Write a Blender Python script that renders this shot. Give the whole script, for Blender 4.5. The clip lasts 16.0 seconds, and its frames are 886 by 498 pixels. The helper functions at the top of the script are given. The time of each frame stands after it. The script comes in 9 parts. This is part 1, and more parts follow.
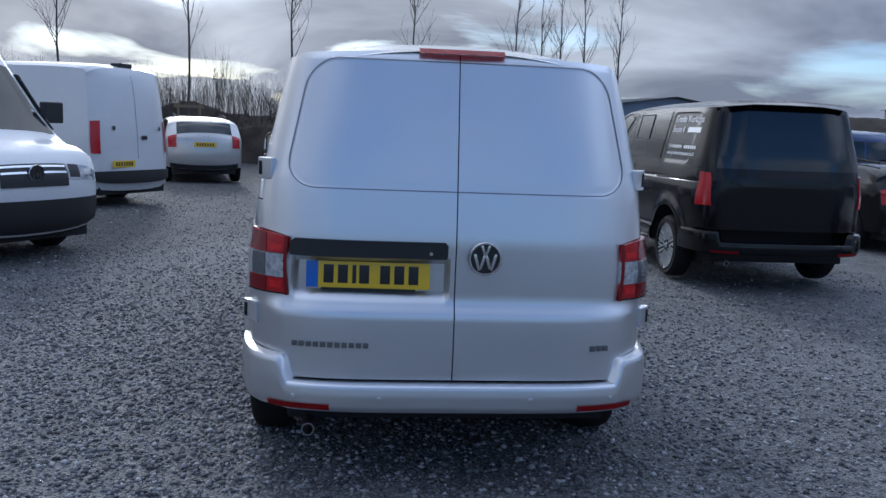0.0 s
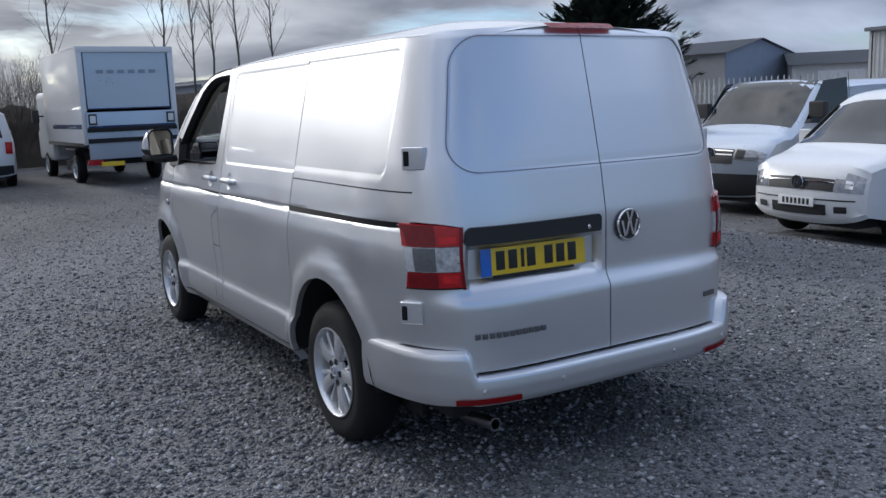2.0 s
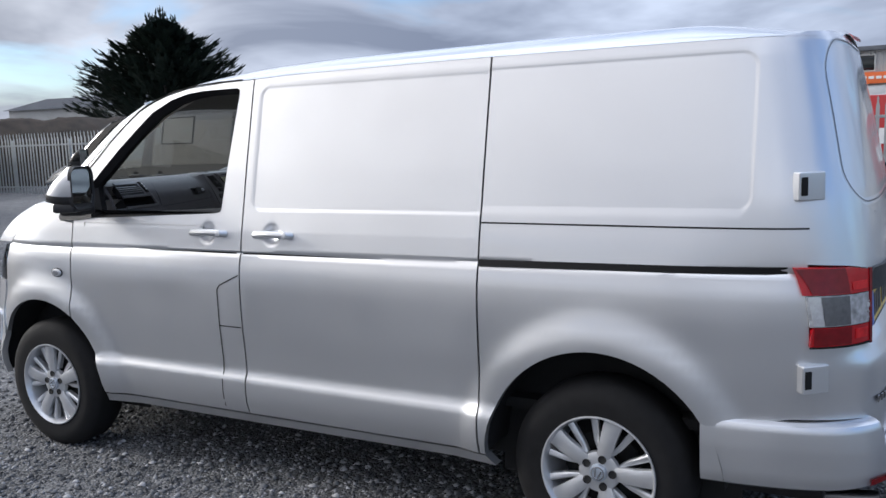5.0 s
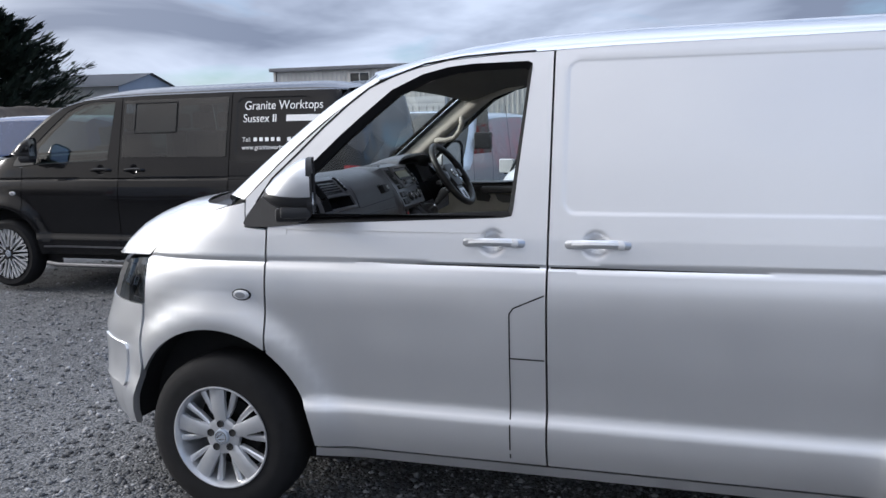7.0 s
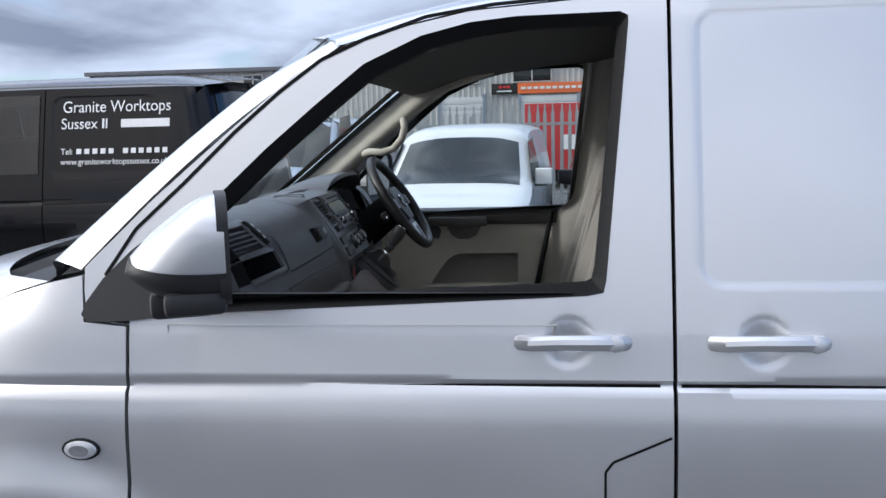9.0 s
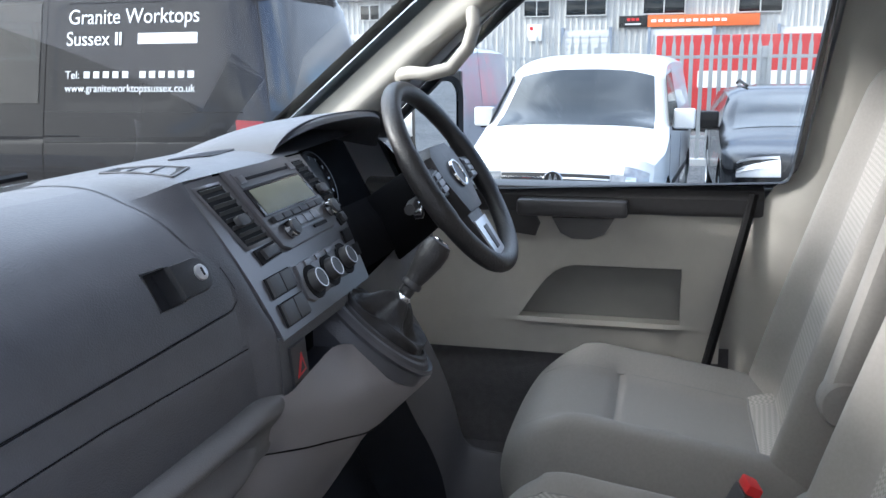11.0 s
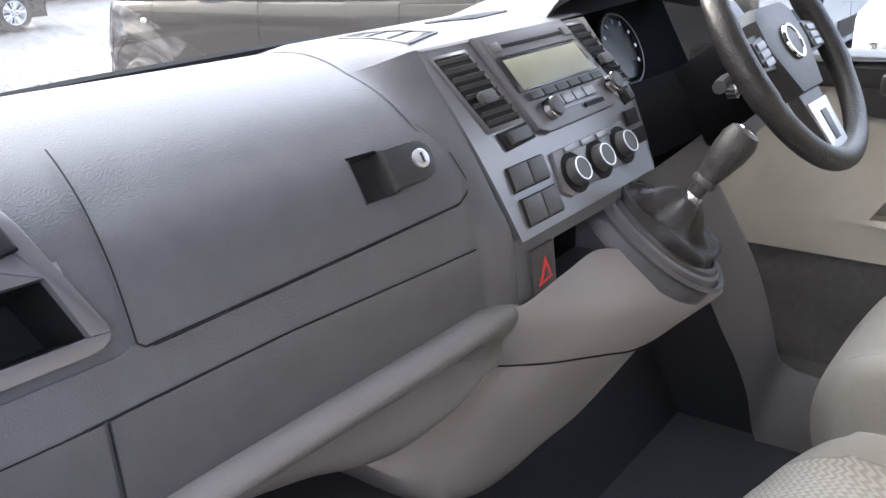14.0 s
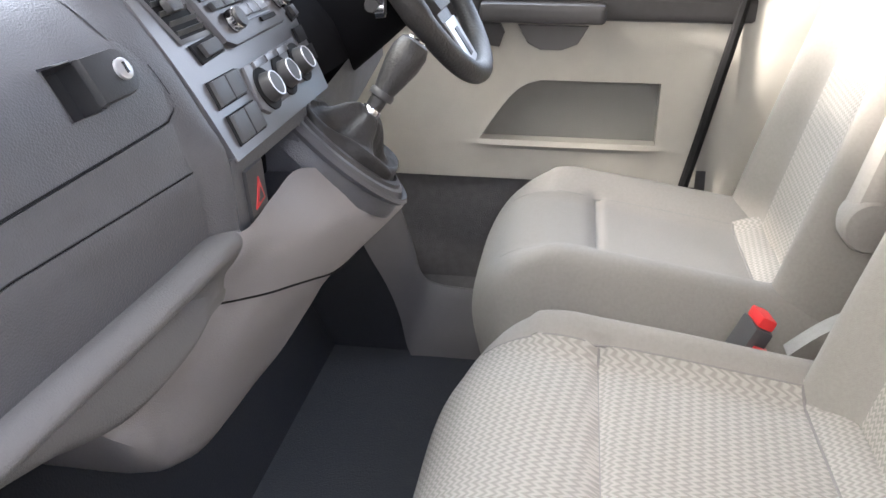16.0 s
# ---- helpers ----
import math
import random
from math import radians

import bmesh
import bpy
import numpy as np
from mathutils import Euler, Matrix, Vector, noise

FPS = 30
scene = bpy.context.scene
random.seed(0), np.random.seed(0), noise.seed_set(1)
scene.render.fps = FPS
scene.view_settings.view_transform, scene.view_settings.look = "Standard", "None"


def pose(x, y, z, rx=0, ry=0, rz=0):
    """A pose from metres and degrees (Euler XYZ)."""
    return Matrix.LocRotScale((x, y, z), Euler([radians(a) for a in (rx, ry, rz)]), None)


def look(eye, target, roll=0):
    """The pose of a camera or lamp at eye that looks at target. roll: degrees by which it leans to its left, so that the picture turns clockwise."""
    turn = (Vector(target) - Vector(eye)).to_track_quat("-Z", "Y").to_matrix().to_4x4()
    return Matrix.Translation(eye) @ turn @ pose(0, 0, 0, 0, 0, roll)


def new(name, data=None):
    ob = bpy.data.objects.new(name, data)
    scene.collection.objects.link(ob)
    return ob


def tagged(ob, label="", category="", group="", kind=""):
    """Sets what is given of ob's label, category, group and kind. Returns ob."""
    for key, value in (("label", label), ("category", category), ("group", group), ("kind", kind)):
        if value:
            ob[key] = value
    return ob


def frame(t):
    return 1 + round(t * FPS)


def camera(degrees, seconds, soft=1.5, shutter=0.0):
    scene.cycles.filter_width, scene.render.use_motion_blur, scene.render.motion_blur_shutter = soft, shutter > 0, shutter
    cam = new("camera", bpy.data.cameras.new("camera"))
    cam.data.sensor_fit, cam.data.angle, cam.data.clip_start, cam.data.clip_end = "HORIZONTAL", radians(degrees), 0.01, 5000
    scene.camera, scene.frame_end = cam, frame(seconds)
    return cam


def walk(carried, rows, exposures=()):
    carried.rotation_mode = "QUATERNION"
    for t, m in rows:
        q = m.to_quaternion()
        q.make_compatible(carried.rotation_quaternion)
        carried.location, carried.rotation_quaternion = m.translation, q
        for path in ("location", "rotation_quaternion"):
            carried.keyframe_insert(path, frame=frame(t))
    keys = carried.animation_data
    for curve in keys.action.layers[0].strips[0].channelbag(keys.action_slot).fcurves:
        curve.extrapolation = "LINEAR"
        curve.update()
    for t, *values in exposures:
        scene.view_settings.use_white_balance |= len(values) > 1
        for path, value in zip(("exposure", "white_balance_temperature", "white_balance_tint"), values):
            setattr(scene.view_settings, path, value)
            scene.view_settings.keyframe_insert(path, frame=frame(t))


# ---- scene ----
cam = camera(53.8, 16.0, soft=1.5)
PATH = [
    (0, (-0.456, -3.542, 1.584), (-0.246, -1.572, 1.305), 2.3),
    (0.5, (-1.036, -3.416, 1.574), (-0.599, -1.485, 1.292), 2.7),
    (1, (-1.582, -3.331, 1.598), (-0.937, -1.461, 1.303), 0.8),
    (1.5, (-2.076, -3.061, 1.576), (-1.239, -1.272, 1.26), -1.1),
    (2, (-2.549, -2.753, 1.594), (-1.53, -1.064, 1.262), -2.2),
    (2.5, (-2.895, -2.367, 1.59), (-1.697, -0.799, 1.265), -2.5),
    (3, (-3.149, -1.909, 1.622), (-1.784, -0.482, 1.306), -2.2),
    (3.2, (-3.252, -1.742, 1.629), (-1.831, -0.369, 1.316), -2.1),
    (5.3, (-3.912, 0.308, 1.599), (-2.146, 1.206, 1.325), -2.3),
    (5.5, (-3.958, 0.526, 1.621), (-2.172, 1.382, 1.345), -2.4),
    (6, (-4.022, 1.034, 1.617), (-2.2, 1.809, 1.338), -1.6),
    (6.5, (-3.988, 1.575, 1.604), (-2.14, 2.284, 1.318), -1.4),
    (7, (-3.933, 2.063, 1.613), (-2.047, 2.66, 1.318), -1.2),
    (7.5, (-3.767, 2.441, 1.617), (-1.847, 2.917, 1.328), -2.0),
    (8, (-3.411, 2.71, 1.636), (-1.465, 3.071, 1.351), -2.3),
    (8.5, (-3.023, 2.86, 1.624), (-1.06, 3.11, 1.336), -1.3),
    (8.7, (-2.857, 2.875, 1.614), (-0.891, 3.101, 1.327), -1.4),
    (10.8, (-1.129, 3.006, 1.535), (0.787, 3.429, 1.15), -0.7),
    (11, (-1.026, 3.03, 1.523), (0.867, 3.514, 1.1), -0.6),
    (11.5, (-0.889, 3.022, 1.512), (0.903, 3.735, 0.981), -1.0),
    (12, (-0.836, 3.008, 1.506), (0.82, 3.952, 0.901), -1.4),
    (12.5, (-0.83, 3.004, 1.512), (0.719, 4.089, 0.861), -2.4),
    (13, (-0.831, 3.006, 1.513), (0.662, 4.161, 0.852), -3.2),
    (13.5, (-0.826, 3.006, 1.508), (0.639, 4.189, 0.833), -3.4),
    (14, (-0.821, 3.008, 1.503), (0.647, 4.176, 0.811), -3.0),
    (14.5, (-0.827, 3.041, 1.497), (0.751, 4.054, 0.8), -1.5),
    (15, (-0.834, 3.11, 1.486), (0.892, 3.827, 0.776), -0.2),
    (15.5, (-0.847, 3.13, 1.465), (0.945, 3.623, 0.725), -0.5),
    (16, (-0.86, 3.147, 1.447), (0.958, 3.426, 0.662), 0.1),
]
EXPOSURES = [(0.0, -0.55, 5100, 10), (1.0, -0.5, 5250, 10), (2.0, -0.47, 5550, 10), (3.0, -0.52, 5850, 10), (5.5, 0.02, 5750, 10), (8.5, 0.0, 5700, 10),
             (10.8, 1.2, 5550, 11), (11.5, 1.95, 5700, 13), (12.5, 2.82, 6150, 16), (13.0, 2.58, 6200, 16), (14.0, 2.58, 6250, 16), (16.0, 2.82, 6200, 15)]
walk(cam, [(t, look(eye, target, roll)) for t, eye, target, roll in PATH], EXPOSURES)

# ---- world, sun ----
SUN_AZ, SUN_EL = -11.0, 19.0          # degrees east of +y, above the horizon
world = bpy.data.worlds.new("sky")
scene.world = world
world.use_nodes = True


def build_sky():
    nt = world.node_tree
    nt.nodes.clear()
    N, L = nt.nodes.new, nt.links.new
    out, bg = N("ShaderNodeOutputWorld"), N("ShaderNodeBackground")
    sky = N("ShaderNodeTexSky")
    sky.sky_type, sky.sun_disc = "NISHITA", False
    sky.sun_elevation, sky.sun_rotation = radians(SUN_EL), radians(SUN_AZ)
    co = N("ShaderNodeTexCoord")
    sep = N("ShaderNodeSeparateXYZ")
    L(co.outputs["Generated"], sep.inputs[0])
    # cloud deck: the view direction is laid on a plane overhead, so that clouds flatten towards the horizon
    zz = N("ShaderNodeMath"); zz.operation = "MAXIMUM"; zz.inputs[1].default_value = 0.02
    L(sep.outputs[2], zz.inputs[0])
    za = N("ShaderNodeMath"); za.operation = "ADD"; za.inputs[1].default_value = 0.22
    L(zz.outputs[0], za.inputs[0])
    dx = N("ShaderNodeMath"); dx.operation = "DIVIDE"
    dy = N("ShaderNodeMath"); dy.operation = "DIVIDE"
    L(sep.outputs[0], dx.inputs[0]); L(za.outputs[0], dx.inputs[1])
    L(sep.outputs[1], dy.inputs[0]); L(za.outputs[0], dy.inputs[1])
    com = N("ShaderNodeCombineXYZ")
    L(dx.outputs[0], com.inputs[0]); L(dy.outputs[0], com.inputs[1])
    noi = N("ShaderNodeTexNoise")
    noi.inputs["Scale"].default_value, noi.inputs["Detail"].default_value = 1.25, 6.0
    noi.inputs["Roughness"].default_value, noi.inputs["Distortion"].default_value = 0.5, 0.35
    L(com.outputs[0], noi.inputs["Vector"])
    cover = N("ShaderNodeValToRGB")
    cover.color_ramp.elements[0].position, cover.color_ramp.elements[1].position = 0.30, 0.46
    # the deck breaks up into blue sky on the side away from the sun
    br = N("ShaderNodeMapRange")
    br.inputs[1].default_value, br.inputs[2].default_value = -0.9, -0.1
    br.inputs[3].default_value, br.inputs[4].default_value = -0.13, 0.0
    L(sep.outputs[1], br.inputs[0])
    ca = N("ShaderNodeMath"); ca.operation = "ADD"
    L(noi.outputs["Fac"], ca.inputs[0]); L(br.outputs[0], ca.inputs[1])
    L(ca.outputs[0], cover.inputs[0])
    dark = N("ShaderNodeTexNoise")
    dark.inputs["Scale"].default_value, dark.inputs["Detail"].default_value = 0.9, 5.0
    dark.inputs["Distortion"].default_value = 0.5
    L(com.outputs[0], dark.inputs["Vector"])
    body = N("ShaderNodeValToRGB")
    e = body.color_ramp.elements
    e[0].position, e[0].color = 0.38, (0.56, 0.59, 0.66, 1)
    e[1].position, e[1].color = 0.62, (0.20, 0.22, 0.275, 1)
    L(dark.outputs["Fac"], body.inputs[0])
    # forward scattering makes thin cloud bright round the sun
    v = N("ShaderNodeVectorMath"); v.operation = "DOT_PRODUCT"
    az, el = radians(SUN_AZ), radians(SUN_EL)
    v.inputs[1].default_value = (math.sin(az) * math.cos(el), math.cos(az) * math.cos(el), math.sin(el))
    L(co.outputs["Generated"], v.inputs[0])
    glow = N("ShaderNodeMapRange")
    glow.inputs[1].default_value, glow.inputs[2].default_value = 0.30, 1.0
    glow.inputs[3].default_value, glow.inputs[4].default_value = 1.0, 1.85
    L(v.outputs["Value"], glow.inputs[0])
    # front-lit clouds on the side away from the sun's haze are brighter
    w = N("ShaderNodeVectorMath"); w.operation = "DOT_PRODUCT"
    w.inputs[1].default_value = (-0.96, -0.05, 0.27)
    L(co.outputs["Generated"], w.inputs[0])
    lit = N("ShaderNodeMapRange")
    lit.inputs[1].default_value, lit.inputs[2].default_value = -0.1, 0.95
    lit.inputs[3].default_value, lit.inputs[4].default_value = 1.0, 1.6
    L(w.outputs["Value"], lit.inputs[0])
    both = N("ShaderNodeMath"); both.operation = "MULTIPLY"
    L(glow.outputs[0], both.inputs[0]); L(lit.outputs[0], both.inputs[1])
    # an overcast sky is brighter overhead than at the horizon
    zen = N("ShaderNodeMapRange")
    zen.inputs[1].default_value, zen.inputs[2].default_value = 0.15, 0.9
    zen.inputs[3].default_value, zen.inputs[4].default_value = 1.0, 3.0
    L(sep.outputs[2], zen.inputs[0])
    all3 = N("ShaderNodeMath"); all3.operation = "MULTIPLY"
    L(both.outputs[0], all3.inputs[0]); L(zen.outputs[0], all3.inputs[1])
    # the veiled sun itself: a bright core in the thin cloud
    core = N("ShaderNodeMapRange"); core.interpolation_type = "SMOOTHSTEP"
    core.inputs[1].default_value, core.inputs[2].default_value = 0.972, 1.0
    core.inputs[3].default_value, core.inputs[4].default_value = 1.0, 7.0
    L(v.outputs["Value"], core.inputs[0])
    # thinner, paler cloud over the far side of the yard
    pale = N("ShaderNodeMapRange"); pale.interpolation_type = "SMOOTHSTEP"
    pale.inputs[1].default_value, pale.inputs[2].default_value = 0.25, 0.85
    pale.inputs[3].default_value, pale.inputs[4].default_value = 1.0, 1.5
    L(sep.outputs[0], pale.inputs[0])
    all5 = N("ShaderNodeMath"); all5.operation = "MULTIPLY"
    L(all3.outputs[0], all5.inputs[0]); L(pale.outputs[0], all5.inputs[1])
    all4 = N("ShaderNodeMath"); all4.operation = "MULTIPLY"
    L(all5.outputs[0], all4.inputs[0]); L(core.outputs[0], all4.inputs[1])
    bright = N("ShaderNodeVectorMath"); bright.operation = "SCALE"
    # and warmer on the sun's side
    wf = N("ShaderNodeMapRange")
    wf.inputs[1].default_value, wf.inputs[2].default_value = 0.30, 0.95
    L(v.outputs["Value"], wf.inputs[0])
    warm = N("ShaderNodeMix"); warm.data_type, warm.blend_type = "RGBA", "MULTIPLY"
    warm.inputs[7].default_value = (1.10, 0.97, 0.78, 1)
    L(wf.outputs[0], warm.inputs[0]); L(body.outputs[0], warm.inputs[6])
    # front-lit cloud is cream-coloured
    cf = N("ShaderNodeMapRange")
    cf.inputs[1].default_value, cf.inputs[2].default_value = 0.0, 0.9
    L(w.outputs["Value"], cf.inputs[0])
    cream = N("ShaderNodeMix"); cream.data_type, cream.blend_type = "RGBA", "MULTIPLY"
    cream.inputs[7].default_value = (1.10, 1.0, 0.86, 1)
    L(cf.outputs[0], cream.inputs[0]); L(warm.outputs[2], cream.inputs[6])
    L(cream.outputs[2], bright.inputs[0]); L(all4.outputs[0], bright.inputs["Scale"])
    clear = N("ShaderNodeVectorMath"); clear.operation = "MULTIPLY"; clear.inputs[1].default_value = (0.13, 0.155, 0.195)
    L(sky.outputs[0], clear.inputs[0])
    mix = N("ShaderNodeMix"); mix.data_type = "RGBA"
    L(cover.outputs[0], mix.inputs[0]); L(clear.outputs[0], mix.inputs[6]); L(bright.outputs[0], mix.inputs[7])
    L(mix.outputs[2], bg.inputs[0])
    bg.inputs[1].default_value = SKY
    L(bg.outputs[0], out.inputs[0])


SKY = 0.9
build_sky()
sun = new("sun", bpy.data.lights.new("sun", "SUN"))
sun.data.energy, sun.data.angle, sun.data.color = 2.3, radians(10), (1.0, 0.90, 0.76)
_az, _el = radians(SUN_AZ), radians(SUN_EL)
sun.matrix_world = look((math.sin(_az) * 50, math.cos(_az) * 50, 50 * math.tan(_el)), (0, 0, 0))

# ---- helpers of this scene ----
def mat(name, color, rough=0.5, metal=0.0, coat=0.0, var=0.0, scale=8.0, bump=0.0, bscale=60.0, spec=0.5, stains=0.0, transmission=0.0, vscale=1.2, cells=False):
    """A surface: base colour with fine and coarse variation, and fine relief."""
    m = bpy.data.materials.new(name)
    m.use_nodes = True
    nt = m.node_tree
    N, L = nt.nodes.new, nt.links.new
    b = nt.nodes["Principled BSDF"]
    b.inputs["Roughness"].default_value, b.inputs["Metallic"].default_value = rough, metal
    b.inputs["Coat Weight"].default_value, b.inputs["Coat Roughness"].default_value = coat, 0.04
    b.inputs["Specular IOR Level"].default_value = spec
    b.inputs["Transmission Weight"].default_value = transmission
    b.inputs["Base Color"].default_value = (*color, 1)
    co = N("ShaderNodeTexCoord")
    if var:
        a, c = N("ShaderNodeTexNoise"), N("ShaderNodeTexNoise")
        a.inputs["Scale"].default_value, a.inputs["Detail"].default_value = scale, 6
        c.inputs["Scale"].default_value, c.inputs["Detail"].default_value = vscale, 4
        L(co.outputs["Object"], a.inputs["Vector"]); L(co.outputs["Object"], c.inputs["Vector"])
        add = N("ShaderNodeMath"); add.operation = "ADD"
        L(a.outputs["Fac"], add.inputs[0]); L(c.outputs["Fac"], add.inputs[1])
        mr = N("ShaderNodeMapRange")
        mr.inputs[1].default_value, mr.inputs[2].default_value = 0.7, 1.3
        mr.inputs[3].default_value, mr.inputs[4].default_value = 1 - var, 1 + var
        L(add.outputs[0], mr.inputs[0])
        sc = N("ShaderNodeVectorMath"); sc.operation = "SCALE"
        sc.inputs[0].default_value = color
        L(mr.outputs[0], sc.inputs["Scale"])
        L(sc.outputs[0], b.inputs["Base Color"])
        rr = N("ShaderNodeMapRange")
        rr.inputs[1].default_value, rr.inputs[2].default_value = 0.6, 1.4
        rr.inputs[3].default_value, rr.inputs[4].default_value = rough * 0.85, min(1, rough * 1.2)
        L(add.outputs[0], rr.inputs[0]); L(rr.outputs[0], b.inputs["Roughness"])
    if bump:
        # cells: the rounded pebbles of moulded leather grain
        n = N("ShaderNodeTexVoronoi" if cells else "ShaderNodeTexNoise")
        n.inputs["Scale"].default_value, n.inputs["Detail"].default_value = bscale, 0 if cells else 3
        L(co.outputs["Object"], n.inputs["Vector"])
        bp = N("ShaderNodeBump")
        bp.inputs["Strength"].default_value, bp.inputs["Distance"].default_value = bump, 0.0012 if cells else 0.002
        L(n.outputs[0], bp.inputs["Height"]); L(bp.outputs[0], b.inputs["Normal"])
    return m


def glass_mat(name, tint=(0.9, 0.95, 0.93), gloss=1.0, veil=0.0):
    m = bpy.data.materials.new(name)
    m.use_nodes = True
    nt = m.node_tree
    nt.nodes.clear()
    N, L = nt.nodes.new, nt.links.new
    out, mix, tr, gl, lw = N("ShaderNodeOutputMaterial"), N("ShaderNodeMixShader"), N("ShaderNodeBsdfTransparent"), N("ShaderNodeBsdfGlossy"), N("ShaderNodeLayerWeight")
    tr.inputs[0].default_value = (*tint, 1)
    gl.inputs["Roughness"].default_value = 0.0
    gl.inputs[0].default_value = (gloss, gloss, gloss, 1)
    # the gloss of a thin pane, the same from either side
    pw, fr = N("ShaderNodeMath"), N("ShaderNodeMath")
    pw.operation, fr.operation = "POWER", "MULTIPLY_ADD"
    pw.inputs[1].default_value, fr.inputs[1].default_value, fr.inputs[2].default_value = 5.0, 0.92, 0.075
    L(lw.outputs["Facing"], pw.inputs[0]); L(pw.outputs[0], fr.inputs[0])
    L(fr.outputs[0], mix.inputs[0]); L(tr.outputs[0], mix.inputs[1]); L(gl.outputs[0], mix.inputs[2])
    if veil:
        # a thin translucent veil, in place of the lit dash mirrored in the pane
        film, tl = N("ShaderNodeMixShader"), N("ShaderNodeBsdfTranslucent")
        no, mr = N("ShaderNodeTexNoise"), N("ShaderNodeMapRange")
        no.inputs["Scale"].default_value, no.inputs["Detail"].default_value = 3.0, 5
        mr.inputs[3].default_value, mr.inputs[4].default_value = veil * 0.6, veil * 1.4
        tl.inputs[0].default_value = (0.8, 0.79, 0.76, 1)
        L(no.outputs["Fac"], mr.inputs[0]); L(mr.outputs[0], film.inputs[0])
        L(mix.outputs[0], film.inputs[1]); L(tl.outputs[0], film.inputs[2]); L(film.outputs[0], out.inputs[0])
        return m
    L(mix.outputs[0], out.inputs[0])
    return m


def thing(name, label, category, m=None, group="", kind=""):
    ob = new(name)
    ob.empty_display_size = 0.1
    if m is not None:
        ob.matrix_basis = m
    return tagged(ob, label, category, group, kind)


def mesh_of(name, bm, material, sharp=35):
    me = bpy.data.meshes.new(name)
    bm.to_mesh(me)
    bm.free()
    me.materials.append(material)
    me.polygons.foreach_set("use_smooth", [True] * len(me.polygons))
    me.set_sharp_from_angle(angle=radians(sharp))
    return me


def part(name, bm, material, parent, label="", sharp=35, m=None):
    ob = new(name, mesh_of(name, bm, material, sharp))
    ob.parent = parent
    if m is not None:
        ob.matrix_basis = m
    if label:
        ob["label"] = label
    return ob


def single(name, bm, material, label, category, m=None, group="", kind="", sharp=35):
    """A thing that is one mesh."""
    ob = new(name, mesh_of(name, bm, material, sharp))
    if m is not None:
        ob.matrix_basis = m
    return tagged(ob, label, category, group, kind)


def bm_box(x0, x1, y0, y1, z0, z1, bevel=0.0, seg=2, bm=None, m=None):
    bm = bm or bmesh.new()
    t = Matrix.Translation(((x0 + x1) / 2, (y0 + y1) / 2, (z0 + z1) / 2)) @ Matrix.Diagonal((abs(x1 - x0), abs(y1 - y0), abs(z1 - z0), 1))
    r = bmesh.ops.create_cube(bm, size=1, matrix=(m @ t) if m is not None else t)
    if bevel:
        es = list({e for v in r["verts"] for e in v.link_edges})
        bmesh.ops.bevel(bm, geom=es, offset=bevel, segments=seg, profile=0.7, affect="EDGES")
    return bm


def bm_lathe(profile, seg=48, axis="X", m=None, bm=None, close=False):
    """profile: (along the axis, radius) turned round the axis."""
    bm = bm or bmesh.new()
    rings = []
    for a, r in profile:
        ring = []
        for k in range(seg):
            c, s = math.cos(2 * math.pi * k / seg) * r, math.sin(2 * math.pi * k / seg) * r
            p = {"X": (a, c, s), "Y": (c, a, s), "Z": (c, s, a)}[axis]
            ring.append(bm.verts.new(m @ Vector(p) if m is not None else p))
        rings.append(ring)
    pairs = list(zip(rings, rings[1:])) + ([(rings[-1], rings[0])] if close else [])
    for r0, r1 in pairs:
        for k in range(seg):
            bm.faces.new((r0[k], r0[(k + 1) % seg], r1[(k + 1) % seg], r1[k]))
    if not close:
        for ring in (rings[0], rings[-1]):
            bm.faces.new(ring)
    return bm


def bm_tube(points, radius, seg=8, bm=None, taper=1.0):
    bm = bm or bmesh.new()
    pts = [Vector(p) for p in points]
    rings = []
    for i, p in enumerate(pts):
        d = (pts[min(i + 1, len(pts) - 1)] - pts[max(i - 1, 0)]).normalized()
        u = d.orthogonal().normalized() if i == 0 else (u - d * u.dot(d)).normalized()
        w = d.cross(u)
        r = radius * (1 + (taper - 1) * i / max(1, len(pts) - 1))
        rings.append([bm.verts.new(p + (u * math.cos(2 * math.pi * k / seg) + w * math.sin(2 * math.pi * k / seg)) * r) for k in range(seg)])
    for r0, r1 in zip(rings, rings[1:]):
        for k in range(seg):
            bm.faces.new((r0[k], r0[(k + 1) % seg], r1[(k + 1) % seg], r1[k]))
    bm.faces.new(rings[0]); bm.faces.new(rings[-1])
    return bm


def bm_grid(f, nu, nv, bm=None, closed_u=False):
    """A sheet f(u, v) for u and v from 0 to 1."""
    bm = bm or bmesh.new()
    vs = [[bm.verts.new(f(i / nu, j / nv)) for j in range(nv + 1)] for i in range(nu + 1)]
    for i in range(nu):
        for j in range(nv):
            bm.faces.new((vs[i][j], vs[i + 1][j], vs[i + 1][j + 1], vs[i][j + 1]))
    return bm


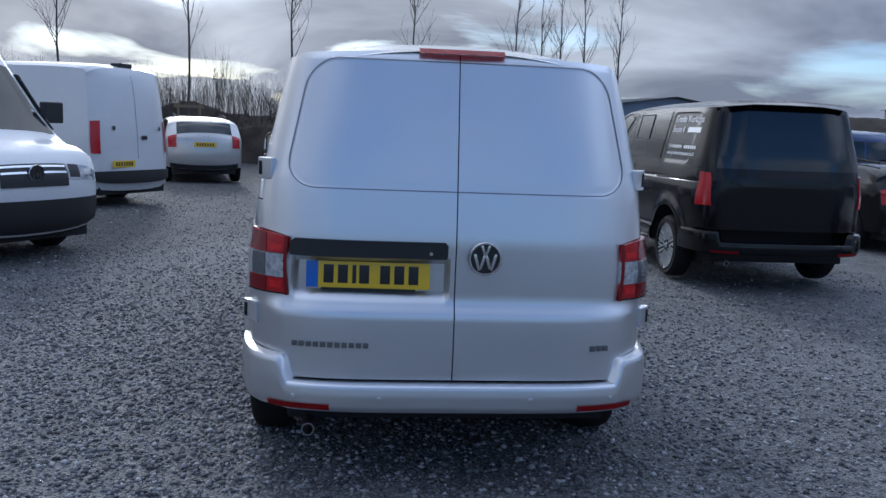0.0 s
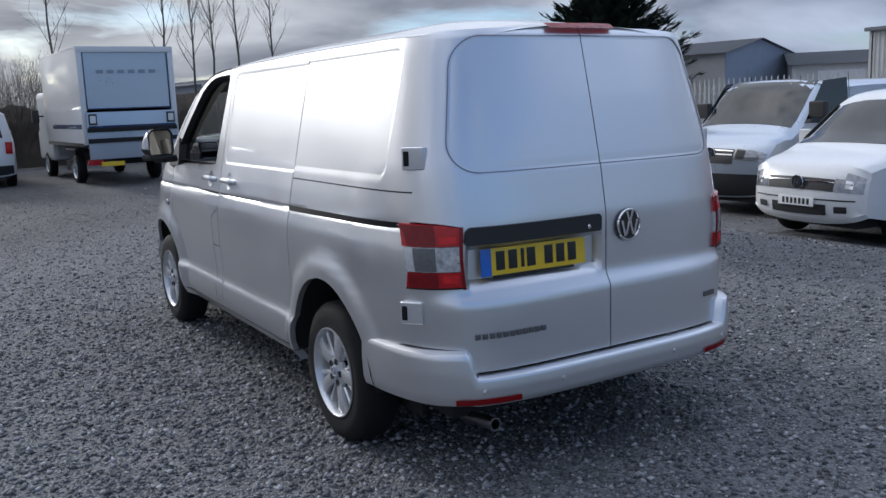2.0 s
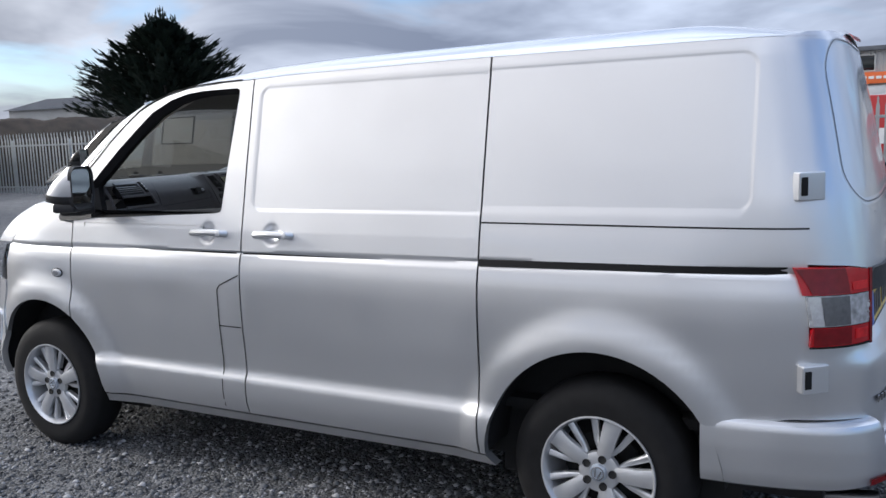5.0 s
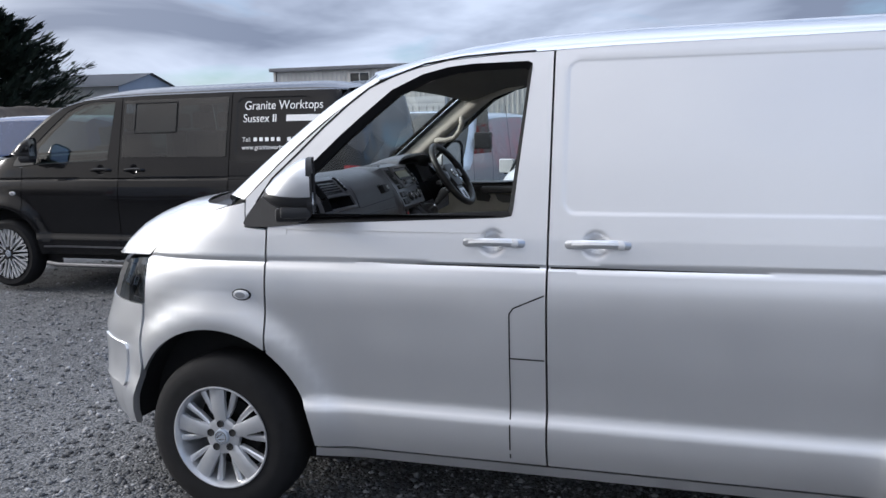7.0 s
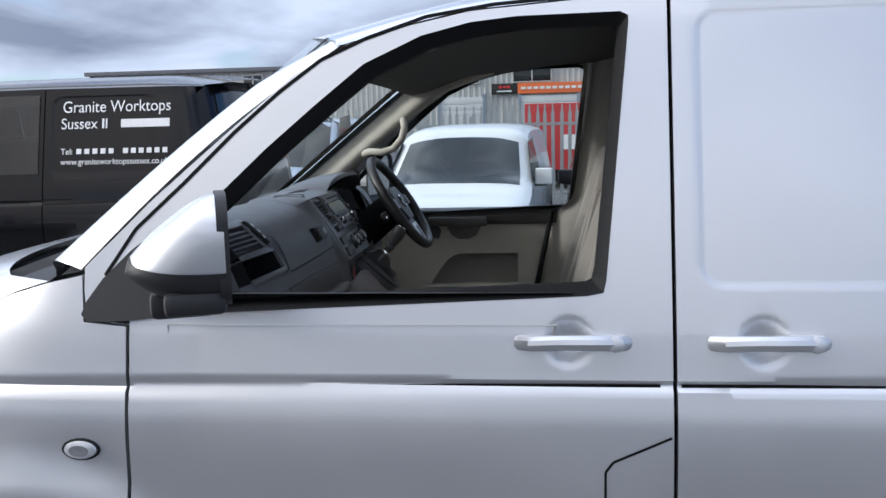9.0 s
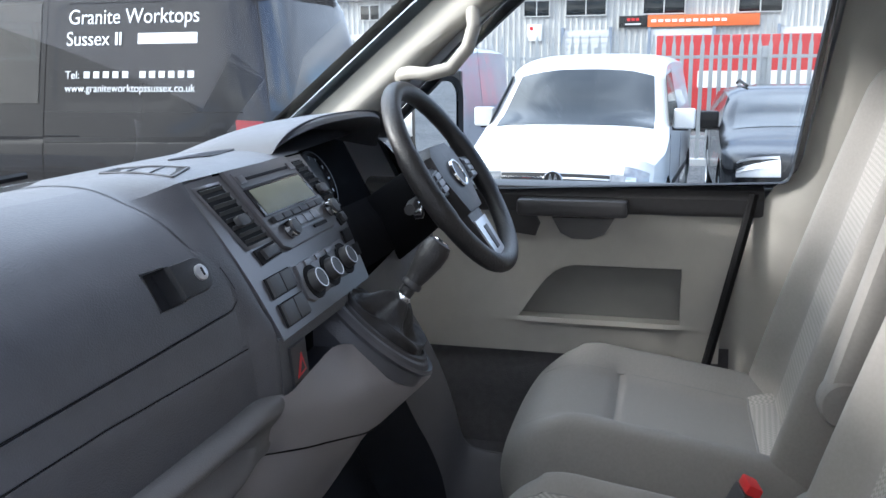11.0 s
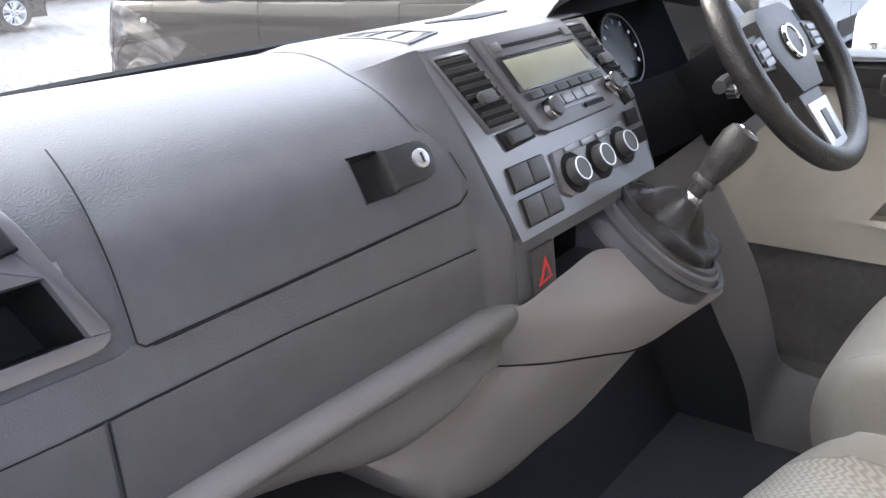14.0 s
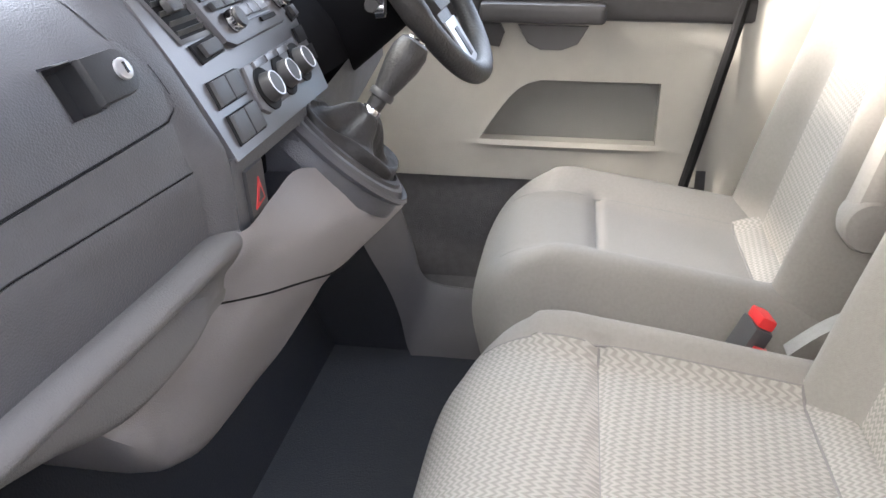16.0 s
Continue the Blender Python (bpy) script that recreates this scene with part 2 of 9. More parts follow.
def bm_prism(outline, place, depth, bevel=0.0, bm=None, seg=2):
    """A plate: the outline (u, v) set by place(u, v, d), with d from 0 to depth, its front edge bevelled."""
    own = bmesh.new()
    f = own.faces.new([own.verts.new((u, v, 0)) for u, v in outline])
    r = bmesh.ops.extrude_face_region(own, geom=[f])
    for v in r["geom"]:
        if isinstance(v, bmesh.types.BMVert):
            v.co.z = depth
    if bevel:
        es = [e for e in own.edges if all(abs(v.co.z) < 1e-9 for v in e.verts)]
        bmesh.ops.bevel(own, geom=es, offset=bevel, segments=seg, profile=0.6, affect="EDGES")
    for v in own.verts:
        v.co = place(*v.co)
    if bm is None:
        return own
    me = bpy.data.meshes.new("t")
    own.to_mesh(me)
    own.free()
    bm.from_mesh(me)
    bpy.data.meshes.remove(me)
    return bm


def thin(lines, d=0.0025):
    """Sorted cutting lines, none closer than d to the one before."""
    out = []
    for c in sorted(lines):
        if not out or c - out[-1] > d:
            out.append(c)
    return out


def sheet(outlines, place, us, vs, depth=0.02, bm=None):
    """Panels with the given outlines (u, v), cut along the lines us and vs, laid on the surface place(u, v, d), their edges turned in by depth."""
    us, vs = thin(us), thin(vs)
    own = bmesh.new()
    for o in outlines:
        own.faces.new([own.verts.new((u, v, 0)) for u, v in o])
    for axis, cuts in ((0, us), (1, vs)):
        for c in cuts:
            bmesh.ops.bisect_plane(own, geom=own.verts[:] + own.edges[:] + own.faces[:], dist=1e-5,
                                   plane_co=(c, 0, 0) if axis == 0 else (0, c, 0), plane_no=(1, 0, 0) if axis == 0 else (0, 1, 0))
    bmesh.ops.remove_doubles(own, verts=own.verts[:], dist=2e-4)
    bmesh.ops.triangulate(own, faces=[f for f in own.faces if len(f.verts) > 4])
    if depth:
        rim = [e for e in own.edges if e.is_boundary]
        r = bmesh.ops.extrude_edge_only(own, edges=rim)
        for v in r["geom"]:
            if isinstance(v, bmesh.types.BMVert):
                v.co.z = depth
    for v in own.verts:
        v.co = place(*v.co)
    if bm is None:
        return own
    me = bpy.data.meshes.new("t")
    own.to_mesh(me)
    own.free()
    bm.from_mesh(me)
    bpy.data.meshes.remove(me)
    return bm


def steps(a, b, d):
    n = max(1, int(round((b - a) / d)))
    return [a + (b - a) * k / n for k in range(1, n)]


def arc(cx, cy, r, a0, a1, n=12, ry=None):
    return [(cx + r * math.cos(radians(a0 + (a1 - a0) * k / n)), cy + (ry or r) * math.sin(radians(a0 + (a1 - a0) * k / n))) for k in range(n + 1)]


def round_rect(x0, y0, x1, y1, r, n=5):
    return arc(x1 - r, y1 - r, r, 0, 90, n) + arc(x0 + r, y1 - r, r, 90, 180, n) + arc(x0 + r, y0 + r, r, 180, 270, n) + arc(x1 - r, y0 + r, r, 270, 360, n)


def lerp(x, pts):
    return float(np.interp(x, [p[0] for p in pts], [p[1] for p in pts]))


def smooth(a, b, x):
    t = min(1.0, max(0.0, (x - a) / (b - a)))
    return t * t * (3 - 2 * t)


def text_mesh(body, size, depth=0.001):
    cu = bpy.data.curves.new("t", "FONT")
    cu.body, cu.size, cu.extrude = body, size, depth
    cu.align_x = "LEFT"
    ob = bpy.data.objects.new("t", cu)
    scene.collection.objects.link(ob)
    me = bpy.data.meshes.new_from_object(ob.evaluated_get(bpy.context.evaluated_depsgraph_get()))
    bpy.data.objects.remove(ob)
    bm = bmesh.new()
    bm.from_mesh(me)
    bpy.data.meshes.remove(me)
    return bm

# ---- materials ----
SILVER = mat("silver paint", (0.69, 0.70, 0.72), 0.35, 0.86, 0.9, 0.012, 5, vscale=0.8)
WHITE = mat("white paint", (0.66, 0.67, 0.68), 0.35, 0, 0.6, 0.04, 30)
BLACKP = mat("black paint", (0.005, 0.005, 0.006), 0.2, 0, 0.36, 0.2, 30, spec=0.2)
BLUEP = mat("blue paint", (0.02, 0.045, 0.13), 0.25, 0.3, 0.9, 0.1, 30)
CHAMP = mat("pale gold paint", (0.55, 0.54, 0.52), 0.3, 0.5, 0.7, 0.05, 30)
GREYP = mat("silver blue paint", (0.45, 0.50, 0.58), 0.3, 0.5, 0.7, 0.04, 30)
PLASTIC = mat("black plastic", (0.018, 0.018, 0.02), 0.55, 0, 0, 0.2, 60, 0.25, 500)
RUBBER = mat("black rubber", (0.009, 0.009, 0.010), 0.65, 0, 0, 0.25, 40, spec=0.25)
TYRE = mat("tyre rubber", (0.013, 0.013, 0.014), 0.8, 0, 0, 0.35, 25, 0.3, 220, spec=0.2)
DARK = mat("dark underbody", (0.01, 0.01, 0.011), 0.8, 0, 0, 0.3, 12)
ALLOY = mat("alloy wheel paint", (0.62, 0.63, 0.65), 0.32, 0.6, 0.4, 0.06, 30)
STEEL = mat("dull steel", (0.22, 0.22, 0.23), 0.35, 1.0, 0, 0.1, 20)
CHROME = mat("chrome", (0.75, 0.76, 0.78), 0.12, 1.0)
MIRROR = mat("mirror glass", (0.8, 0.82, 0.84), 0.02, 1.0)
SMOKE = mat("smoked lamp bowl", (0.16, 0.165, 0.175), 0.15, 0.4, 0.6, 0.2, 60, 0.3, 140)
REDL = mat("red lens", (0.42, 0.006, 0.011), 0.14, 0, 0.25, 0.15, 40, 0.3, 160)
CLEARL = mat("clear lens", (0.62, 0.63, 0.65), 0.1, 0.35, 0.9, 0.15, 60, 0.4, 140)
REDD = mat("dark red lens", (0.17, 0.003, 0.007), 0.14, 0, 0.0, 0.25, 40, 0.3, 160)
REDB = mat("red reflector lens", (0.62, 0.012, 0.016), 0.2, 0, 0.0, 0.3, 45, 0.4, 120)
REVL = mat("ribbed clear lens", (0.52, 0.53, 0.55), 0.14, 0.4, 0.6, 0.55, 45, 0.6, 110)
HEADL = mat("headlamp glass", (0.34, 0.35, 0.37), 0.12, 0.5, 0.9, 0.35, 25, 0.4, 90)
YELLOW = mat("plate yellow", (0.78, 0.53, 0.02), 0.45, 0, 0.3, 0.05, 20)
BLUEBAND = mat("plate blue", (0.03, 0.14, 0.55), 0.45, 0, 0.3, 0.05, 20)
INK = mat("plate ink", (0.012, 0.012, 0.012), 0.5, 0, 0.2, 0.1, 20)
LETTER = mat("white vinyl", (0.8, 0.8, 0.8), 0.5, 0, 0, 0.04, 20)
GLASS = glass_mat("window glass", (0.86, 0.92, 0.90))
SCREEN = glass_mat("veiled windscreen glass", (0.86, 0.92, 0.90), 1.0, 0.012)
CLADB = mat("blue-grey cladding", (0.25, 0.29, 0.36), 0.6, 0, 0, 0.08, 1.5)
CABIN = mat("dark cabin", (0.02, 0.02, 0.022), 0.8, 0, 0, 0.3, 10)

# ---- the panel van's body surface (rear bumper at y 0, nose at y 4.89, axle lines at 0.99 and 3.99) ----
WIDTH = [(0.20, 0.86), (0.30, 0.900), (0.34, 0.925), (0.40, 0.944), (0.47, 0.950), (0.505, 0.946), (0.545, 0.929), (0.60, 0.930), (0.75, 0.940), (0.90, 0.942),
         (0.97, 0.940), (1.02, 0.934), (1.078, 0.921), (1.10, 0.916), (1.18, 0.902), (1.263, 0.884), (1.45, 0.844), (1.80, 0.763), (1.90, 0.735), (2.0, 0.70)]
REARY = [(0.2, 0.10), (0.5, 0.085), (1.1, 0.080), (1.35, 0.12), (1.6, 0.175), (1.85, 0.235), (1.95, 0.30)]
NOSEY = [(0.2, 4.80), (0.32, 4.86), (0.45, 4.89), (0.72, 4.89), (0.80, 4.85), (0.95, 4.79), (1.05, 4.73), (1.12, 4.66), (1.2, 4.52), (1.3, 4.20), (2.0, 4.2)]
HUB_Z, AXLES = 0.335, (0.99, 3.99)


def narrow(z):
    """The lower body draws in towards its rear corners."""
    return 1 - 0.026 * smooth(1.36, 1.06, z)


def half_width(y, z):
    w = lerp(z, WIDTH)
    for a in AXLES:
        r = math.hypot(y - a, (z - HUB_Z) * 0.96)
        if r < 0.66 and z > 0.2:
            w = max(w, lerp(z, WIDTH)) + 0.028 * (1 - smooth(0.47, 0.585, r))
    if y < 0.75:
        b = 0.75 - lerp(z, REARY)
        q = min(0.9999, max(0.0, (0.75 - y) / b))
        w *= (1 - q ** 4.6) ** (1 / 4.6) * (1 + (narrow(z) - 1) * smooth(0.75, 0.32, y))
    if y > 3.85:
        q = min(0.9999, max(0.0, (y - 3.85) / (lerp(z, NOSEY) - 3.85)))
        w *= (1 - q ** 2.7) ** (1 / 2.7)
    return w


def dent(y, z, y0, y1, z0, z1, r=0.06, soft=0.028, deep=0.014):
    """How far a pressed panel lies in at (y, z)."""
    ax, az = (y0 + y1) / 2, (z0 + z1) / 2
    qx, qz = abs(y - ax) - (y1 - y0) / 2 + r, abs(z - az) - (z1 - z0) / 2 + r
    d = math.hypot(max(qx, 0), max(qz, 0)) + min(max(qx, qz), 0) - r
    return deep * (1 - smooth(-soft, 0, d))


def side_place(sign, dents=()):
    def f(y, z, d):
        w = half_width(y, z) - d
        for q in dents:
            w -= dent(y, z, *q)
        # the rubbing groove under the windows
        w -= 0.010 * max(0, 1 - abs(z - 1.083 - 0.006 * (2.6 - y)) / 0.011)
        return Vector((sign * w, y, z))
    return f


def rear_plan(u, z):
    w, b = lerp(z, WIDTH) * narrow(z), 0.75 - lerp(z, REARY)
    return Vector((w * u, 0.75 - b * (1 - min(0.99999, abs(u)) ** 4.6) ** (1 / 4.6), z))


def rear_place(dents=(), push=0.0):
    """(u, z): u from -1 (left corner) to 1, the share of the half width, round the back of the van."""
    def f(u, z, d):
        p = rear_plan(u, z)
        a, b = rear_plan(u - 0.004, z), rear_plan(u + 0.004, z)
        n = Vector(((b - a).y, -(b - a).x, 0)).normalized()
        for q in dents:
            d = d + dent(u * 0.835, z, *q)
        return p - n * (d - push)
    return f


def rear_u(x, z):
    """The u at which the back has the breadth x at the height z."""
    return max(-0.985, min(0.985, x / lerp(z, WIDTH) / (narrow(z) if abs(x) < 0.71 else 1)))


def nose_place(push=0.0):
    def f(u, z, d):
        a = u * math.pi / 2
        w, b = lerp(z, WIDTH), lerp(z, NOSEY) - 3.85
        c, s = abs(math.cos(a)), abs(math.sin(a))
        x, y = math.copysign(w * s ** (2 / 2.7), u), 3.85 + b * c ** (2 / 2.7)
        n = Vector((math.copysign(s, u), c, 0)).normalized()
        x += math.copysign(0.028 * (1 - smooth(0.47, 0.585, math.hypot(y - 3.99, (z - HUB_Z) * 0.96))), u)
        return Vector((x, y, z)) - n * (d - push)
    return f


def nose_u(y, z):
    c = max(0.0, min(1.0, (y - 3.85) / (lerp(z, NOSEY) - 3.85))) ** 1.35
    return math.acos(c) / (math.pi / 2)


ROOF = [(0.24, 1.858), (0.5, 1.863), (1.5, 1.866), (2.4, 1.857), (2.632, 1.849), (2.8, 1.845), (3.03, 1.829), (3.15, 1.806), (3.31, 1.762)]
FRAME = [(3.846, 1.317), (3.70, 1.455), (3.54, 1.591), (3.40, 1.706), (3.293, 1.762), (3.15, 1.802), (3.03, 1.826), (2.80, 1.842), (2.632, 1.848)]
WINDOW = [(3.60, 1.222), (3.66, 1.360), (3.557, 1.462), (3.454, 1.558), (3.352, 1.644), (3.251, 1.725), (3.131, 1.779), (3.03, 1.803), (2.934, 1.812), (2.728, 1.814), (2.712, 1.806), (2.712, 1.79), (2.762, 1.285), (2.768, 1.262), (2.80, 1.256)]


def wheel_arch(cy, a0, a1, n=18, r=0.44):
    return arc(cy, HUB_Z, r, a0, a1, n, ry=0.462)


def make_wheel(paint, dark_rim=False, r=0.343, rr=0.212, width=0.215):
    """A wheel with its axle along x, outer face towards -x. Returns the parts' meshes."""
    out = {}
    w = width / 2
    bm = bm_lathe([(-w + 0.03, rr), (-w + 0.004, rr + 0.004), (-w, rr + 0.05), (-w + 0.004, r - 0.045), (-w + 0.022, r - 0.014), (-w + 0.045, r - 0.003), (0, r), (w - 0.045, r - 0.003), (w - 0.02, r - 0.02), (w, r - 0.06), (w, rr)], 64, close=True)
    out["tyre"] = mesh_of("tyre", bm, TYRE)
    bm = bm_lathe([(-w + 0.012, rr + 0.006), (-w - 0.001, rr + 0.005), (-w - 0.002, rr), (-w + 0.012, rr - 0.008), (-w + 0.03, rr - 0.012), (0.06, rr - 0.03), (0.06, rr - 0.02), (-w + 0.03, rr + 0.004)], 64, close=True)
    out["rim"] = mesh_of("rim", bm, BLACKP if dark_rim else ALLOY)
    bm = bm_lathe([(0.05, rr - 0.028), (0.055, 0.03)], 48)
    out["brake_backing"] = mesh_of("brake_backing", bm, DARK)
    bm = bm_lathe([(-0.005, 0.135), (-0.005, 0.07), (0.012, 0.07), (0.012, 0.135)], 48, close=True)
    out["brake_disc"] = mesh_of("brake_disc", bm, STEEL if dark_rim else DARK)
    # one spoke: a paddle that widens and splits towards the rim
    bm = bmesh.new()
    h = -w + 0.012
    if not dark_rim:
        def blade(rows):
            prev = None
            for rad, c, hw, x in rows:
                v = [bm.verts.new(q) for q in ((x + 0.005, c - hw, rad), (x, c - hw * 0.5, rad), (x - 0.001, c + hw * 0.5, rad), (x + 0.005, c + hw, rad), (x + 0.026, c + hw, rad), (x + 0.026, c - hw, rad))]
                if prev:
                    for k in range(6):
                        bm.faces.new((prev[k], prev[(k + 1) % 6], v[(k + 1) % 6], v[k]))
                prev = v
        blade([(0.040, 0, 0.027, h + 0.010), (0.09, 0, 0.027, h + 0.001), (0.15, 0, 0.031, h - 0.004), (rr - 0.003, 0, 0.035, h + 0.003)])
        for s in (-1, 1):
            blade([(0.075, s * 0.022, 0.010, h + 0.020), (0.11, s * 0.044, 0.011, h + 0.017), (0.15, s * 0.060, 0.013, h + 0.016), (rr - 0.008, s * 0.083, 0.016, h + 0.016)])
    else:
        for s in (-1, 1):
            for (y0, r0), (y1, r1) in (((0.0, 0.05), (s * 0.05, rr - 0.006)), ((s * 0.028, 0.13), (s * 0.006, rr - 0.006)), ((s * 0.01, 0.09), (s * 0.065, rr - 0.012))):
                d = Vector((0, y1 - y0, r1 - r0)).normalized()
                p = Vector((0, d.z, -d.y)) * 0.006
                a, b = Vector((h + 0.006, y0, r0)), Vector((h, y1, r1))
                q = [bm.verts.new(c) for c in (a + p, a - p, b - p, b + p)]
                q2 = [bm.verts.new(v.co + Vector((0.02, 0, 0))) for v in q]
                bm.faces.new(q)
                for k in range(4):
                    bm.faces.new((q[k], q[(k + 1) % 4], q2[(k + 1) % 4], q2[k]))
    out["spoke"] = mesh_of("spoke", bm, ALLOY)
    bm = bm_lathe([(h + 0.03, 0.078), (h + 0.012, 0.076), (h + 0.006, 0.06), (h + 0.008, 0.034)], 40)
    out["hub"] = mesh_of("hub", bm, BLACKP if dark_rim else ALLOY)
    bm = bm_lathe([(h + 0.008, 0.033), (h - 0.002, 0.032), (h - 0.004, 0.028)], 32)
    out["centre_cap"] = mesh_of("centre_cap", bm, GREYP)
    bm = bm_lathe([(h - 0.0055, 0.026), (h - 0.0055, 0.021), (h - 0.003, 0.021), (h - 0.003, 0.026)], 32, close=True)
    bm_box(h - 0.0055, h - 0.003, -0.012, -0.006, -0.016, 0.016, bm=bm, m=Matrix.Rotation(radians(14), 4, "X"))
    bm_box(h - 0.0055, h - 0.003, 0.006, 0.012, -0.016, 0.016, bm=bm, m=Matrix.Rotation(radians(-14), 4, "X"))
    out["cap_mark"] = mesh_of("cap_mark", bm, CHROME)
    bm = bm_lathe([(h + 0.02, 0.0155), (h + 0.001, 0.0155), (h + 0.0035, 0.010)], 12)
    out["bolt"] = mesh_of("bolt", bm, DARK)
    return out


def add_wheel(parts, parent, x, y, z, left, spokes=5, label=""):
    """Mounts a wheel under a vehicle; sub-parts one level deeper."""
    turn = Matrix.Identity(4) if left else Matrix.Rotation(math.pi, 4, "Z")
    w = new("wheel", parts["tyre"])
    w.parent = parent
    w.matrix_basis = Matrix.Translation((x, y, z)) @ turn @ Matrix.Rotation(radians(17 * y), 4, "X")
    if label:
        w["label"] = label
    for n in ("rim", "brake_backing", "brake_disc", "hub", "centre_cap", "cap_mark"):
        if n in parts:
            new(n, parts[n]).parent = w
    for k in range(spokes):
        s = new("spoke", parts["spoke"])
        s.parent = w
        s.matrix_basis = Matrix.Rotation(2 * math.pi * k / spokes, 4, "X")
    for k in range(5):
        s = new("bolt", parts["bolt"])
        s.parent = w
        s.matrix_basis = Matrix.Rotation(2 * math.pi * k / 5, 4, "X") @ Matrix.Translation((0, 0, 0.054))
    return w


def ys(a, b, d=0.035):
    return steps(a, b, d)


def van_shell(root, paint, kombi=False):
    """Outer panels that both vans share. Left side (sign -1) and right side (sign 1)."""
    zs = [0.345, 0.36, 0.40, 0.45, 0.49, 0.505, 0.52, 0.545, 0.57] + steps(0.57, 1.0, 0.045) + [1.0, 1.02, 1.04, 1.06, 1.072, 1.083, 1.094, 1.105, 1.12] + steps(1.12, 1.24, 0.03) + steps(1.24, 1.86, 0.022)
    for sg in (-1, 1):
        # front wing, from the door seam to the headlamp
        wing = [(3.752, 0.750), (3.752, 1.195), (3.846, 1.204), (3.852, 1.300), (3.93, 1.284), (4.02, 1.258), (4.14, 1.205), (4.24, 1.145), (4.322, 1.078), (4.335, 1.055), (4.350, 0.872), (4.362, 0.80), (4.370, 0.738)] + [p for p in wheel_arch(3.99, 33, 122.5, 18) if p[0] < 4.366 and p[0] > 3.753]
        part("front_wing", sheet([wing], side_place(sg), ys(3.74, 4.4, 0.03), zs, 0.025), paint, root)
        # front door: lower skin and the frame round its window
        low = [(2.636, 1.2555), (2.636, 0.352), (3.545, 0.352)] + [p for p in wheel_arch(3.99, 178, 124.5, 14)] + [(3.744, 0.755), (3.744, 1.207), (3.60, 1.222)]
        low = low + [(2.80, 1.2555)]
        fr = [(2.636, 1.2555)] + [(2.80, 1.2555)] + WINDOW[::-1][1:-1] + [(3.60, 1.222), (3.744, 1.207), (3.838, 1.207), (3.846, 1.27)] + FRAME
        fr[-1] = (2.636, 1.846)
        EMBY = steps(1.487, 1.55, 0.006) + steps(2.525, 2.59, 0.006)
        EMBZ = steps(1.262, 1.33, 0.006) + steps(1.755, 1.82, 0.006)
        d = part("front_door", sheet([low, fr], side_place(sg, ((2.779, 2.893, 1.110, 1.224, 0.057, 0.050, 0.015),)), sorted(set(ys(2.63, 3.85, 0.04) + steps(2.77, 2.90, 0.006))), sorted(set(zs + steps(1.105, 1.23, 0.006))), 0.03), paint, root)
        # sliding door / fixed panel
        sd = (((2.406, 2.520, 1.110, 1.224, 0.057, 0.050, 0.015),) if kombi else ((1.10, 2.585, 1.268, 1.815, 0.05, 0.012, 0.0028), (2.406, 2.520, 1.110, 1.224, 0.057, 0.050, 0.015)))
        o = [(1.459, 0.352), (2.628, 0.352), (2.628, 1.848), (2.40, 1.857), (1.459, 1.866)]
        if kombi:
            o = [(1.459, 0.352), (2.628, 0.352), (2.628, 1.262), (1.459, 1.262)]
        part("sliding_door", sheet([o], side_place(sg, sd), sorted(set(ys(1.45, 2.63, 0.03) + EMBY + steps(2.40, 2.53, 0.006))), sorted(set(zs + EMBZ + steps(1.105, 1.23, 0.006))), 0.03), paint, root)
        # rear quarter panel
        q = [(1.451, 0.352), (1.451, 1.866), (0.60, 1.864), (0.396, 1.860), (0.385, 1.80), (0.300, 1.10), (0.290, 0.86), (0.275, 0.62), (0.60, 0.575)] + wheel_arch(0.99, 148, 2, 26)
        rq = ((0.47, 1.85, 1.285, 1.825, 0.06, 0.014, 0.0028),) if not kombi else ((0.66, 1.40, 1.27, 1.815, 0.07, 0.014, 0.005),)
        part("quarter_panel", sheet([q], side_place(sg, rq), sorted(set(ys(0.27, 1.45, 0.028) + steps(0.465, 0.54, 0.006) + steps(1.375, 1.445, 0.006))), sorted(set(zs + steps(1.295, 1.37, 0.006) + steps(1.76, 1.83, 0.006))), 0.03), paint, root)
    # roof with its gutters
    def roof(u, v, d):
        y = 0.252 + (3.52 - 0.252) * v ** (1.0 + 0.5 * (1 - v))
        ye = min(y, 3.31)
        ze = lerp(ye, ROOF)
        s = 2 * u - 1
        w = half_width(ye, ze) + 0.002
        crown = 0.105 - 0.03 * smooth(2.6, 3.4, y)
        back = 1 - smooth(0.80, 0.252, y) * 0.62
        z = ze + crown * (1 - abs(s) ** 2.6) * back
        if 0.045 < 1 - abs(s) < 0.085:
            z -= 0.012 * (1 - abs(1 - abs(s) - 0.065) / 0.02)
        z += (1.774 + 0.058 * (1 - s * s) - z) * smooth(3.28, 3.52, y)
        yy = ye + (0.20 * (1 - abs(s) ** 2) * smooth(2.9, 3.52, y))
        return Vector((s * w, yy, z))
    us = sorted(set([0, 1] + [(1 + s * (1 - t)) / 2 for s in (-1, 1) for t in (0.01, 0.025, 0.045, 0.055, 0.065, 0.075, 0.085, 0.12)] + [k / 24 for k in range(2, 23)]))
    bm = bmesh.new()
    nv = 60
    rows = [[bm.verts.new(roof(u, j / nv, 0)) for j in range(nv + 1)] for u in us]
    for i in range(len(us) - 1):
        for j in range(nv):
            bm.faces.new((rows[i][j], rows[i + 1][j], rows[i + 1][j + 1], rows[i][j + 1]))
    part("roof", bm, paint, root)
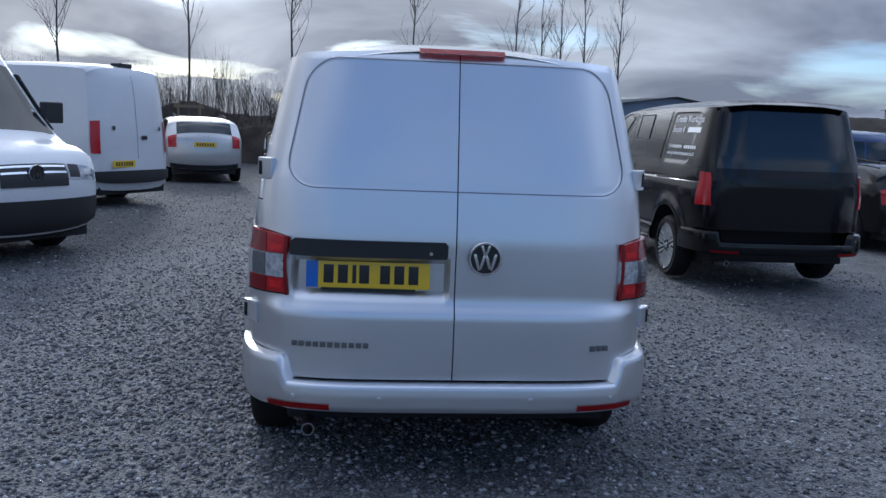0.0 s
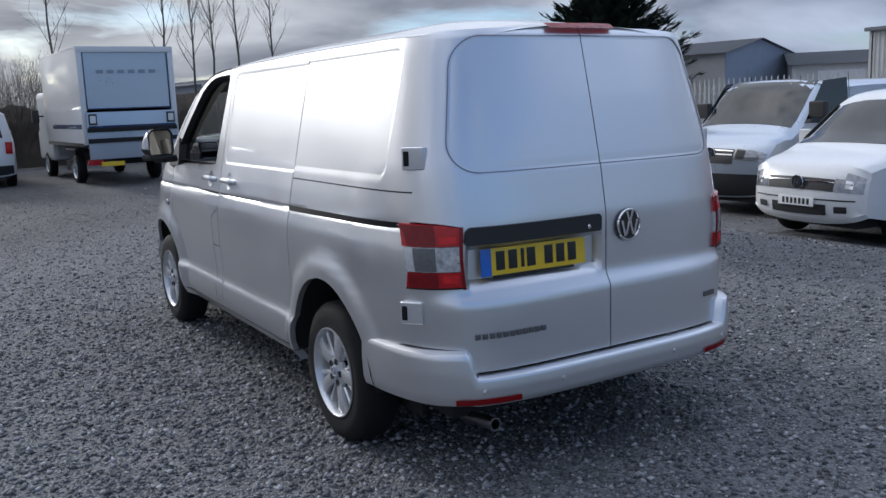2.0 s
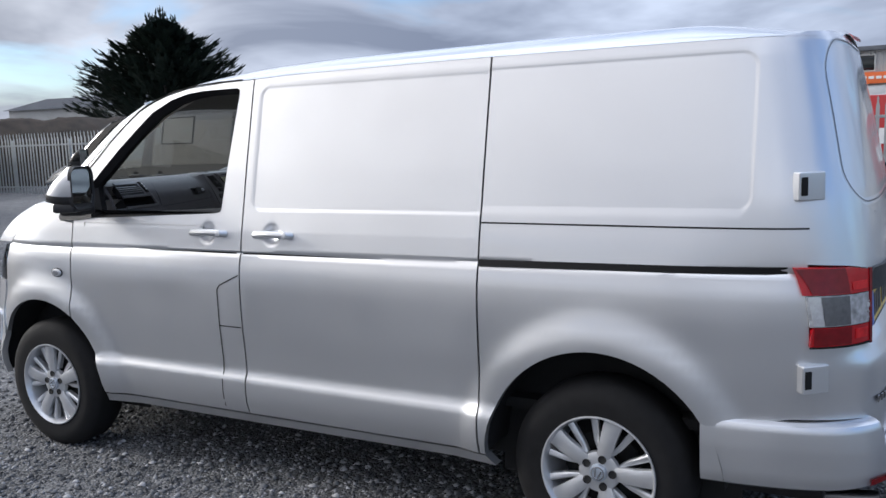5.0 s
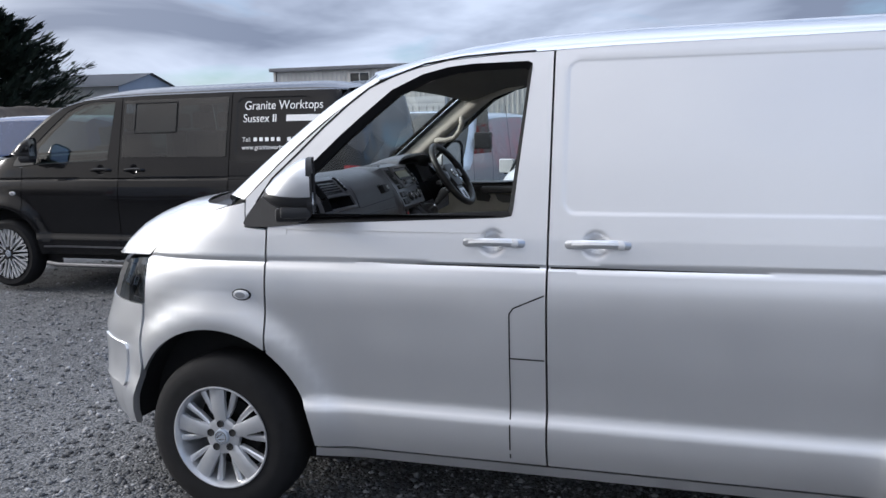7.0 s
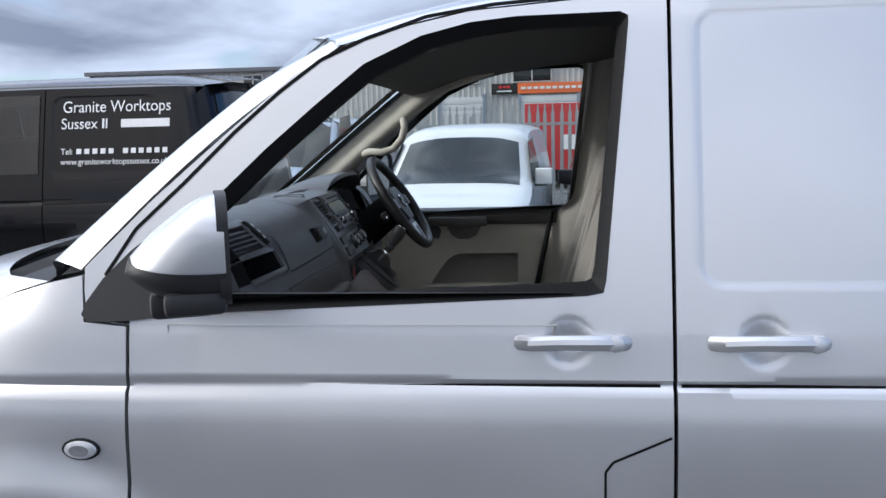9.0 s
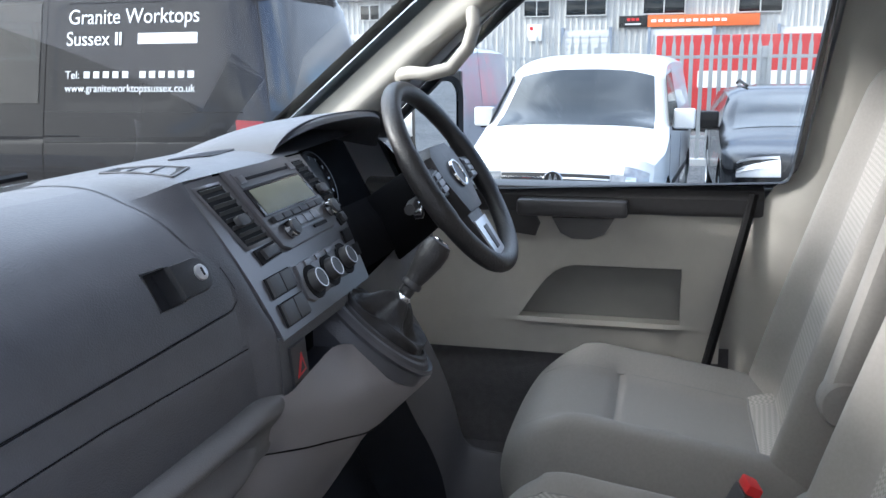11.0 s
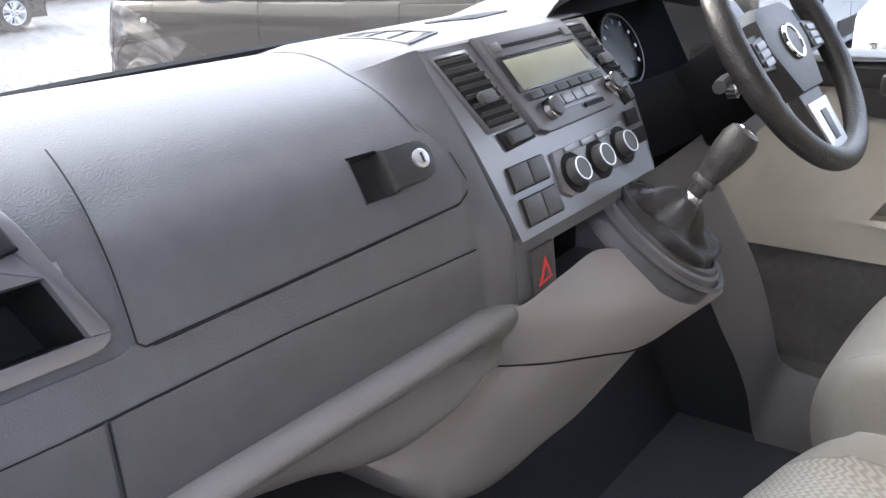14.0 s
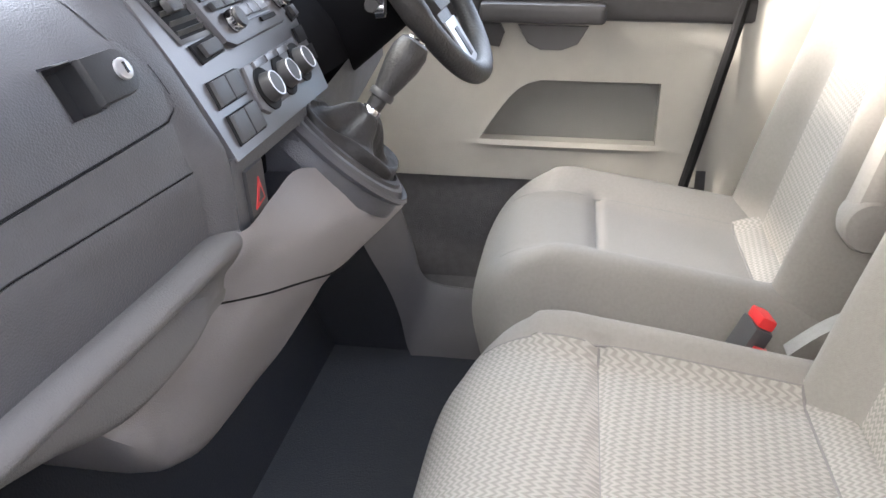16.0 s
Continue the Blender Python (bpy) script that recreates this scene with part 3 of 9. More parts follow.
    # bonnet
    def bonnet(u, v):
        ye = 3.93 + (4.335 - 3.93) * v
        seam = lerp(ye, [(3.93, 1.288), (4.02, 1.262), (4.14, 1.209), (4.24, 1.149), (4.335, 1.075)])
        s = 2 * u - 1
        w = half_width(ye, seam)
        y = ye + lerp(v, [(0, 0.24), (0.5, 0.30), (1, 0.35)]) * (1 - abs(s) ** 2.7) ** (1 / 2.7)
        z = seam + lerp(v, [(0, 0.022), (0.3, 0.045), (0.7, 0.055), (0.9, 0.035), (1, 0.0)]) * (1 - abs(s) ** 6)
        return Vector((s * w, y, z - 0.05 * v * (1 - s * s)))
    part("bonnet", bm_grid(bonnet, 40, 30), paint, root)
    # windscreen and its scuttle
    def screen(u, v, d=0.0):
        y, z = 3.925 + (3.315 - 3.925) * v, 1.302 + (1.778 - 1.302) * v
        s = 2 * u - 1
        w = half_width(min(3.85, y), z) - 0.03
        return Vector((s * w, y + (0.28 - 0.09 * v) * (1 - s * s), z + (0.056 * v - 0.02 * (1 - v)) * (1 - s * s)))
    g = part("windscreen", bm_grid(screen, 24, 14), SCREEN, root, "clear windscreen with a pale veil of reflected haze")
    g.visible_shadow = False
    def pillar(sg):
        def f(u, v):
            a = Vector(screen(0.5 + sg * (0.5 - 0.034), v))
            y, z = 3.855 + (3.30 - 3.855) * v, 1.312 + (1.765 - 1.312) * v
            z += 0.035 * math.sin(math.pi * v) * 0.9
            b = Vector((sg * half_width(min(y, 3.85), z), y, z))
            o = Vector((sg * 0.014, 0.020, 0.022)) * math.sin(math.pi * u) * min(1, 0.3 + 3 * (1 - v))
            a.z -= 0.006 * smooth(0.6, 1, v)
            return a.lerp(b, u) + o
        return f
    for sg in (-1, 1):
        part("windscreen_pillar", bm_grid(pillar(sg), 6, 16), paint, root)
        bm = bm_grid(lambda u, v, sg=sg: screen(0.5 + sg * (0.468 - 0.022 * u), v) + Vector((0, 0.003, 0.003)), 2, 14)
        part("screen_edge", bm, RUBBER, root)
    part("scuttle", bm_grid(lambda u, v: screen(0.02 + 0.96 * u, 0.0).lerp(bonnet(u, 0.0) + Vector((0, 0.03, -0.01)), v) - Vector((0, 0, 0.012)), 24, 3), PLASTIC, root, "black plastic scuttle below the windscreen")
    # nose
    part("nose_panel", sheet([[(-0.64, 0.86), (0.64, 0.86), (0.6, 1.02), (-0.6, 1.02)]], nose_place(), steps(-0.64, 0.64, 0.04), [0.95], 0.02), PLASTIC, root)
    for sg in (-1, 1):
        hl = [(0.55, 0.875), (nose_u(4.352, 0.873), 0.873), (nose_u(4.338, 1.05), 1.050), (nose_u(4.345, 1.064), 1.064), (0.56, 1.04)]
        hl = [(sg * u, z) for u, z in hl]
        lamp = part("headlamp", sheet([hl], nose_place(0.004), [sg * u for u in steps(0.56, 0.80, 0.02)], steps(0.87, 1.06, 0.03), 0.05), glass_mat("lamp cover", (0.55, 0.58, 0.6)), root, "clear headlamp with dark housing")
        part("reflector", sheet([hl], nose_place(-0.05), [sg * u for u in steps(0.56, 0.80, 0.02)], steps(0.87, 1.06, 0.03), 0.02), HEADL, lamp)
        bm = bm_lathe([(0.0, 0.05), (-0.03, 0.065), (-0.03, 0.058), (-0.005, 0.04)], 24, axis="Y", close=True)
        p = nose_place()(sg * 0.69, 0.955, 0.06)
        part("lamp_bowl", bm, CHROME, lamp, m=Matrix.Translation(p) @ pose(0, 0, 0, 0, 0, 180 - sg * 35))
    edge = [(nose_u(y, z), z) for y, z in ((4.434, 0.34), (4.430, 0.40), (4.412, 0.48), (4.380, 0.56), (4.366, 0.60), (4.374, 0.735), (4.356, 0.868))]
    nb = [(-u, z) for u, z in edge] + edge[::-1]
    fb = part("front_bumper", sheet([nb], nose_place(0.006), steps(-0.86, 0.86, 0.04), steps(0.36, 0.87, 0.05), 0.03), paint, root)
    for sg in (-1, 1):
        st = [(sg * u, z) for u, z in ((0.46, 0.505), (0.655, 0.50), (0.668, 0.52), (0.668, 0.66), (0.655, 0.682), (0.46, 0.69))]
        part("bumper_pad", sheet([st], nose_place(0.015), [sg * u for u in steps(0.46, 0.66, 0.02)], [0.52, 0.60, 0.66], 0.02), paint, fb)
    # underside
    bm = bm_box(-0.72, 0.72, 0.25, 4.45, 0.27, 0.36, 0.02)
    part("underbody", bm, DARK, root)
    for a in AXLES:
        for sg in (-1, 1):
            bm = bmesh.new()
            n, prev = 18, None
            for k in range(n + 1):
                t = radians(2 + 176 * k / n)
                y, z = a + 0.452 * math.cos(t), HUB_Z + 0.474 * math.sin(t)
                v = [bm.verts.new((sg * x, y, z)) for x in (half_width(y, max(z, 0.34)) - 0.012, 0.71)]
                if prev:
                    bm.faces.new((prev[0], prev[1], v[1], v[0]))
                prev = v
            part("wheel_arch_liner", bm, DARK, root)
            bm = bm_box(sg * 0.70, sg * 0.715, a - 0.47, a + 0.47, 0.2, 0.82)
            part("arch_inner", bm, DARK, root)
    return screen

# ---- the silver van ----
van = thing("panel_van", "silver metallic panel van with a wound-down side window, parked on gravel", "van")
van_screen = van_shell(van, SILVER)
alloys = make_wheel(ALLOY)
for sg in (-1, 1):
    for a in AXLES:
        add_wheel(alloys, van, sg * 0.83, a, HUB_Z, sg < 0, label="multi-spoke alloy wheel with a black tyre")


def van_rear_doors(root, paint):
    """Two wing doors, the left one with handle strip and number plate."""
    zs = [0.52, 0.56, 0.60, 0.66, 0.72, 0.76, 0.785, 0.80, 0.815, 0.83, 0.85] + steps(0.85, 1.30, 0.03) + steps(1.27, 1.90, 0.012) + steps(1.318, 1.43, 0.006) + steps(1.74, 1.85, 0.006)
    zs = sorted(set(zs))
    # the flanks lean in above a crease at the height of the lamps' foot
    def place(u, z, d):
        p = base(u, z, d)
        ledge = 0.030 * smooth(0.85, 0.775, z) * (1 - smooth(0.80, 0.95, abs(u)))
        return p - Vector((0, ledge, 0))
    base = rear_place(((-0.715, 0.715, 1.307, 1.856, 0.13, 0.010, 0.0045), (-0.65, -0.031, 0.845, 1.03, 0.03, 0.024, 0.045)))
    us = sorted(set([s * u for s in (-1, 1) for u in [0.012] + steps(0.012, 0.80, 0.0125) + steps(0.75, 0.985, 0.012) + steps(0.71, 0.845, 0.006)]))
    SEAM = -0.014
    for sg in (-1, 1):
        def U(x, z):
            return sg * rear_u(x, z)
        o = [(SEAM + sg * 0.003, 0.508), (U(0.735, 0.508), 0.508), (U(0.750, 0.59), 0.59), (U(0.760, 0.604), 0.604), (U(0.905, 0.612), 0.612), (U(0.908, 0.852), 0.852), (U(0.73, 0.852), 0.852), (U(0.728, 1.10), 1.10), (U(0.80, 1.115), 1.115),
             (U(0.885, 1.125), 1.125)] + [(U(lerp(z, WIDTH) * 0.966, z), z) for z in (1.2, 1.3, 1.4, 1.5, 1.6, 1.7, 1.8)] + [(U(0.715, 1.862), 1.862), (U(0.66, 1.876), 1.876), (U(0.40, 1.888), 1.888), (SEAM + sg * 0.003, 1.892)]
        door = part("rear_door", sheet([o], place, us, zs, 0.02), paint, root)
        # lamp cluster round the corner: red, clear, red
        cuts = [U(x, 0.98) for x in (0.745, 0.77, 0.80, 0.83, 0.86, 0.885)]
        lamp = None
        for z0, z1, m_, nm in ((0.862, 0.924, REDL, "rear_lamp"), (0.9265, 1.026, REVL, "reversing_lens"), (1.0285, 1.118, REDL, "brake_lens")):
            top = 1.098 if z1 > 1.1 else z1
            q = [(U(0.735, z0), z0), (U(0.903, z0), z0), (U(0.893 if z1 > 1.1 else 0.90, z1), z1), (U(0.80, z1 - (0.006 if z1 > 1.1 else 0)), z1 - (0.006 if z1 > 1.1 else 0)), (U(0.735, top), top)]
            b = sheet([q], rear_place((), 0.016), cuts, steps(z0, z1, 0.02), 0.045)
            if lamp is None:
                lamp = part(nm, b, m_, root, "red and clear rear lamp cluster")
            else:
                part(nm, b, m_, lamp)
        for k, zz in enumerate((0.940, 0.958, 0.976, 0.994)):
            q = [(U(0.75, zz), zz), (U(0.895, zz), zz), (U(0.895, zz), zz + (0.014 if k == 2 else 0.005)), (U(0.75, zz), zz + (0.014 if k == 2 else 0.005))]
            part("lens_rib", sheet([q], rear_place((), 0.019), [], [], 0.01), CHROME if k % 2 else CLEARL, lamp)
        def lamp_bit(nm, xa, xb, za, zb, m_, off):
            q = [(U(xa, za), za), (U(xb, za), za), (U(xb, zb), zb), (U(xa, zb), zb)]
            part(nm, sheet([q], rear_place((), off), cuts, steps(za, zb, 0.02), 0.006), m_, lamp)
        lamp_bit("outer_lens", 0.822, 0.898, 0.866, 0.922, REDD, 0.0185)
        lamp_bit("outer_lens", 0.822, 0.892, 1.032, 1.112, REDD, 0.0185)
        lamp_bit("reflector", 0.755, 0.808, 0.880, 0.912, REDB, 0.0182)
        lamp_bit("reflector", 0.755, 0.812, 1.040, 1.066, REDB, 0.0182)
        lamp_bit("lens_divider", 0.884, 0.899, 0.930, 1.024, CLEARL, 0.0188)
        lamp_bit("lamp_rim", 0.7275, 0.7405, 0.853, 1.104, REDD, 0.0195)
        lamp_bit("smoked_bowl", 0.826, 0.882, 0.930, 1.023, SMOKE, 0.0196)
        lamp_bit("lamp_rim", 0.739, 0.903, 0.856, 0.8615, RUBBER, 0.0195)
        bm = sheet([[(U(0.728, 0.855), 0.855), (U(0.906, 0.855), 0.855), (U(0.89, 1.122), 1.122), (U(0.728, 1.105), 1.105)]], rear_place((), -0.02), cuts, [0.95, 1.0], 0.02)
        part("lamp_housing", bm, RUBBER, lamp)
        # hinges
        for z in (1.375, 0.755):
            w = lerp(z, WIDTH)
            p = rear_place()(U(w * 0.962, z), z, 0)
            p = Vector((sg * (abs(p.x) + 0.004), p.y - 0.012, z))
            bm = bm_box(-0.018, 0.018, -0.062, 0.034, -0.046, 0.046, 0.008, 3)
            h = part("hinge", bm, paint, door, "body-coloured outer door hinge", m=Matrix.Translation(p) @ pose(0, 0, 0, 0, 0, -sg * 40))
            part("hinge_slot", bm_box(-0.02 if sg < 0 else 0.012, -0.012 if sg < 0 else 0.02, -0.002, 0.022, -0.03, 0.03, 0.003), RUBBER, door, m=Matrix.Translation(p) @ pose(0, 0, 0, 0, 0, -sg * 40) @ Matrix.Translation((0, 0.004, 0)))
    part("door_seal", sheet([[(SEAM - 0.012, 0.5), (SEAM + 0.012, 0.5), (SEAM + 0.012, 1.9), (SEAM - 0.012, 1.9)]], rear_place((), -0.02), [], steps(0.5, 1.9, 0.1), 0.0), RUBBER, root)
    # flat darker strip for the shadow line of the crease round the upper panels
    def ring(r=0.13, x0=-0.715, x1=0.715, z0=1.307, z1=1.856):
        out = []
        for (xa, za), (xb, zb) in zip(*(lambda q: (q, q[1:] + q[:1]))(round_rect(x0, z0, x1, z1, r, 8))):
            n = max(1, int(math.hypot(xb - xa, zb - za) / 0.03))
            out += [(xa + (xb - xa) * k / n, za + (zb - za) * k / n) for k in range(n)]
        return out
    bm = bmesh.new()
    P = rear_place((), 0.0008)
    pair = [[bm.verts.new(P(x / 0.835, z, 0)) for x, z in ring(0.13 - d, -0.715 + d, 0.715 - d, 1.307 + d, 1.856 - d)] for d in (0.0, 0.0045)]
    n = min(len(q) for q in pair)
    for k in range(n):
        bm.faces.new((pair[0][k], pair[0][(k + 1) % n], pair[1][(k + 1) % n], pair[1][k]))
    part("crease_shade", bm, STEEL, root)
    # handle strip over the plate
    U = rear_u
    st = [(U(-0.70, 1.03), 1.026), (U(-0.055, 1.03), 1.026), (U(-0.048, 1.03), 1.035), (U(-0.048, 1.06), 1.085), (U(-0.06, 1.06), 1.098), (U(-0.69, 1.06), 1.098), (U(-0.706, 1.06), 1.085), (U(-0.708, 1.06), 1.04)]
    strip = part("handle_strip", sheet([st], rear_place((), 0.014), steps(-0.78, -0.04, 0.02), [1.04, 1.06, 1.085], 0.03), PLASTIC, root, "black plastic handle strip over the plate")
    bm = bm_lathe([(-0.004, 0.009), (-0.007, 0.007), (-0.007, 0.002)], 16, axis="Y")
    part("lock", bm, CHROME, strip, m=Matrix.Translation(rear_place()(U(-0.12, 1.05), 1.05, -0.014)))
    # number plate; its characters are bars
    pl, pr = rear_place()(U(-0.632, 0.95), 0.95, 0), rear_place()(U(-0.104, 0.95), 0.95, 0)
    ang = math.degrees(math.atan2(pr.y - pl.y, pr.x - pl.x))
    m = Matrix.Translation(((pl.x + pr.x) / 2 - 0.010, (pl.y + pr.y) / 2 + 0.028, 0.946)) @ pose(0, 0, 0, -3, 0, ang)
    holder = part("number_plate", bm_prism(round_rect(-0.255, -0.056, 0.26, 0.056, 0.006), lambda u, v, d: Vector((u, d - 0.014, v)), 0.012, 0.002), YELLOW, root, "yellow rear number plate with black bars", m=m)
    part("blue_band", bm_box(-0.262, -0.212, -0.0165, -0.013, -0.056, 0.056, 0.001), BLUEBAND, holder)
    for k, x in enumerate((-0.168, -0.108, -0.060, -0.018, 0.070, 0.130, 0.190)):
        part("bar", bm_box(x - (0.021 if k != 2 else 0.008), x + (0.021 if k != 2 else 0.008), -0.0162, -0.0135, -0.036, 0.042, 0.001), INK, holder)
    part("plate_holder", bm_box(-0.20, 0.20, -0.014, 0.0, -0.066, -0.057, 0.002), INK, holder)
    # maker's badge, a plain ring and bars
    p = rear_place()(U(0.11, 1.034), 1.034, 0)
    m = Matrix.Translation((p.x, p.y - 0.004, p.z)) @ pose(0, 0, 0, 0, 0, 2)
    bd = part("badge", bm_lathe([(0, 0.070), (-0.006, 0.070), (-0.009, 0.066), (-0.010, 0.02)], 48, axis="Y"), INK, root, "round chrome badge", m=m)
    part("badge_ring", bm_lathe([(-0.008, 0.072), (-0.013, 0.069), (-0.013, 0.063), (-0.008, 0.060)], 48, axis="Y", close=True), CHROME, bd)
    for x, r, h in ((-0.036, -16, 0.036), (-0.012, 17, 0.030), (0.012, -17, 0.030), (0.036, 16, 0.036)):
        part("badge_bar", bm_box(-0.006, 0.006, -0.014, -0.009, -h, h, 0.001), CHROME, bd, m=Matrix.Translation((x, 0, -0.014)) @ pose(0, 0, 0, 0, r, 0))
    for x, r in ((-0.0095, -20), (0.0095, 20)):
        part("badge_bar", bm_box(-0.0055, 0.0055, -0.014, -0.009, -0.023, 0.023, 0.001), CHROME, bd, m=Matrix.Translation((x, 0, 0.036)) @ pose(0, 0, 0, 0, r, 0))
    # model lettering: chrome bars where a trade name stands, and the engine mark
    for k in range(11):
        x = -0.695 + k * 0.030
        p = rear_place()(U(x + 0.011, 0.655), 0.655, 0)
        part("name_bar", bm_box(-0.011, 0.011, -0.003, 0.002, -0.011, 0.011, 0.001), STEEL, root, m=Matrix.Translation((p.x, p.y - 0.036, 0.655)) @ pose(0, 0, 0, 0, 0, math.degrees(math.atan(0.12)) * -1))
    for k in range(3):
        p = rear_place()(U(0.60 + k * 0.030, 0.65), 0.65, 0)
        part("name_bar", bm_box(-0.012, 0.012, -0.003, 0.002, -0.012, 0.012, 0.001), STEEL, root, m=Matrix.Translation((p.x, p.y - 0.034, 0.65)))
    # roof brake lamp
    bm = bm_grid(lambda u, v: Vector(((u - 0.5) * 0.37, 0.232 + 0.04 * v - 0.01 * math.sin(math.pi * u), 1.886 + 0.024 * v)), 8, 3)
    bmesh.ops.solidify(bm, geom=bm.faces[:], thickness=-0.012)
    part("roof_brake_lamp", bm, REDL, root, "dark red high brake lamp at the roof edge")


def van_rear_bumper(root, paint):
    def bump(u, v):
        """u round the back from wheel arch to wheel arch, v from the bottom up."""
        a = (2 * u - 1) * math.pi / 2
        s, c = abs(math.sin(a)), abs(math.cos(a))
        sg = 1 if a > 0 else -1
        inner = 1 - smooth(0.735, 0.775, 0.952 * s ** (2 / 4.2))
        top = 0.50 + 0.108 * (1 - inner)
        prof = lerp(v, [(0, -0.05), (0.1, -0.012), (0.25, 0.0), (0.55, 0.004), (0.8, 0.0), (0.9, -0.008), (0.96, -0.03), (1, -0.07)])
        z = 0.368 + (top - 0.368) * lerp(v, [(0, 0), (0.1, 0.04), (0.25, 0.2), (0.55, 0.6), (0.8, 0.90), (0.9, 0.965), (0.96, 0.99), (1, 0.985)])
        w, b = 0.948 + prof, 0.62 + prof
        y = 0.62 - b * c ** (2 / 4.2)
        return Vector((sg * w * s ** (2 / 4.2) * (1 - 0.026 * smooth(0.60, 0.22, y)), y, z))
    bm = bm_grid(bump, 96, 16)
    b = part("rear_bumper", bm, paint, root, "body-coloured rear bumper")
    for sg in (-1, 1):
        us = [0.5 + sg * (math.asin((x / 0.948) ** 2.1) / math.pi) for x in (0.545, 0.815)]
        def refl(u, v, us=us):
            t = us[0] + (us[1] - us[0]) * u
            zt = 0.385 + 0.026 * v
            k = min((j / 200 for j in range(20, 160)), key=lambda j: abs(bump(t, j).z - zt))
            p, q = bump(t, k), bump(t + 0.002, k)
            n = Vector((q.y - p.y, -(q.x - p.x), 0)).normalized()
            return p + n * 0.006
        bm = bm_grid(refl, 10, 2)
        bmesh.ops.solidify(bm, geom=bm.faces[:], thickness=0.008)
        part("reflector_strip", bm, REDL, b, "long red reflector")
        for x in (0.33, 0.70):
            p = bump(0.5 + sg * math.asin((x / 0.948) ** 2.1) / math.pi, 0.5)
            part("parking_sensor", bm_lathe([(0.004, 0.012), (-0.003, 0.011), (-0.004, 0.006)], 16, axis="Y"), paint, b, m=Matrix.Translation(p))
    part("exhaust_tip", bm_lathe([(0.3, 0.028), (0.06, 0.028), (0.06, 0.022), (0.28, 0.022)], 20, axis="Y", close=True), STEEL, root, m=pose(-0.62, 0.02, 0.285, -6))


def van_side_details(root, paint, sg=-1, mirror=True, far_y=3.475):
    S = side_place(sg)
    # door handles: a round cup with a bar across
    for y, nm in ((2.835, "front"), (2.462, "slide")):
        p = Vector((sg * half_width(y, 1.166), y, 1.166))
        tilt = pose(0, 0, 0, 0, -sg * 10, 0)
        if sg > 0:
            tilt = tilt @ Matrix.Scale(-1, 4, (1, 0, 0))
        bar = bm_tube([(0.004, -0.108, 0), (-0.018, -0.096, 0.001), (-0.030, -0.05, 0.002), (-0.031, 0.02, 0.002), (-0.022, 0.075, 0.0), (0.004, 0.098, 0)], 0.0155, 10)
        h = part("door_handle", bar, paint, root, "silver bar handle", m=Matrix.Translation(p) @ tilt)
        part("key_cover", bm_lathe([(-0.026, 0.017), (-0.034, 0.016), (-0.036, 0.010)], 20), paint, h, m=Matrix.Translation((0, -0.088, 0)))
    # sliding-door rail in the quarter panel
    q = [(0.36, 1.093), (1.451, 1.079), (1.451, 1.104), (0.36, 1.116)]
    part("slide_rail", sheet([q], side_place(sg, ((0.36, 1.5, 1.05, 1.14, 0.005, 0.004, -0.004),)), steps(0.36, 1.45, 0.06), [], 0.004), RUBBER, root, "black sliding-door rail slot")
    q = [(0.30, 1.236), (1.451, 1.238), (1.451, 1.244), (0.30, 1.242)]
    part("panel_seam", sheet([q], lambda y, z, d: S(y, z, d - 0.0012), steps(0.30, 1.45, 0.05), [], 0.003), RUBBER, root)
    # side repeater
    p = S(3.850, 0.942, 0)
    part("side_repeater", bm_lathe([(0, 0.038), (-0.008, 0.034), (-0.012, 0.02)], 24, m=Matrix.Diagonal((1, 1, 0.55, 1))), CLEARL, root, "clear side indicator", m=Matrix.Translation(p) @ (pose(0, 0, 0) if sg < 0 else pose(0, 0, 0, 0, 0, 180)))
    part("repeater_lamp", bm_lathe([(-0.0122, 0.022), (-0.0128, 0.018), (-0.013, 0.006)], 20, m=Matrix.Diagonal((1, 1, 0.55, 1))), HEADL, root, m=Matrix.Translation(p) @ (pose(0, 0, 0) if sg < 0 else pose(0, 0, 0, 0, 0, 180)))
    part("repeater_rim", bm_lathe([(0.001, 0.043), (-0.003, 0.042), (-0.004, 0.036)], 24, m=Matrix.Diagonal((1, 1, 0.56, 1))), RUBBER, root, m=Matrix.Translation(p) @ (pose(0, 0, 0) if sg < 0 else pose(0, 0, 0, 0, 0, 180)))
    # window surround and the black corner that carries the mirror
    inner = [(y + (0.020 if y < 2.8 else (-0.016 if z > 1.3 else 0)), z + (0.018 if z < 1.3 else -0.024)) for y, z in WINDOW]
    inner[0], inner[1] = (3.57, 1.240), (3.62, 1.368)
    bm = bmesh.new()
    n = len(WINDOW)
    vo = [bm.verts.new(S(y, z, -0.002)) for y, z in WINDOW]
    vi = [bm.verts.new(S(y, z, 0.030)) for y, z in inner]
    vb = [bm.verts.new(S(y, z, 0.060)) for y, z in inner]
    for k in range(n):
        j = (k + 1) % n
        bm.faces.new((vo[k], vo[j], vi[j], vi[k])); bm.faces.new((vi[k], vi[j], vb[j], vb[k]))
    part("window_seal", bm, RUBBER, root, "black rubber window seal")
    tri = [(3.602, 1.2235), (3.744, 1.209), (3.832, 1.208), (3.846, 1.222), (3.834, 1.25), (3.80, 1.295), (3.74, 1.352), (3.66, 1.41)]
    part("mirror_base", sheet([tri], lambda y, z, d: S(y, z, d - 0.012), ys(3.6, 3.85, 0.04), [1.25, 1.3, 1.35], 0.02), PLASTIC, root)
    if not mirror:
        return
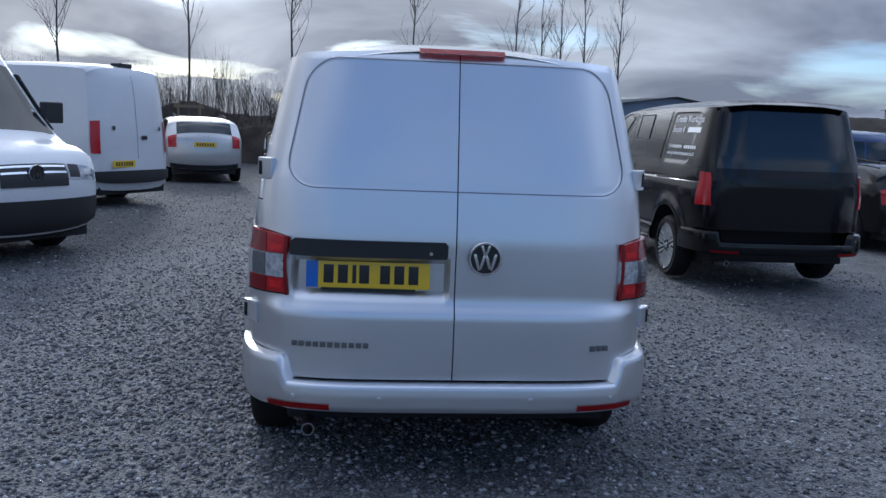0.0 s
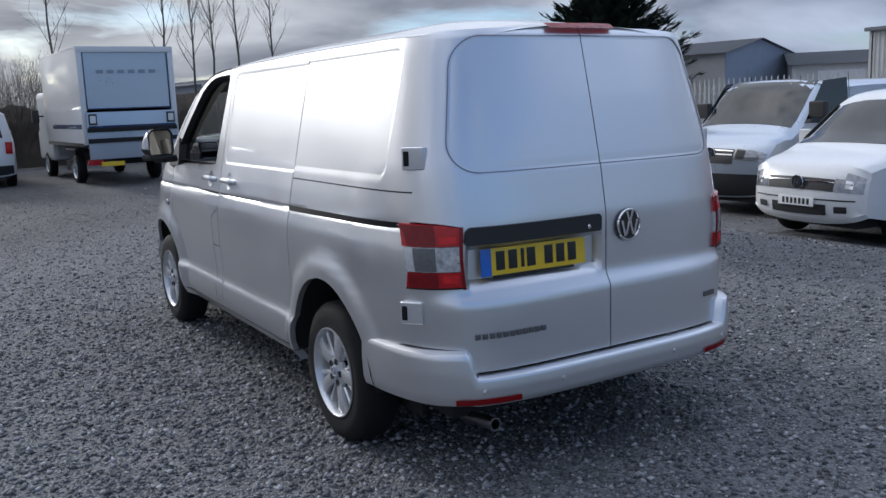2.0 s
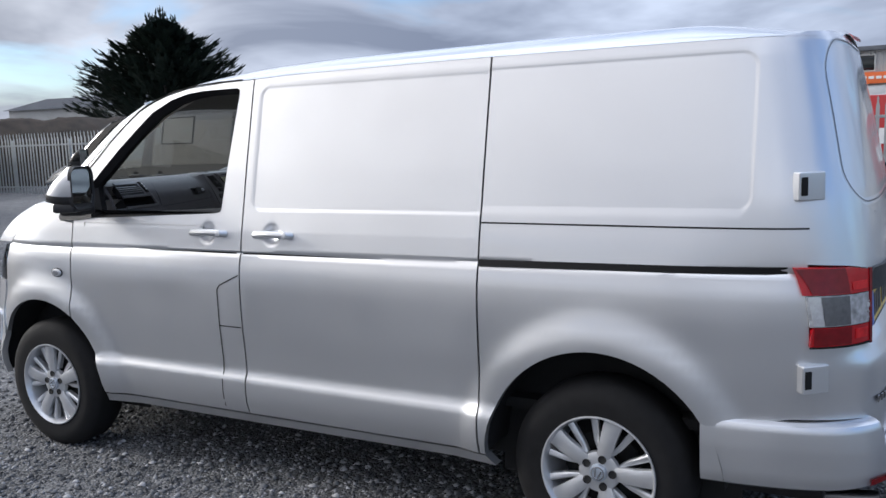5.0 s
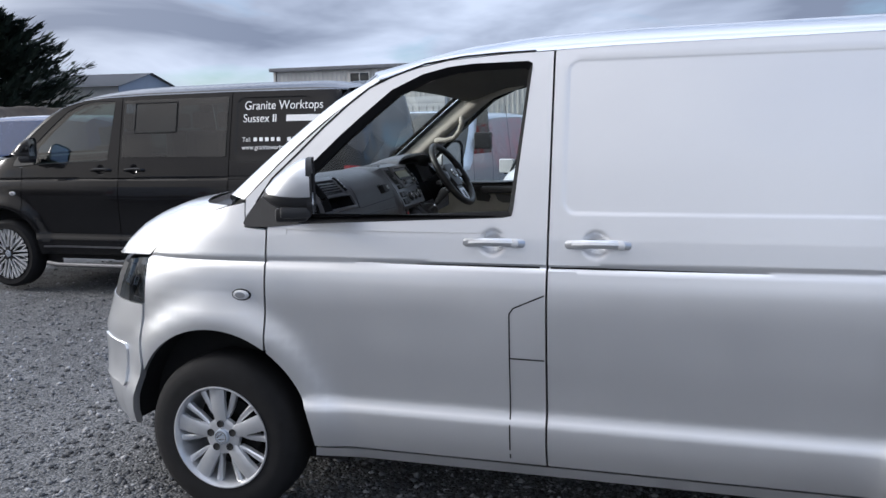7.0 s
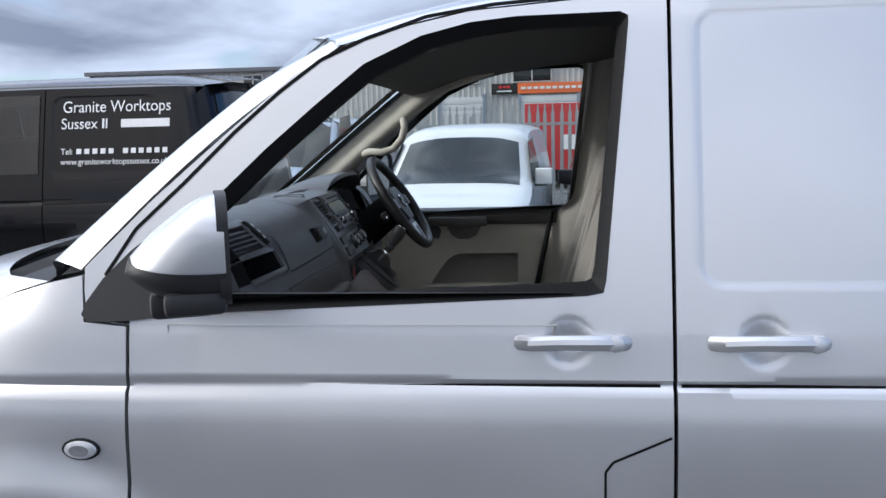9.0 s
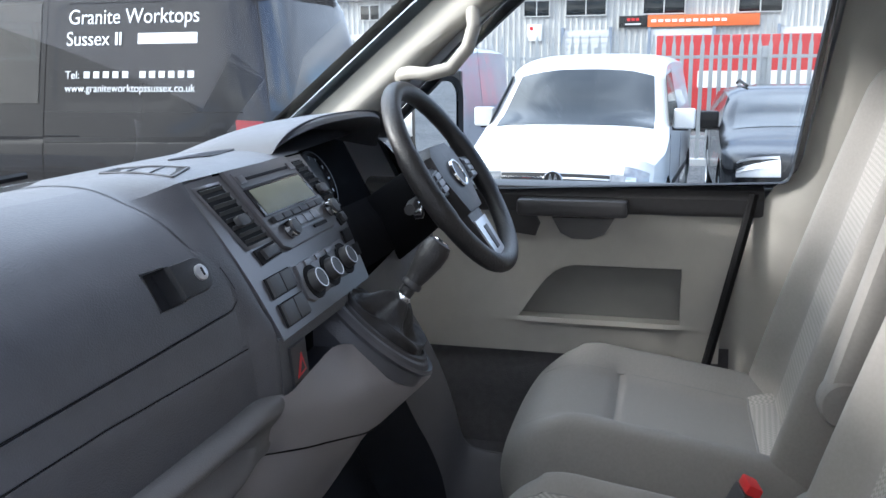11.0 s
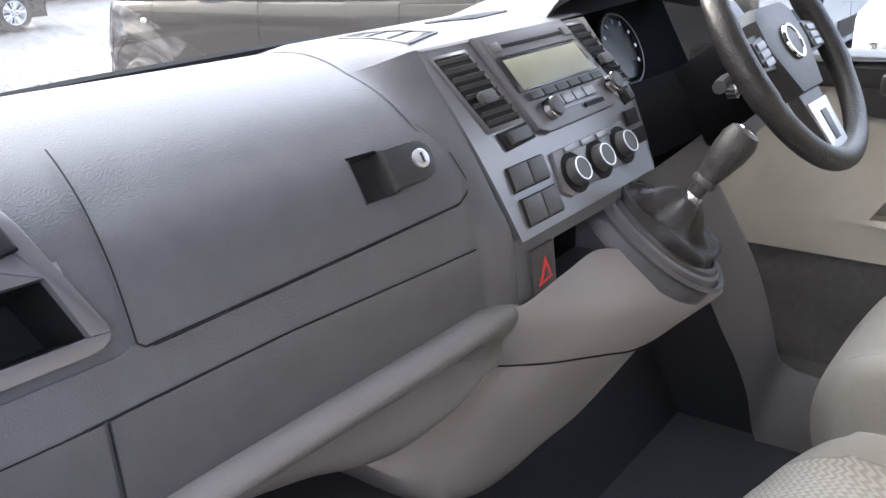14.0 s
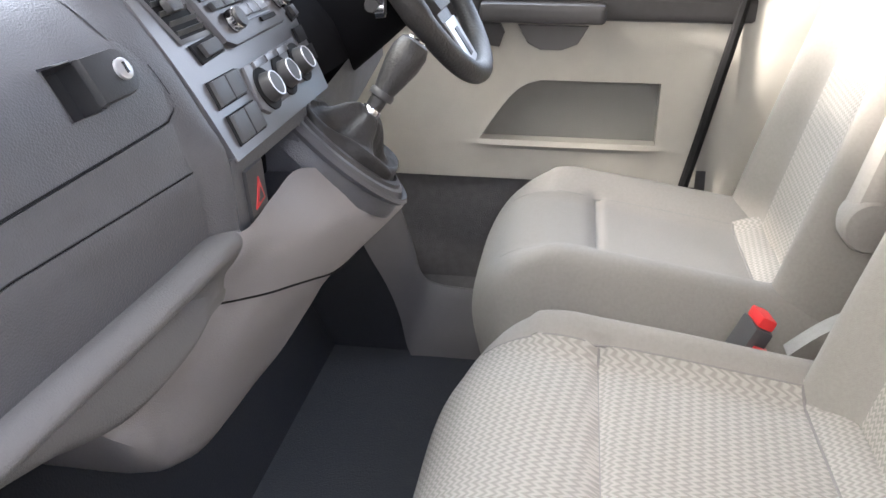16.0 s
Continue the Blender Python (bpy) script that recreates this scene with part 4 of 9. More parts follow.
    # door mirror: painted cap, black foot and rim, glass that looks back
    def cap(u, v):
        a, b = 2 * math.pi * u, math.pi * v
        k = 2 / 2.8
        cx, cz = math.copysign(abs(math.cos(a)) ** k, math.cos(a)), math.copysign(abs(math.sin(a)) ** k, math.sin(a))
        depth = math.sin(b / 2) if v < 1 else 1
        rad = math.sin(b / 2) ** 0.55
        z = cz * 0.088 * rad + (0.020 if cz > 0 else 0.0) * rad
        return Vector((cx * 0.100 * rad, 0.165 * (1 - v) ** 0.75 * (1 - 4.2 * max(-0.03, z)), z))
    bm = bm_grid(cap, 40, 12)
    top = Matrix.Translation((sg * 1.045, 3.475 if sg < 0 else far_y, 1.375)) @ pose(0, 0, 0, 0, 0, -sg * 22)
    mr = part("door_mirror", bm, paint, root, "silver door mirror on a black foot", m=top)
    part("lower_shell", bm_grid(lambda u, v: cap(0.53 + 0.44 * u, v) * 1.015, 20, 12), PLASTIC, mr, "black underside")
    part("mirror_glass", bm_prism(round_rect(-0.088, -0.080, 0.088, 0.097, 0.04), lambda u, v, d: Vector((u, 0.006 - d, v)), 0.003), MIRROR, mr)
    rim = bmesh.new()
    o1, o2 = round_rect(-0.099, -0.092, 0.099, 0.1095, 0.05), round_rect(-0.088, -0.080, 0.088, 0.097, 0.04)
    a = [rim.verts.new((u, -0.008, v)) for u, v in o1]
    b = [rim.verts.new((u, 0.0, v)) for u, v in o2]
    c = [rim.verts.new((u * 0.99, 0.012, v)) for u, v in o1]
    for k in range(len(a)):
        j = (k + 1) % len(a)
        rim.faces.new((a[k], a[j], b[j], b[k])); rim.faces.new((a[k], a[j], c[j], c[k]))
    part("mirror_rim", rim, PLASTIC, mr)
    bm = bm_box(-0.088, 0.088, 0.0, 0.11, -0.104, -0.06, 0.022, 4)
    part("mirror_foot", bm, PLASTIC, mr)
    arm = bm_box(-0.15 if sg > 0 else 0.02, -0.02 if sg > 0 else 0.15, 0.02, 0.14, -0.128, -0.075, 0.024, 4)
    part("mirror_arm", arm, PLASTIC, mr)


van_rear_doors(van, SILVER)
van_rear_bumper(van, SILVER)
for sg in (-1, 1):
    van_side_details(van, SILVER, sg, True, 3.57)
# fuel flap on the near side, set in the front door's foot
flap = [(2.640, 0.750), (2.640, 0.984), (2.752, 0.934), (2.766, 0.915), (2.766, 0.752)]


def groove(outline, w=0.006):
    bm = bmesh.new()
    pts = outline
    S = side_place(-1)
    for (a, b) in zip(pts, pts[1:] + pts[:1]):
        a, b = Vector((*a, 0)), Vector((*b, 0))
        n = Vector(((b - a).y, -(b - a).x, 0)).normalized() * w / 2
        k = max(1, int((b - a).length / 0.04))
        row = None
        for i in range(k + 1):
            p = a.lerp(b, i / k)
            v = [bm.verts.new(S(q.x, q.y, -0.0012)) for q in (p - n, p + n)]
            if row:
                bm.faces.new((row[0], row[1], v[1], v[0]))
            row = v
    return bm


part("flap_gap", groove([(2.640, 0.986), (2.752, 0.936), (2.767, 0.915), (2.767, 0.37), (2.767, 0.915), (2.752, 0.936)], 0.005), RUBBER, van)
frame_line = [(3.80, 1.30), (3.735, 1.395), (3.63, 1.49), (3.524, 1.592), (3.43, 1.672), (3.342, 1.736), (3.25, 1.776), (3.12, 1.818), (2.98, 1.838), (2.846, 1.846), (2.70, 1.849)]
part("door_frame_gap", groove(frame_line + frame_line[-2:0:-1], 0.008), RUBBER, van)
for ya, za, yb, zb in ((1.46, 1.0898, 2.62, 1.083), (2.66, 1.0828, 3.72, 1.0764)):
    ring = [(ya + (yb - ya) * k / 8, za + (zb - za) * k / 8) for k in range(9)]
    part("rubbing_groove", groove(ring + ring[-2:0:-1], 0.006), RUBBER, van)
part("flap_gap", groove([(2.640, 0.749), (2.767, 0.750), (2.704, 0.7495)], 0.005), RUBBER, van)
# sills
for sg in (-1, 1):
    part("sill", sheet([[(1.40, 0.300), (3.56, 0.300), (3.545, 0.344), (1.43, 0.344)]], side_place(sg), steps(1.4, 3.56, 0.2), [], 0.05), SILVER, van)
# cargo floor and bulkhead keep the body closed
part("cargo_floor", bm_box(-0.80, 0.80, 0.30, 2.5, 0.50, 0.54), DARK, van)

# ---- ground ----
def gravel_mat():
    m = bpy.data.materials.new("grey gravel")
    m.use_nodes = True
    nt = m.node_tree
    N, L = nt.nodes.new, nt.links.new
    b = nt.nodes["Principled BSDF"]
    b.inputs["Roughness"].default_value = 0.85
    co = N("ShaderNodeTexCoord")
    vo = N("ShaderNodeTexVoronoi"); vo.inputs["Scale"].default_value = 75
    L(co.outputs["Object"], vo.inputs["Vector"])
    big, mid = N("ShaderNodeTexNoise"), N("ShaderNodeTexNoise")
    big.inputs["Scale"].default_value, big.inputs["Detail"].default_value = 0.35, 5
    mid.inputs["Scale"].default_value, mid.inputs["Detail"].default_value = 5, 5
    L(co.outputs["Object"], big.inputs["Vector"]); L(co.outputs["Object"], mid.inputs["Vector"])
    hs = N("ShaderNodeSeparateColor"); L(vo.outputs["Color"], hs.inputs[0])
    s = N("ShaderNodeMath"); s.operation = "ADD"; L(hs.outputs[0], s.inputs[0]); L(big.outputs["Fac"], s.inputs[1])
    s2 = N("ShaderNodeMath"); s2.operation = "ADD"; L(s.outputs[0], s2.inputs[0]); L(mid.outputs["Fac"], s2.inputs[1])
    r = N("ShaderNodeValToRGB")
    r.color_ramp.elements[0].position, r.color_ramp.elements[0].color = 0.25, (0.040, 0.042, 0.045, 1)
    r.color_ramp.elements[1].position, r.color_ramp.elements[1].color = 0.85, (0.215, 0.217, 0.222, 1)
    mr = N("ShaderNodeMapRange"); mr.inputs[1].default_value, mr.inputs[2].default_value = 0.5, 2.4
    L(s2.outputs[0], mr.inputs[0]); L(mr.outputs[0], r.inputs[0])
    # the driven lane across the yard is packed hard, damp and dark with mud
    sep = N("ShaderNodeSeparateXYZ"); L(co.outputs["Object"], sep.inputs[0])
    ax = N("ShaderNodeMath"); ax.operation = "MULTIPLY_ADD"; ax.inputs[1].default_value = -1.2
    L(sep.outputs[0], ax.inputs[0]); L(sep.outputs[1], ax.inputs[2])
    wob = N("ShaderNodeMath"); wob.operation = "MULTIPLY_ADD"; wob.inputs[1].default_value = 5.0
    L(big.outputs["Fac"], wob.inputs[0]); L(ax.outputs[0], wob.inputs[2])
    lane = N("ShaderNodeMapRange"); lane.interpolation_type = "SMOOTHSTEP"
    lane.inputs[1].default_value, lane.inputs[2].default_value = 11.0, 14.5
    L(wob.outputs[0], lane.inputs[0])
    mud = N("ShaderNodeMix"); mud.data_type, mud.blend_type = "RGBA", "MULTIPLY"
    mud.inputs[7].default_value = (0.56, 0.55, 0.54, 1)
    L(lane.outputs[0], mud.inputs[0]); L(r.outputs[0], mud.inputs[6]); L(mud.outputs[2], b.inputs["Base Color"])
    bp = N("ShaderNodeBump"); bp.inputs["Strength"].default_value, bp.inputs["Distance"].default_value = 1.0, 0.012
    inv = N("ShaderNodeMath"); inv.operation = "SUBTRACT"; inv.inputs[0].default_value = 1
    L(vo.outputs["Distance"], inv.inputs[1]); L(inv.outputs[0], bp.inputs["Height"]); L(bp.outputs[0], b.inputs["Normal"])
    return m


GRAVEL = gravel_mat()


def ground_z(x, y):
    """Level at the van, with slight unevenness further off."""
    d = max(0.0, math.hypot(x, y - 2.4) - 3.5)
    return -0.28 * smooth(5.0, 7.5, x) * (1 - smooth(8, 14, y)) + 0.02 * min(1, d / 4) * math.sin(0.6 * x + 0.35 * y) + 0.012 * min(1, d / 3) * math.sin(1.7 * y - 0.8 * x)


def build_ground():
    bm = bmesh.new()
    c = sorted({round(s * v, 3) for s in (-1, 1) for v in [k * 0.5 for k in range(0, 61)] + [35, 45, 60, 90, 150, 300, 700, 2000]})
    vs = [[bm.verts.new((x, y + 4, ground_z(x, y + 4) if abs(x) < 40 and abs(y) < 40 else (-0.28 * smooth(5.0, 7.5, x) * (1 - smooth(8, 14, y + 4))))) for y in c] for x in c]
    for i in range(len(c) - 1):
        for j in range(len(c) - 1):
            bm.faces.new((vs[i][j], vs[i + 1][j], vs[i + 1][j + 1], vs[i][j + 1]))
    single("ground", bm, GRAVEL, "grey crushed-stone gravel yard", "ground", kind="structure")


build_ground()
STONE = mat("gravel stone", (0.2, 0.203, 0.21), 0.85, 0, 0, 0.35, 90)


def stone_random(m):
    nt = m.node_tree
    N, L = nt.nodes.new, nt.links.new
    b = nt.nodes["Principled BSDF"]
    g, r = N("ShaderNodeNewGeometry"), N("ShaderNodeValToRGB")
    e = r.color_ramp.elements
    e[0].position, e[0].color = 0.0, (0.045, 0.047, 0.052, 1)
    e[1].position, e[1].color = 1.0, (0.40, 0.40, 0.41, 1)
    k = e.new(0.6); k.color = (0.15, 0.153, 0.16, 1)
    L(g.outputs["Random Per Island"], r.inputs[0]); L(r.outputs[0], b.inputs["Base Color"])


stone_random(STONE)


def build_stones(n=150000):
    rng = np.random.default_rng(7)
    # denser where the camera passes
    x = np.concatenate([rng.normal(-1.2, 2.6, n // 2), rng.normal(-1.5, 6.0, n - n // 2)])
    y = np.concatenate([rng.normal(1.0, 2.4, n // 2), rng.normal(4.5, 6.0, n - n // 2)])
    n = len(x)
    s = rng.gamma(3.0, 0.0025, n).clip(0.003, 0.018)
    base = np.array([(1, 0, 0), (-1, 0, 0), (0, 1, 0), (0, -1, 0), (0, 0, 1), (0, 0, -1)], float)
    p = base[None] * (1 + rng.uniform(-0.35, 0.35, (n, 6, 3))) + rng.uniform(-0.25, 0.25, (n, 6, 3))
    p *= s[:, None, None] * np.array([1.25, 1.0, 0.75])
    a = rng.uniform(0, 6.28, n)
    ca, sa = np.cos(a)[:, None], np.sin(a)[:, None]
    q = np.stack([p[..., 0] * ca - p[..., 1] * sa, p[..., 0] * sa + p[..., 1] * ca, p[..., 2]], -1)
    d = np.maximum(0, np.hypot(x, y - 2.4) - 3.5)
    t = np.clip((x - 5.0) / 2.5, 0, 1); q0 = np.clip((y - 8) / 6, 0, 1)
    z = -0.28 * t * t * (3 - 2 * t) * (1 - q0 * q0 * (3 - 2 * q0)) + 0.02 * np.minimum(1, d / 4) * np.sin(0.6 * x + 0.35 * y) + 0.012 * np.minimum(1, d / 3) * np.sin(1.7 * y - 0.8 * x)
    q += np.stack([x, y, z + s * 0.25], -1)[:, None]
    f = np.array([(0, 2, 4), (2, 1, 4), (1, 3, 4), (3, 0, 4), (2, 0, 5), (1, 2, 5), (3, 1, 5), (0, 3, 5)])
    faces = (f[None] + (np.arange(n) * 6)[:, None, None]).reshape(-1, 3)
    me = bpy.data.meshes.new("gravel_stones")
    me.vertices.add(n * 6); me.vertices.foreach_set("co", q.reshape(-1))
    me.loops.add(faces.size); me.loops.foreach_set("vertex_index", faces.reshape(-1).astype(np.int32))
    me.polygons.add(len(faces)); me.polygons.foreach_set("loop_start", (np.arange(len(faces)) * 3).astype(np.int32))
    me.update(); me.validate()
    me.materials.append(STONE)
    tagged(new("gravel_stones", me), "loose grey gravel stones lying on the yard", "gravel", kind="stuff")


build_stones()

# ---- the cab ----
DASH = mat("dark grey dash plastic", (0.090, 0.091, 0.098), 0.37, 0, 0, 0.10, 40, 0.28, 560, 0.5, vscale=2.5, cells=True)
DASHT = mat("dash trim, satin grey", (0.18, 0.176, 0.182), 0.28, 0.45, 0, 0.0, 60, 0.06, 500)
FRAMEP = mat("satin silver-grey trim", (0.17, 0.168, 0.176), 0.28, 0.4, 0, 0.0, 60, 0.05, 500)
# knee panel and console are one plastic; these tones hold its shade and light
LIGHTP = mat("light grey cabin plastic", (0.155, 0.150, 0.147), 0.55, 0, 0, 0.06, 30, 0.35, 600)
CHINP = mat("cabin plastic, lit tone", (0.305, 0.289, 0.285), 0.5, 0, 0, 0.05, 30, 0.3, 600)
RADIOP = mat("dark satin radio face", (0.145, 0.142, 0.148), 0.32, 0.3, 0, 0.06, 60, 0.1, 400)
BEIGE = mat("pale cabin trim", (0.46, 0.44, 0.385), 0.7, 0, 0, 0.05, 20, 0.3, 500)
DOORTRIM = mat("grey door trim", (0.48, 0.462, 0.41), 0.62, 0, 0, 0.06, 25, 0.35, 550)
POCKET = mat("darker grey pocket back", (0.24, 0.235, 0.22), 0.75, 0, 0, 0.06, 25, 0.3, 550)
WELL = mat("grey step carpet", (0.12, 0.118, 0.118), 0.9, 0, 0, 0.2, 60, 0.6, 400)
GLOSSB = mat("gloss black plastic", (0.02, 0.02, 0.022), 0.22, 0, 0.3, 0.1, 40)
SWITCHP = mat("dark switch plastic", (0.05, 0.049, 0.05), 0.42, 0, 0, 0.12, 80, 0.1, 500)
LATCHP = mat("latch plastic", (0.034, 0.035, 0.037), 0.4, 0, 0, 0.1, 60, 0.2, 500)
BOOTL = mat("worn gear boot leather", (0.022, 0.021, 0.021), 0.5, 0, 0, 0.25, 60, 0.6, 200)
LCD = mat("display glass", (0.23, 0.235, 0.165), 0.42, 0, 0.12, 0.1, 30)
LEATHER = mat("black leather", (0.032, 0.031, 0.031), 0.42, 0, 0, 0.25, 60, 0.5, 260)
CARPET = mat("dark rubber mat", (0.018, 0.020, 0.026), 0.8, 0, 0, 0.3, 30, 0.6, 320)
REDP = mat("red plastic", (0.62, 0.03, 0.03), 0.4, 0, 0, 0.08, 30)
WEB = mat("grey belt webbing", (0.25, 0.24, 0.22), 0.7, 0, 0, 0.1, 120, 0.4, 900)


def fabric(name, c0, c1, sx=95.0):
    """Woven seat cloth with a small wave pattern."""
    m = mat(name, c0, 0.9, 0, 0, 0.06, 60)
    nt = m.node_tree
    N, L = nt.nodes.new, nt.links.new
    b = nt.nodes["Principled BSDF"]
    co = N("ShaderNodeTexCoord")
    sp = N("ShaderNodeSeparateXYZ"); L(co.outputs["Object"], sp.inputs[0])
    dz = N("ShaderNodeMath"); dz.operation = "SUBTRACT"
    L(sp.outputs[1], dz.inputs[0]); L(sp.outputs[2], dz.inputs[1])
    cb = N("ShaderNodeCombineXYZ"); L(sp.outputs[0], cb.inputs[0]); L(dz.outputs[0], cb.inputs[1])
    mp = N("ShaderNodeMapping")
    mp.inputs["Rotation"].default_value = (0, 0, radians(6))
    L(cb.outputs[0], mp.inputs["Vector"])
    wv = N("ShaderNodeTexWave")
    wv.wave_type, wv.bands_direction, wv.wave_profile = "BANDS", "X", "TRI"
    wv.inputs["Scale"].default_value = sx / 3.0
    L(mp.outputs[0], wv.inputs["Vector"])
    # the second wave is shifted by the first: short zigzag rows
    w2 = N("ShaderNodeTexWave")
    w2.bands_direction = "Y"
    w2.inputs["Scale"].default_value = sx / 3.4
    sc = N("ShaderNodeVectorMath"); sc.operation = "SCALE"; sc.inputs["Scale"].default_value = 0.007
    L(wv.outputs["Color"], sc.inputs[0])
    ad = N("ShaderNodeVectorMath"); ad.operation = "ADD"
    L(mp.outputs[0], ad.inputs[0]); L(sc.outputs[0], ad.inputs[1]); L(ad.outputs[0], w2.inputs["Vector"])
    mul = N("ShaderNodeMath"); mul.operation = "MULTIPLY"
    half = N("ShaderNodeMapRange"); half.inputs[3].default_value = 0.45
    L(wv.outputs["Fac"], half.inputs[0])
    L(half.outputs[0], mul.inputs[0]); L(w2.outputs["Fac"], mul.inputs[1])
    r = N("ShaderNodeValToRGB")
    r.color_ramp.elements[0].position, r.color_ramp.elements[0].color = 0.10, (*c0, 1)
    r.color_ramp.elements[1].position, r.color_ramp.elements[1].color = 0.55, (*c1, 1)
    L(mul.outputs[0], r.inputs[0]); L(r.outputs[0], b.inputs["Base Color"])
    bp = N("ShaderNodeBump")
    bp.inputs["Strength"].default_value, bp.inputs["Distance"].default_value = 0.45, 0.0015
    L(mul.outputs[0], bp.inputs["Height"]); L(bp.outputs[0], b.inputs["Normal"])
    return m


CLOTH = fabric("patterned seat cloth", (0.26, 0.245, 0.222), (0.36, 0.338, 0.306))
CLOTHF = mat("fine ribbed seat cloth", (0.245, 0.23, 0.212), 0.92, 0, 0, 0.10, 320, 0.6, 420)
CLOTHP = mat("plain seat cloth", (0.255, 0.24, 0.22), 0.92, 0, 0, 0.08, 200, 0.5, 900)
CLOTHB = mat("plain dark grey seat cloth", (0.22, 0.21, 0.20), 0.92, 0, 0, 0.08, 200, 0.5, 900)


def catmull(pts, t):
    n = len(pts) - 1
    k = min(int(t * n), n - 1)
    u = t * n - k
    p = [Vector(pts[max(0, min(n, k + d))]) for d in (-1, 0, 1, 2)]
    return 0.5 * ((2 * p[1]) + (p[2] - p[0]) * u + (2 * p[0] - 5 * p[1] + 4 * p[2] - p[3]) * u * u + (3 * p[1] - p[0] - 3 * p[2] + p[3]) * u ** 3)


def loft(sections, nu, nv, bm=None):
    """A smooth sheet through sections (lists of points of equal count)."""
    return bm_grid(lambda u, v: catmull([catmull(s, v) for s in sections], u), nu, nv, bm)


def solid(bm, t):
    bmesh.ops.recalc_face_normals(bm, faces=bm.faces[:])
    bmesh.ops.solidify(bm, geom=bm.faces[:], thickness=t)
    return bm


# dash profile: (back from the windscreen, height), the same along the width but for a bow
DASHP = [(3.452, 1.13), (3.455, 1.20), (3.462, 1.225), (3.474, 1.262), (3.492, 1.305), (3.520, 1.345), (3.562, 1.377), (3.62, 1.396), (3.70, 1.392), (3.82, 1.362), (3.95, 1.322), (4.06, 1.285)]
dash = thing("dashboard", "dark grey grained dashboard with a glove box and centre stack", "dashboard")


def dash_at(x, t, d=0.0):
    """The dash surface at x, t along its profile from 0 (bottom) to 1 (windscreen); d: out of it."""
    p, q = catmull([(0, *c) for c in DASHP], t), catmull([(0, *c) for c in DASHP], min(1, t + 0.01))
    n = Vector((0, -(q.z - p.z), q.y - p.y)).normalized() if q != p else Vector((0, 0, 1))
    bow = 0.11 * max(0, abs(x) - 0.17) ** 1.1 * (1 - 0.4 * smooth(0.6, 1, t))
    p = p + n * d
    return Vector((x, p.y + bow, p.z))


def dash_t(z):
    """t of the height z on the face of the dash."""
    lo, hi = 0.0, 0.55
    for _ in range(30):
        mid = (lo + hi) / 2
        lo, hi = (mid, hi) if dash_at(-0.3, mid).z < z else (lo, mid)
    return lo


def dash_place(push=0.0):
    return lambda x, t, d: dash_at(x, t, push - d)


tz = dash_t
body = [[(-0.80, 0.0), (0.80, 0.0), (0.80, 1.0), (-0.80, 1.0)]]
bm = sheet(body, lambda x, t, d: dash_at(x, t, -0.001 - d), steps(-0.80, 0.80, 0.02), steps(0, 1, 0.02), 0.02)
def cut_hole(bm, x0, x1, z0, z1):
    """Opens the sheet inside the box, for a recess behind it."""
    bad = [f for f in bm.faces if x0 < f.calc_center_median().x < x1 and z0 < f.calc_center_median().z < z1]
    bmesh.ops.delete(bm, geom=bad, context="FACES")
    return bm
HOLE = (-0.311, -0.276, 1.2865, 1.3235)
cut_hole(bm, 0.17, 0.68, 1.20, 1.385)
cut_hole(bm, -0.115, 0.035, 1.10, 1.225)
cut_hole(bm, -0.79, -0.565, 1.256, 1.311)
cut_hole(bm, -0.79, -0.606, 1.311, 1.370)
bmesh.ops.delete(bm, geom=[f for f in bm.faces for c in (f.calc_center_median(),) if -0.172 < c.x < 0.16 and 1.20 < c.z < 1.40 and c.y < 3.60], context="FACES")
_top = dash_at(0, 0.62).y
bmesh.ops.delete(bm, geom=[f for f in bm.faces for c in (f.calc_center_median(),) if -0.52 < c.x < -0.22 and c.z > 1.262 and c.y - 0.11 * max(0, abs(c.x) - 0.17) ** 1.1 < _top - 0.001], context="FACES")
part("dash_body", cut_hole(bm, -0.325, -0.262, 1.275, 1.335), DASH, dash)
# glove box lid, a shade proud, with a gap round it
lid = [(-0.534, tz(1.2500)), (-0.529, tz(1.2462)), (-0.21, tz(1.262)), (-0.197, tz(1.268)), (-0.190, tz(1.275)), (-0.199, tz(1.305)), (-0.220, tz(1.340)), (-0.220, 0.62), (-0.525, 0.62)]
lidp = part("glove_box_lid", cut_hole(sheet([lid], lambda x, t, d: dash_at(x, t, -0.001 + 0.0045 * (1 - smooth(tz(1.305), tz(1.345), t)) - d), sorted(steps(-0.53, -0.19, 0.02) + [HOLE[0], HOLE[1]]), sorted(steps(0.05, 0.62, 0.02) + [tz(HOLE[2]), tz(HOLE[3])]), 0.014), *HOLE), DASH, dash, "dark grey grained glove box lid")
def face_panel(name, o):
    return part(name, sheet([o], dash_place(0.003), steps(-0.8, -0.18, 0.02), steps(0, 0.4, 0.02), 0.016), DASH, dash)
face_panel("lower_panel", [(-0.80, 0.005), (-0.575, 0.005), (-0.573, tz(1.2095)), (-0.80, tz(1.2055))])
face_panel("lower_panel", [(-0.570, 0.005), (-0.185, 0.005), (-0.185, tz(1.217)), (-0.42, tz(1.216)), (-0.568, tz(1.2097))])
face_panel("middle_panel", [(-0.80, tz(1.2073)), (-0.60, tz(1.2104)), (-0.42, tz(1.2180)), (-0.185, tz(1.2190)), (-0.185, tz(1.2575)), (-0.21, tz(1.2598)), (-0.522, tz(1.2438)), (-0.536, tz(1.2492)), (-0.55, tz(1.2455)), (-0.80, tz(1.240))])
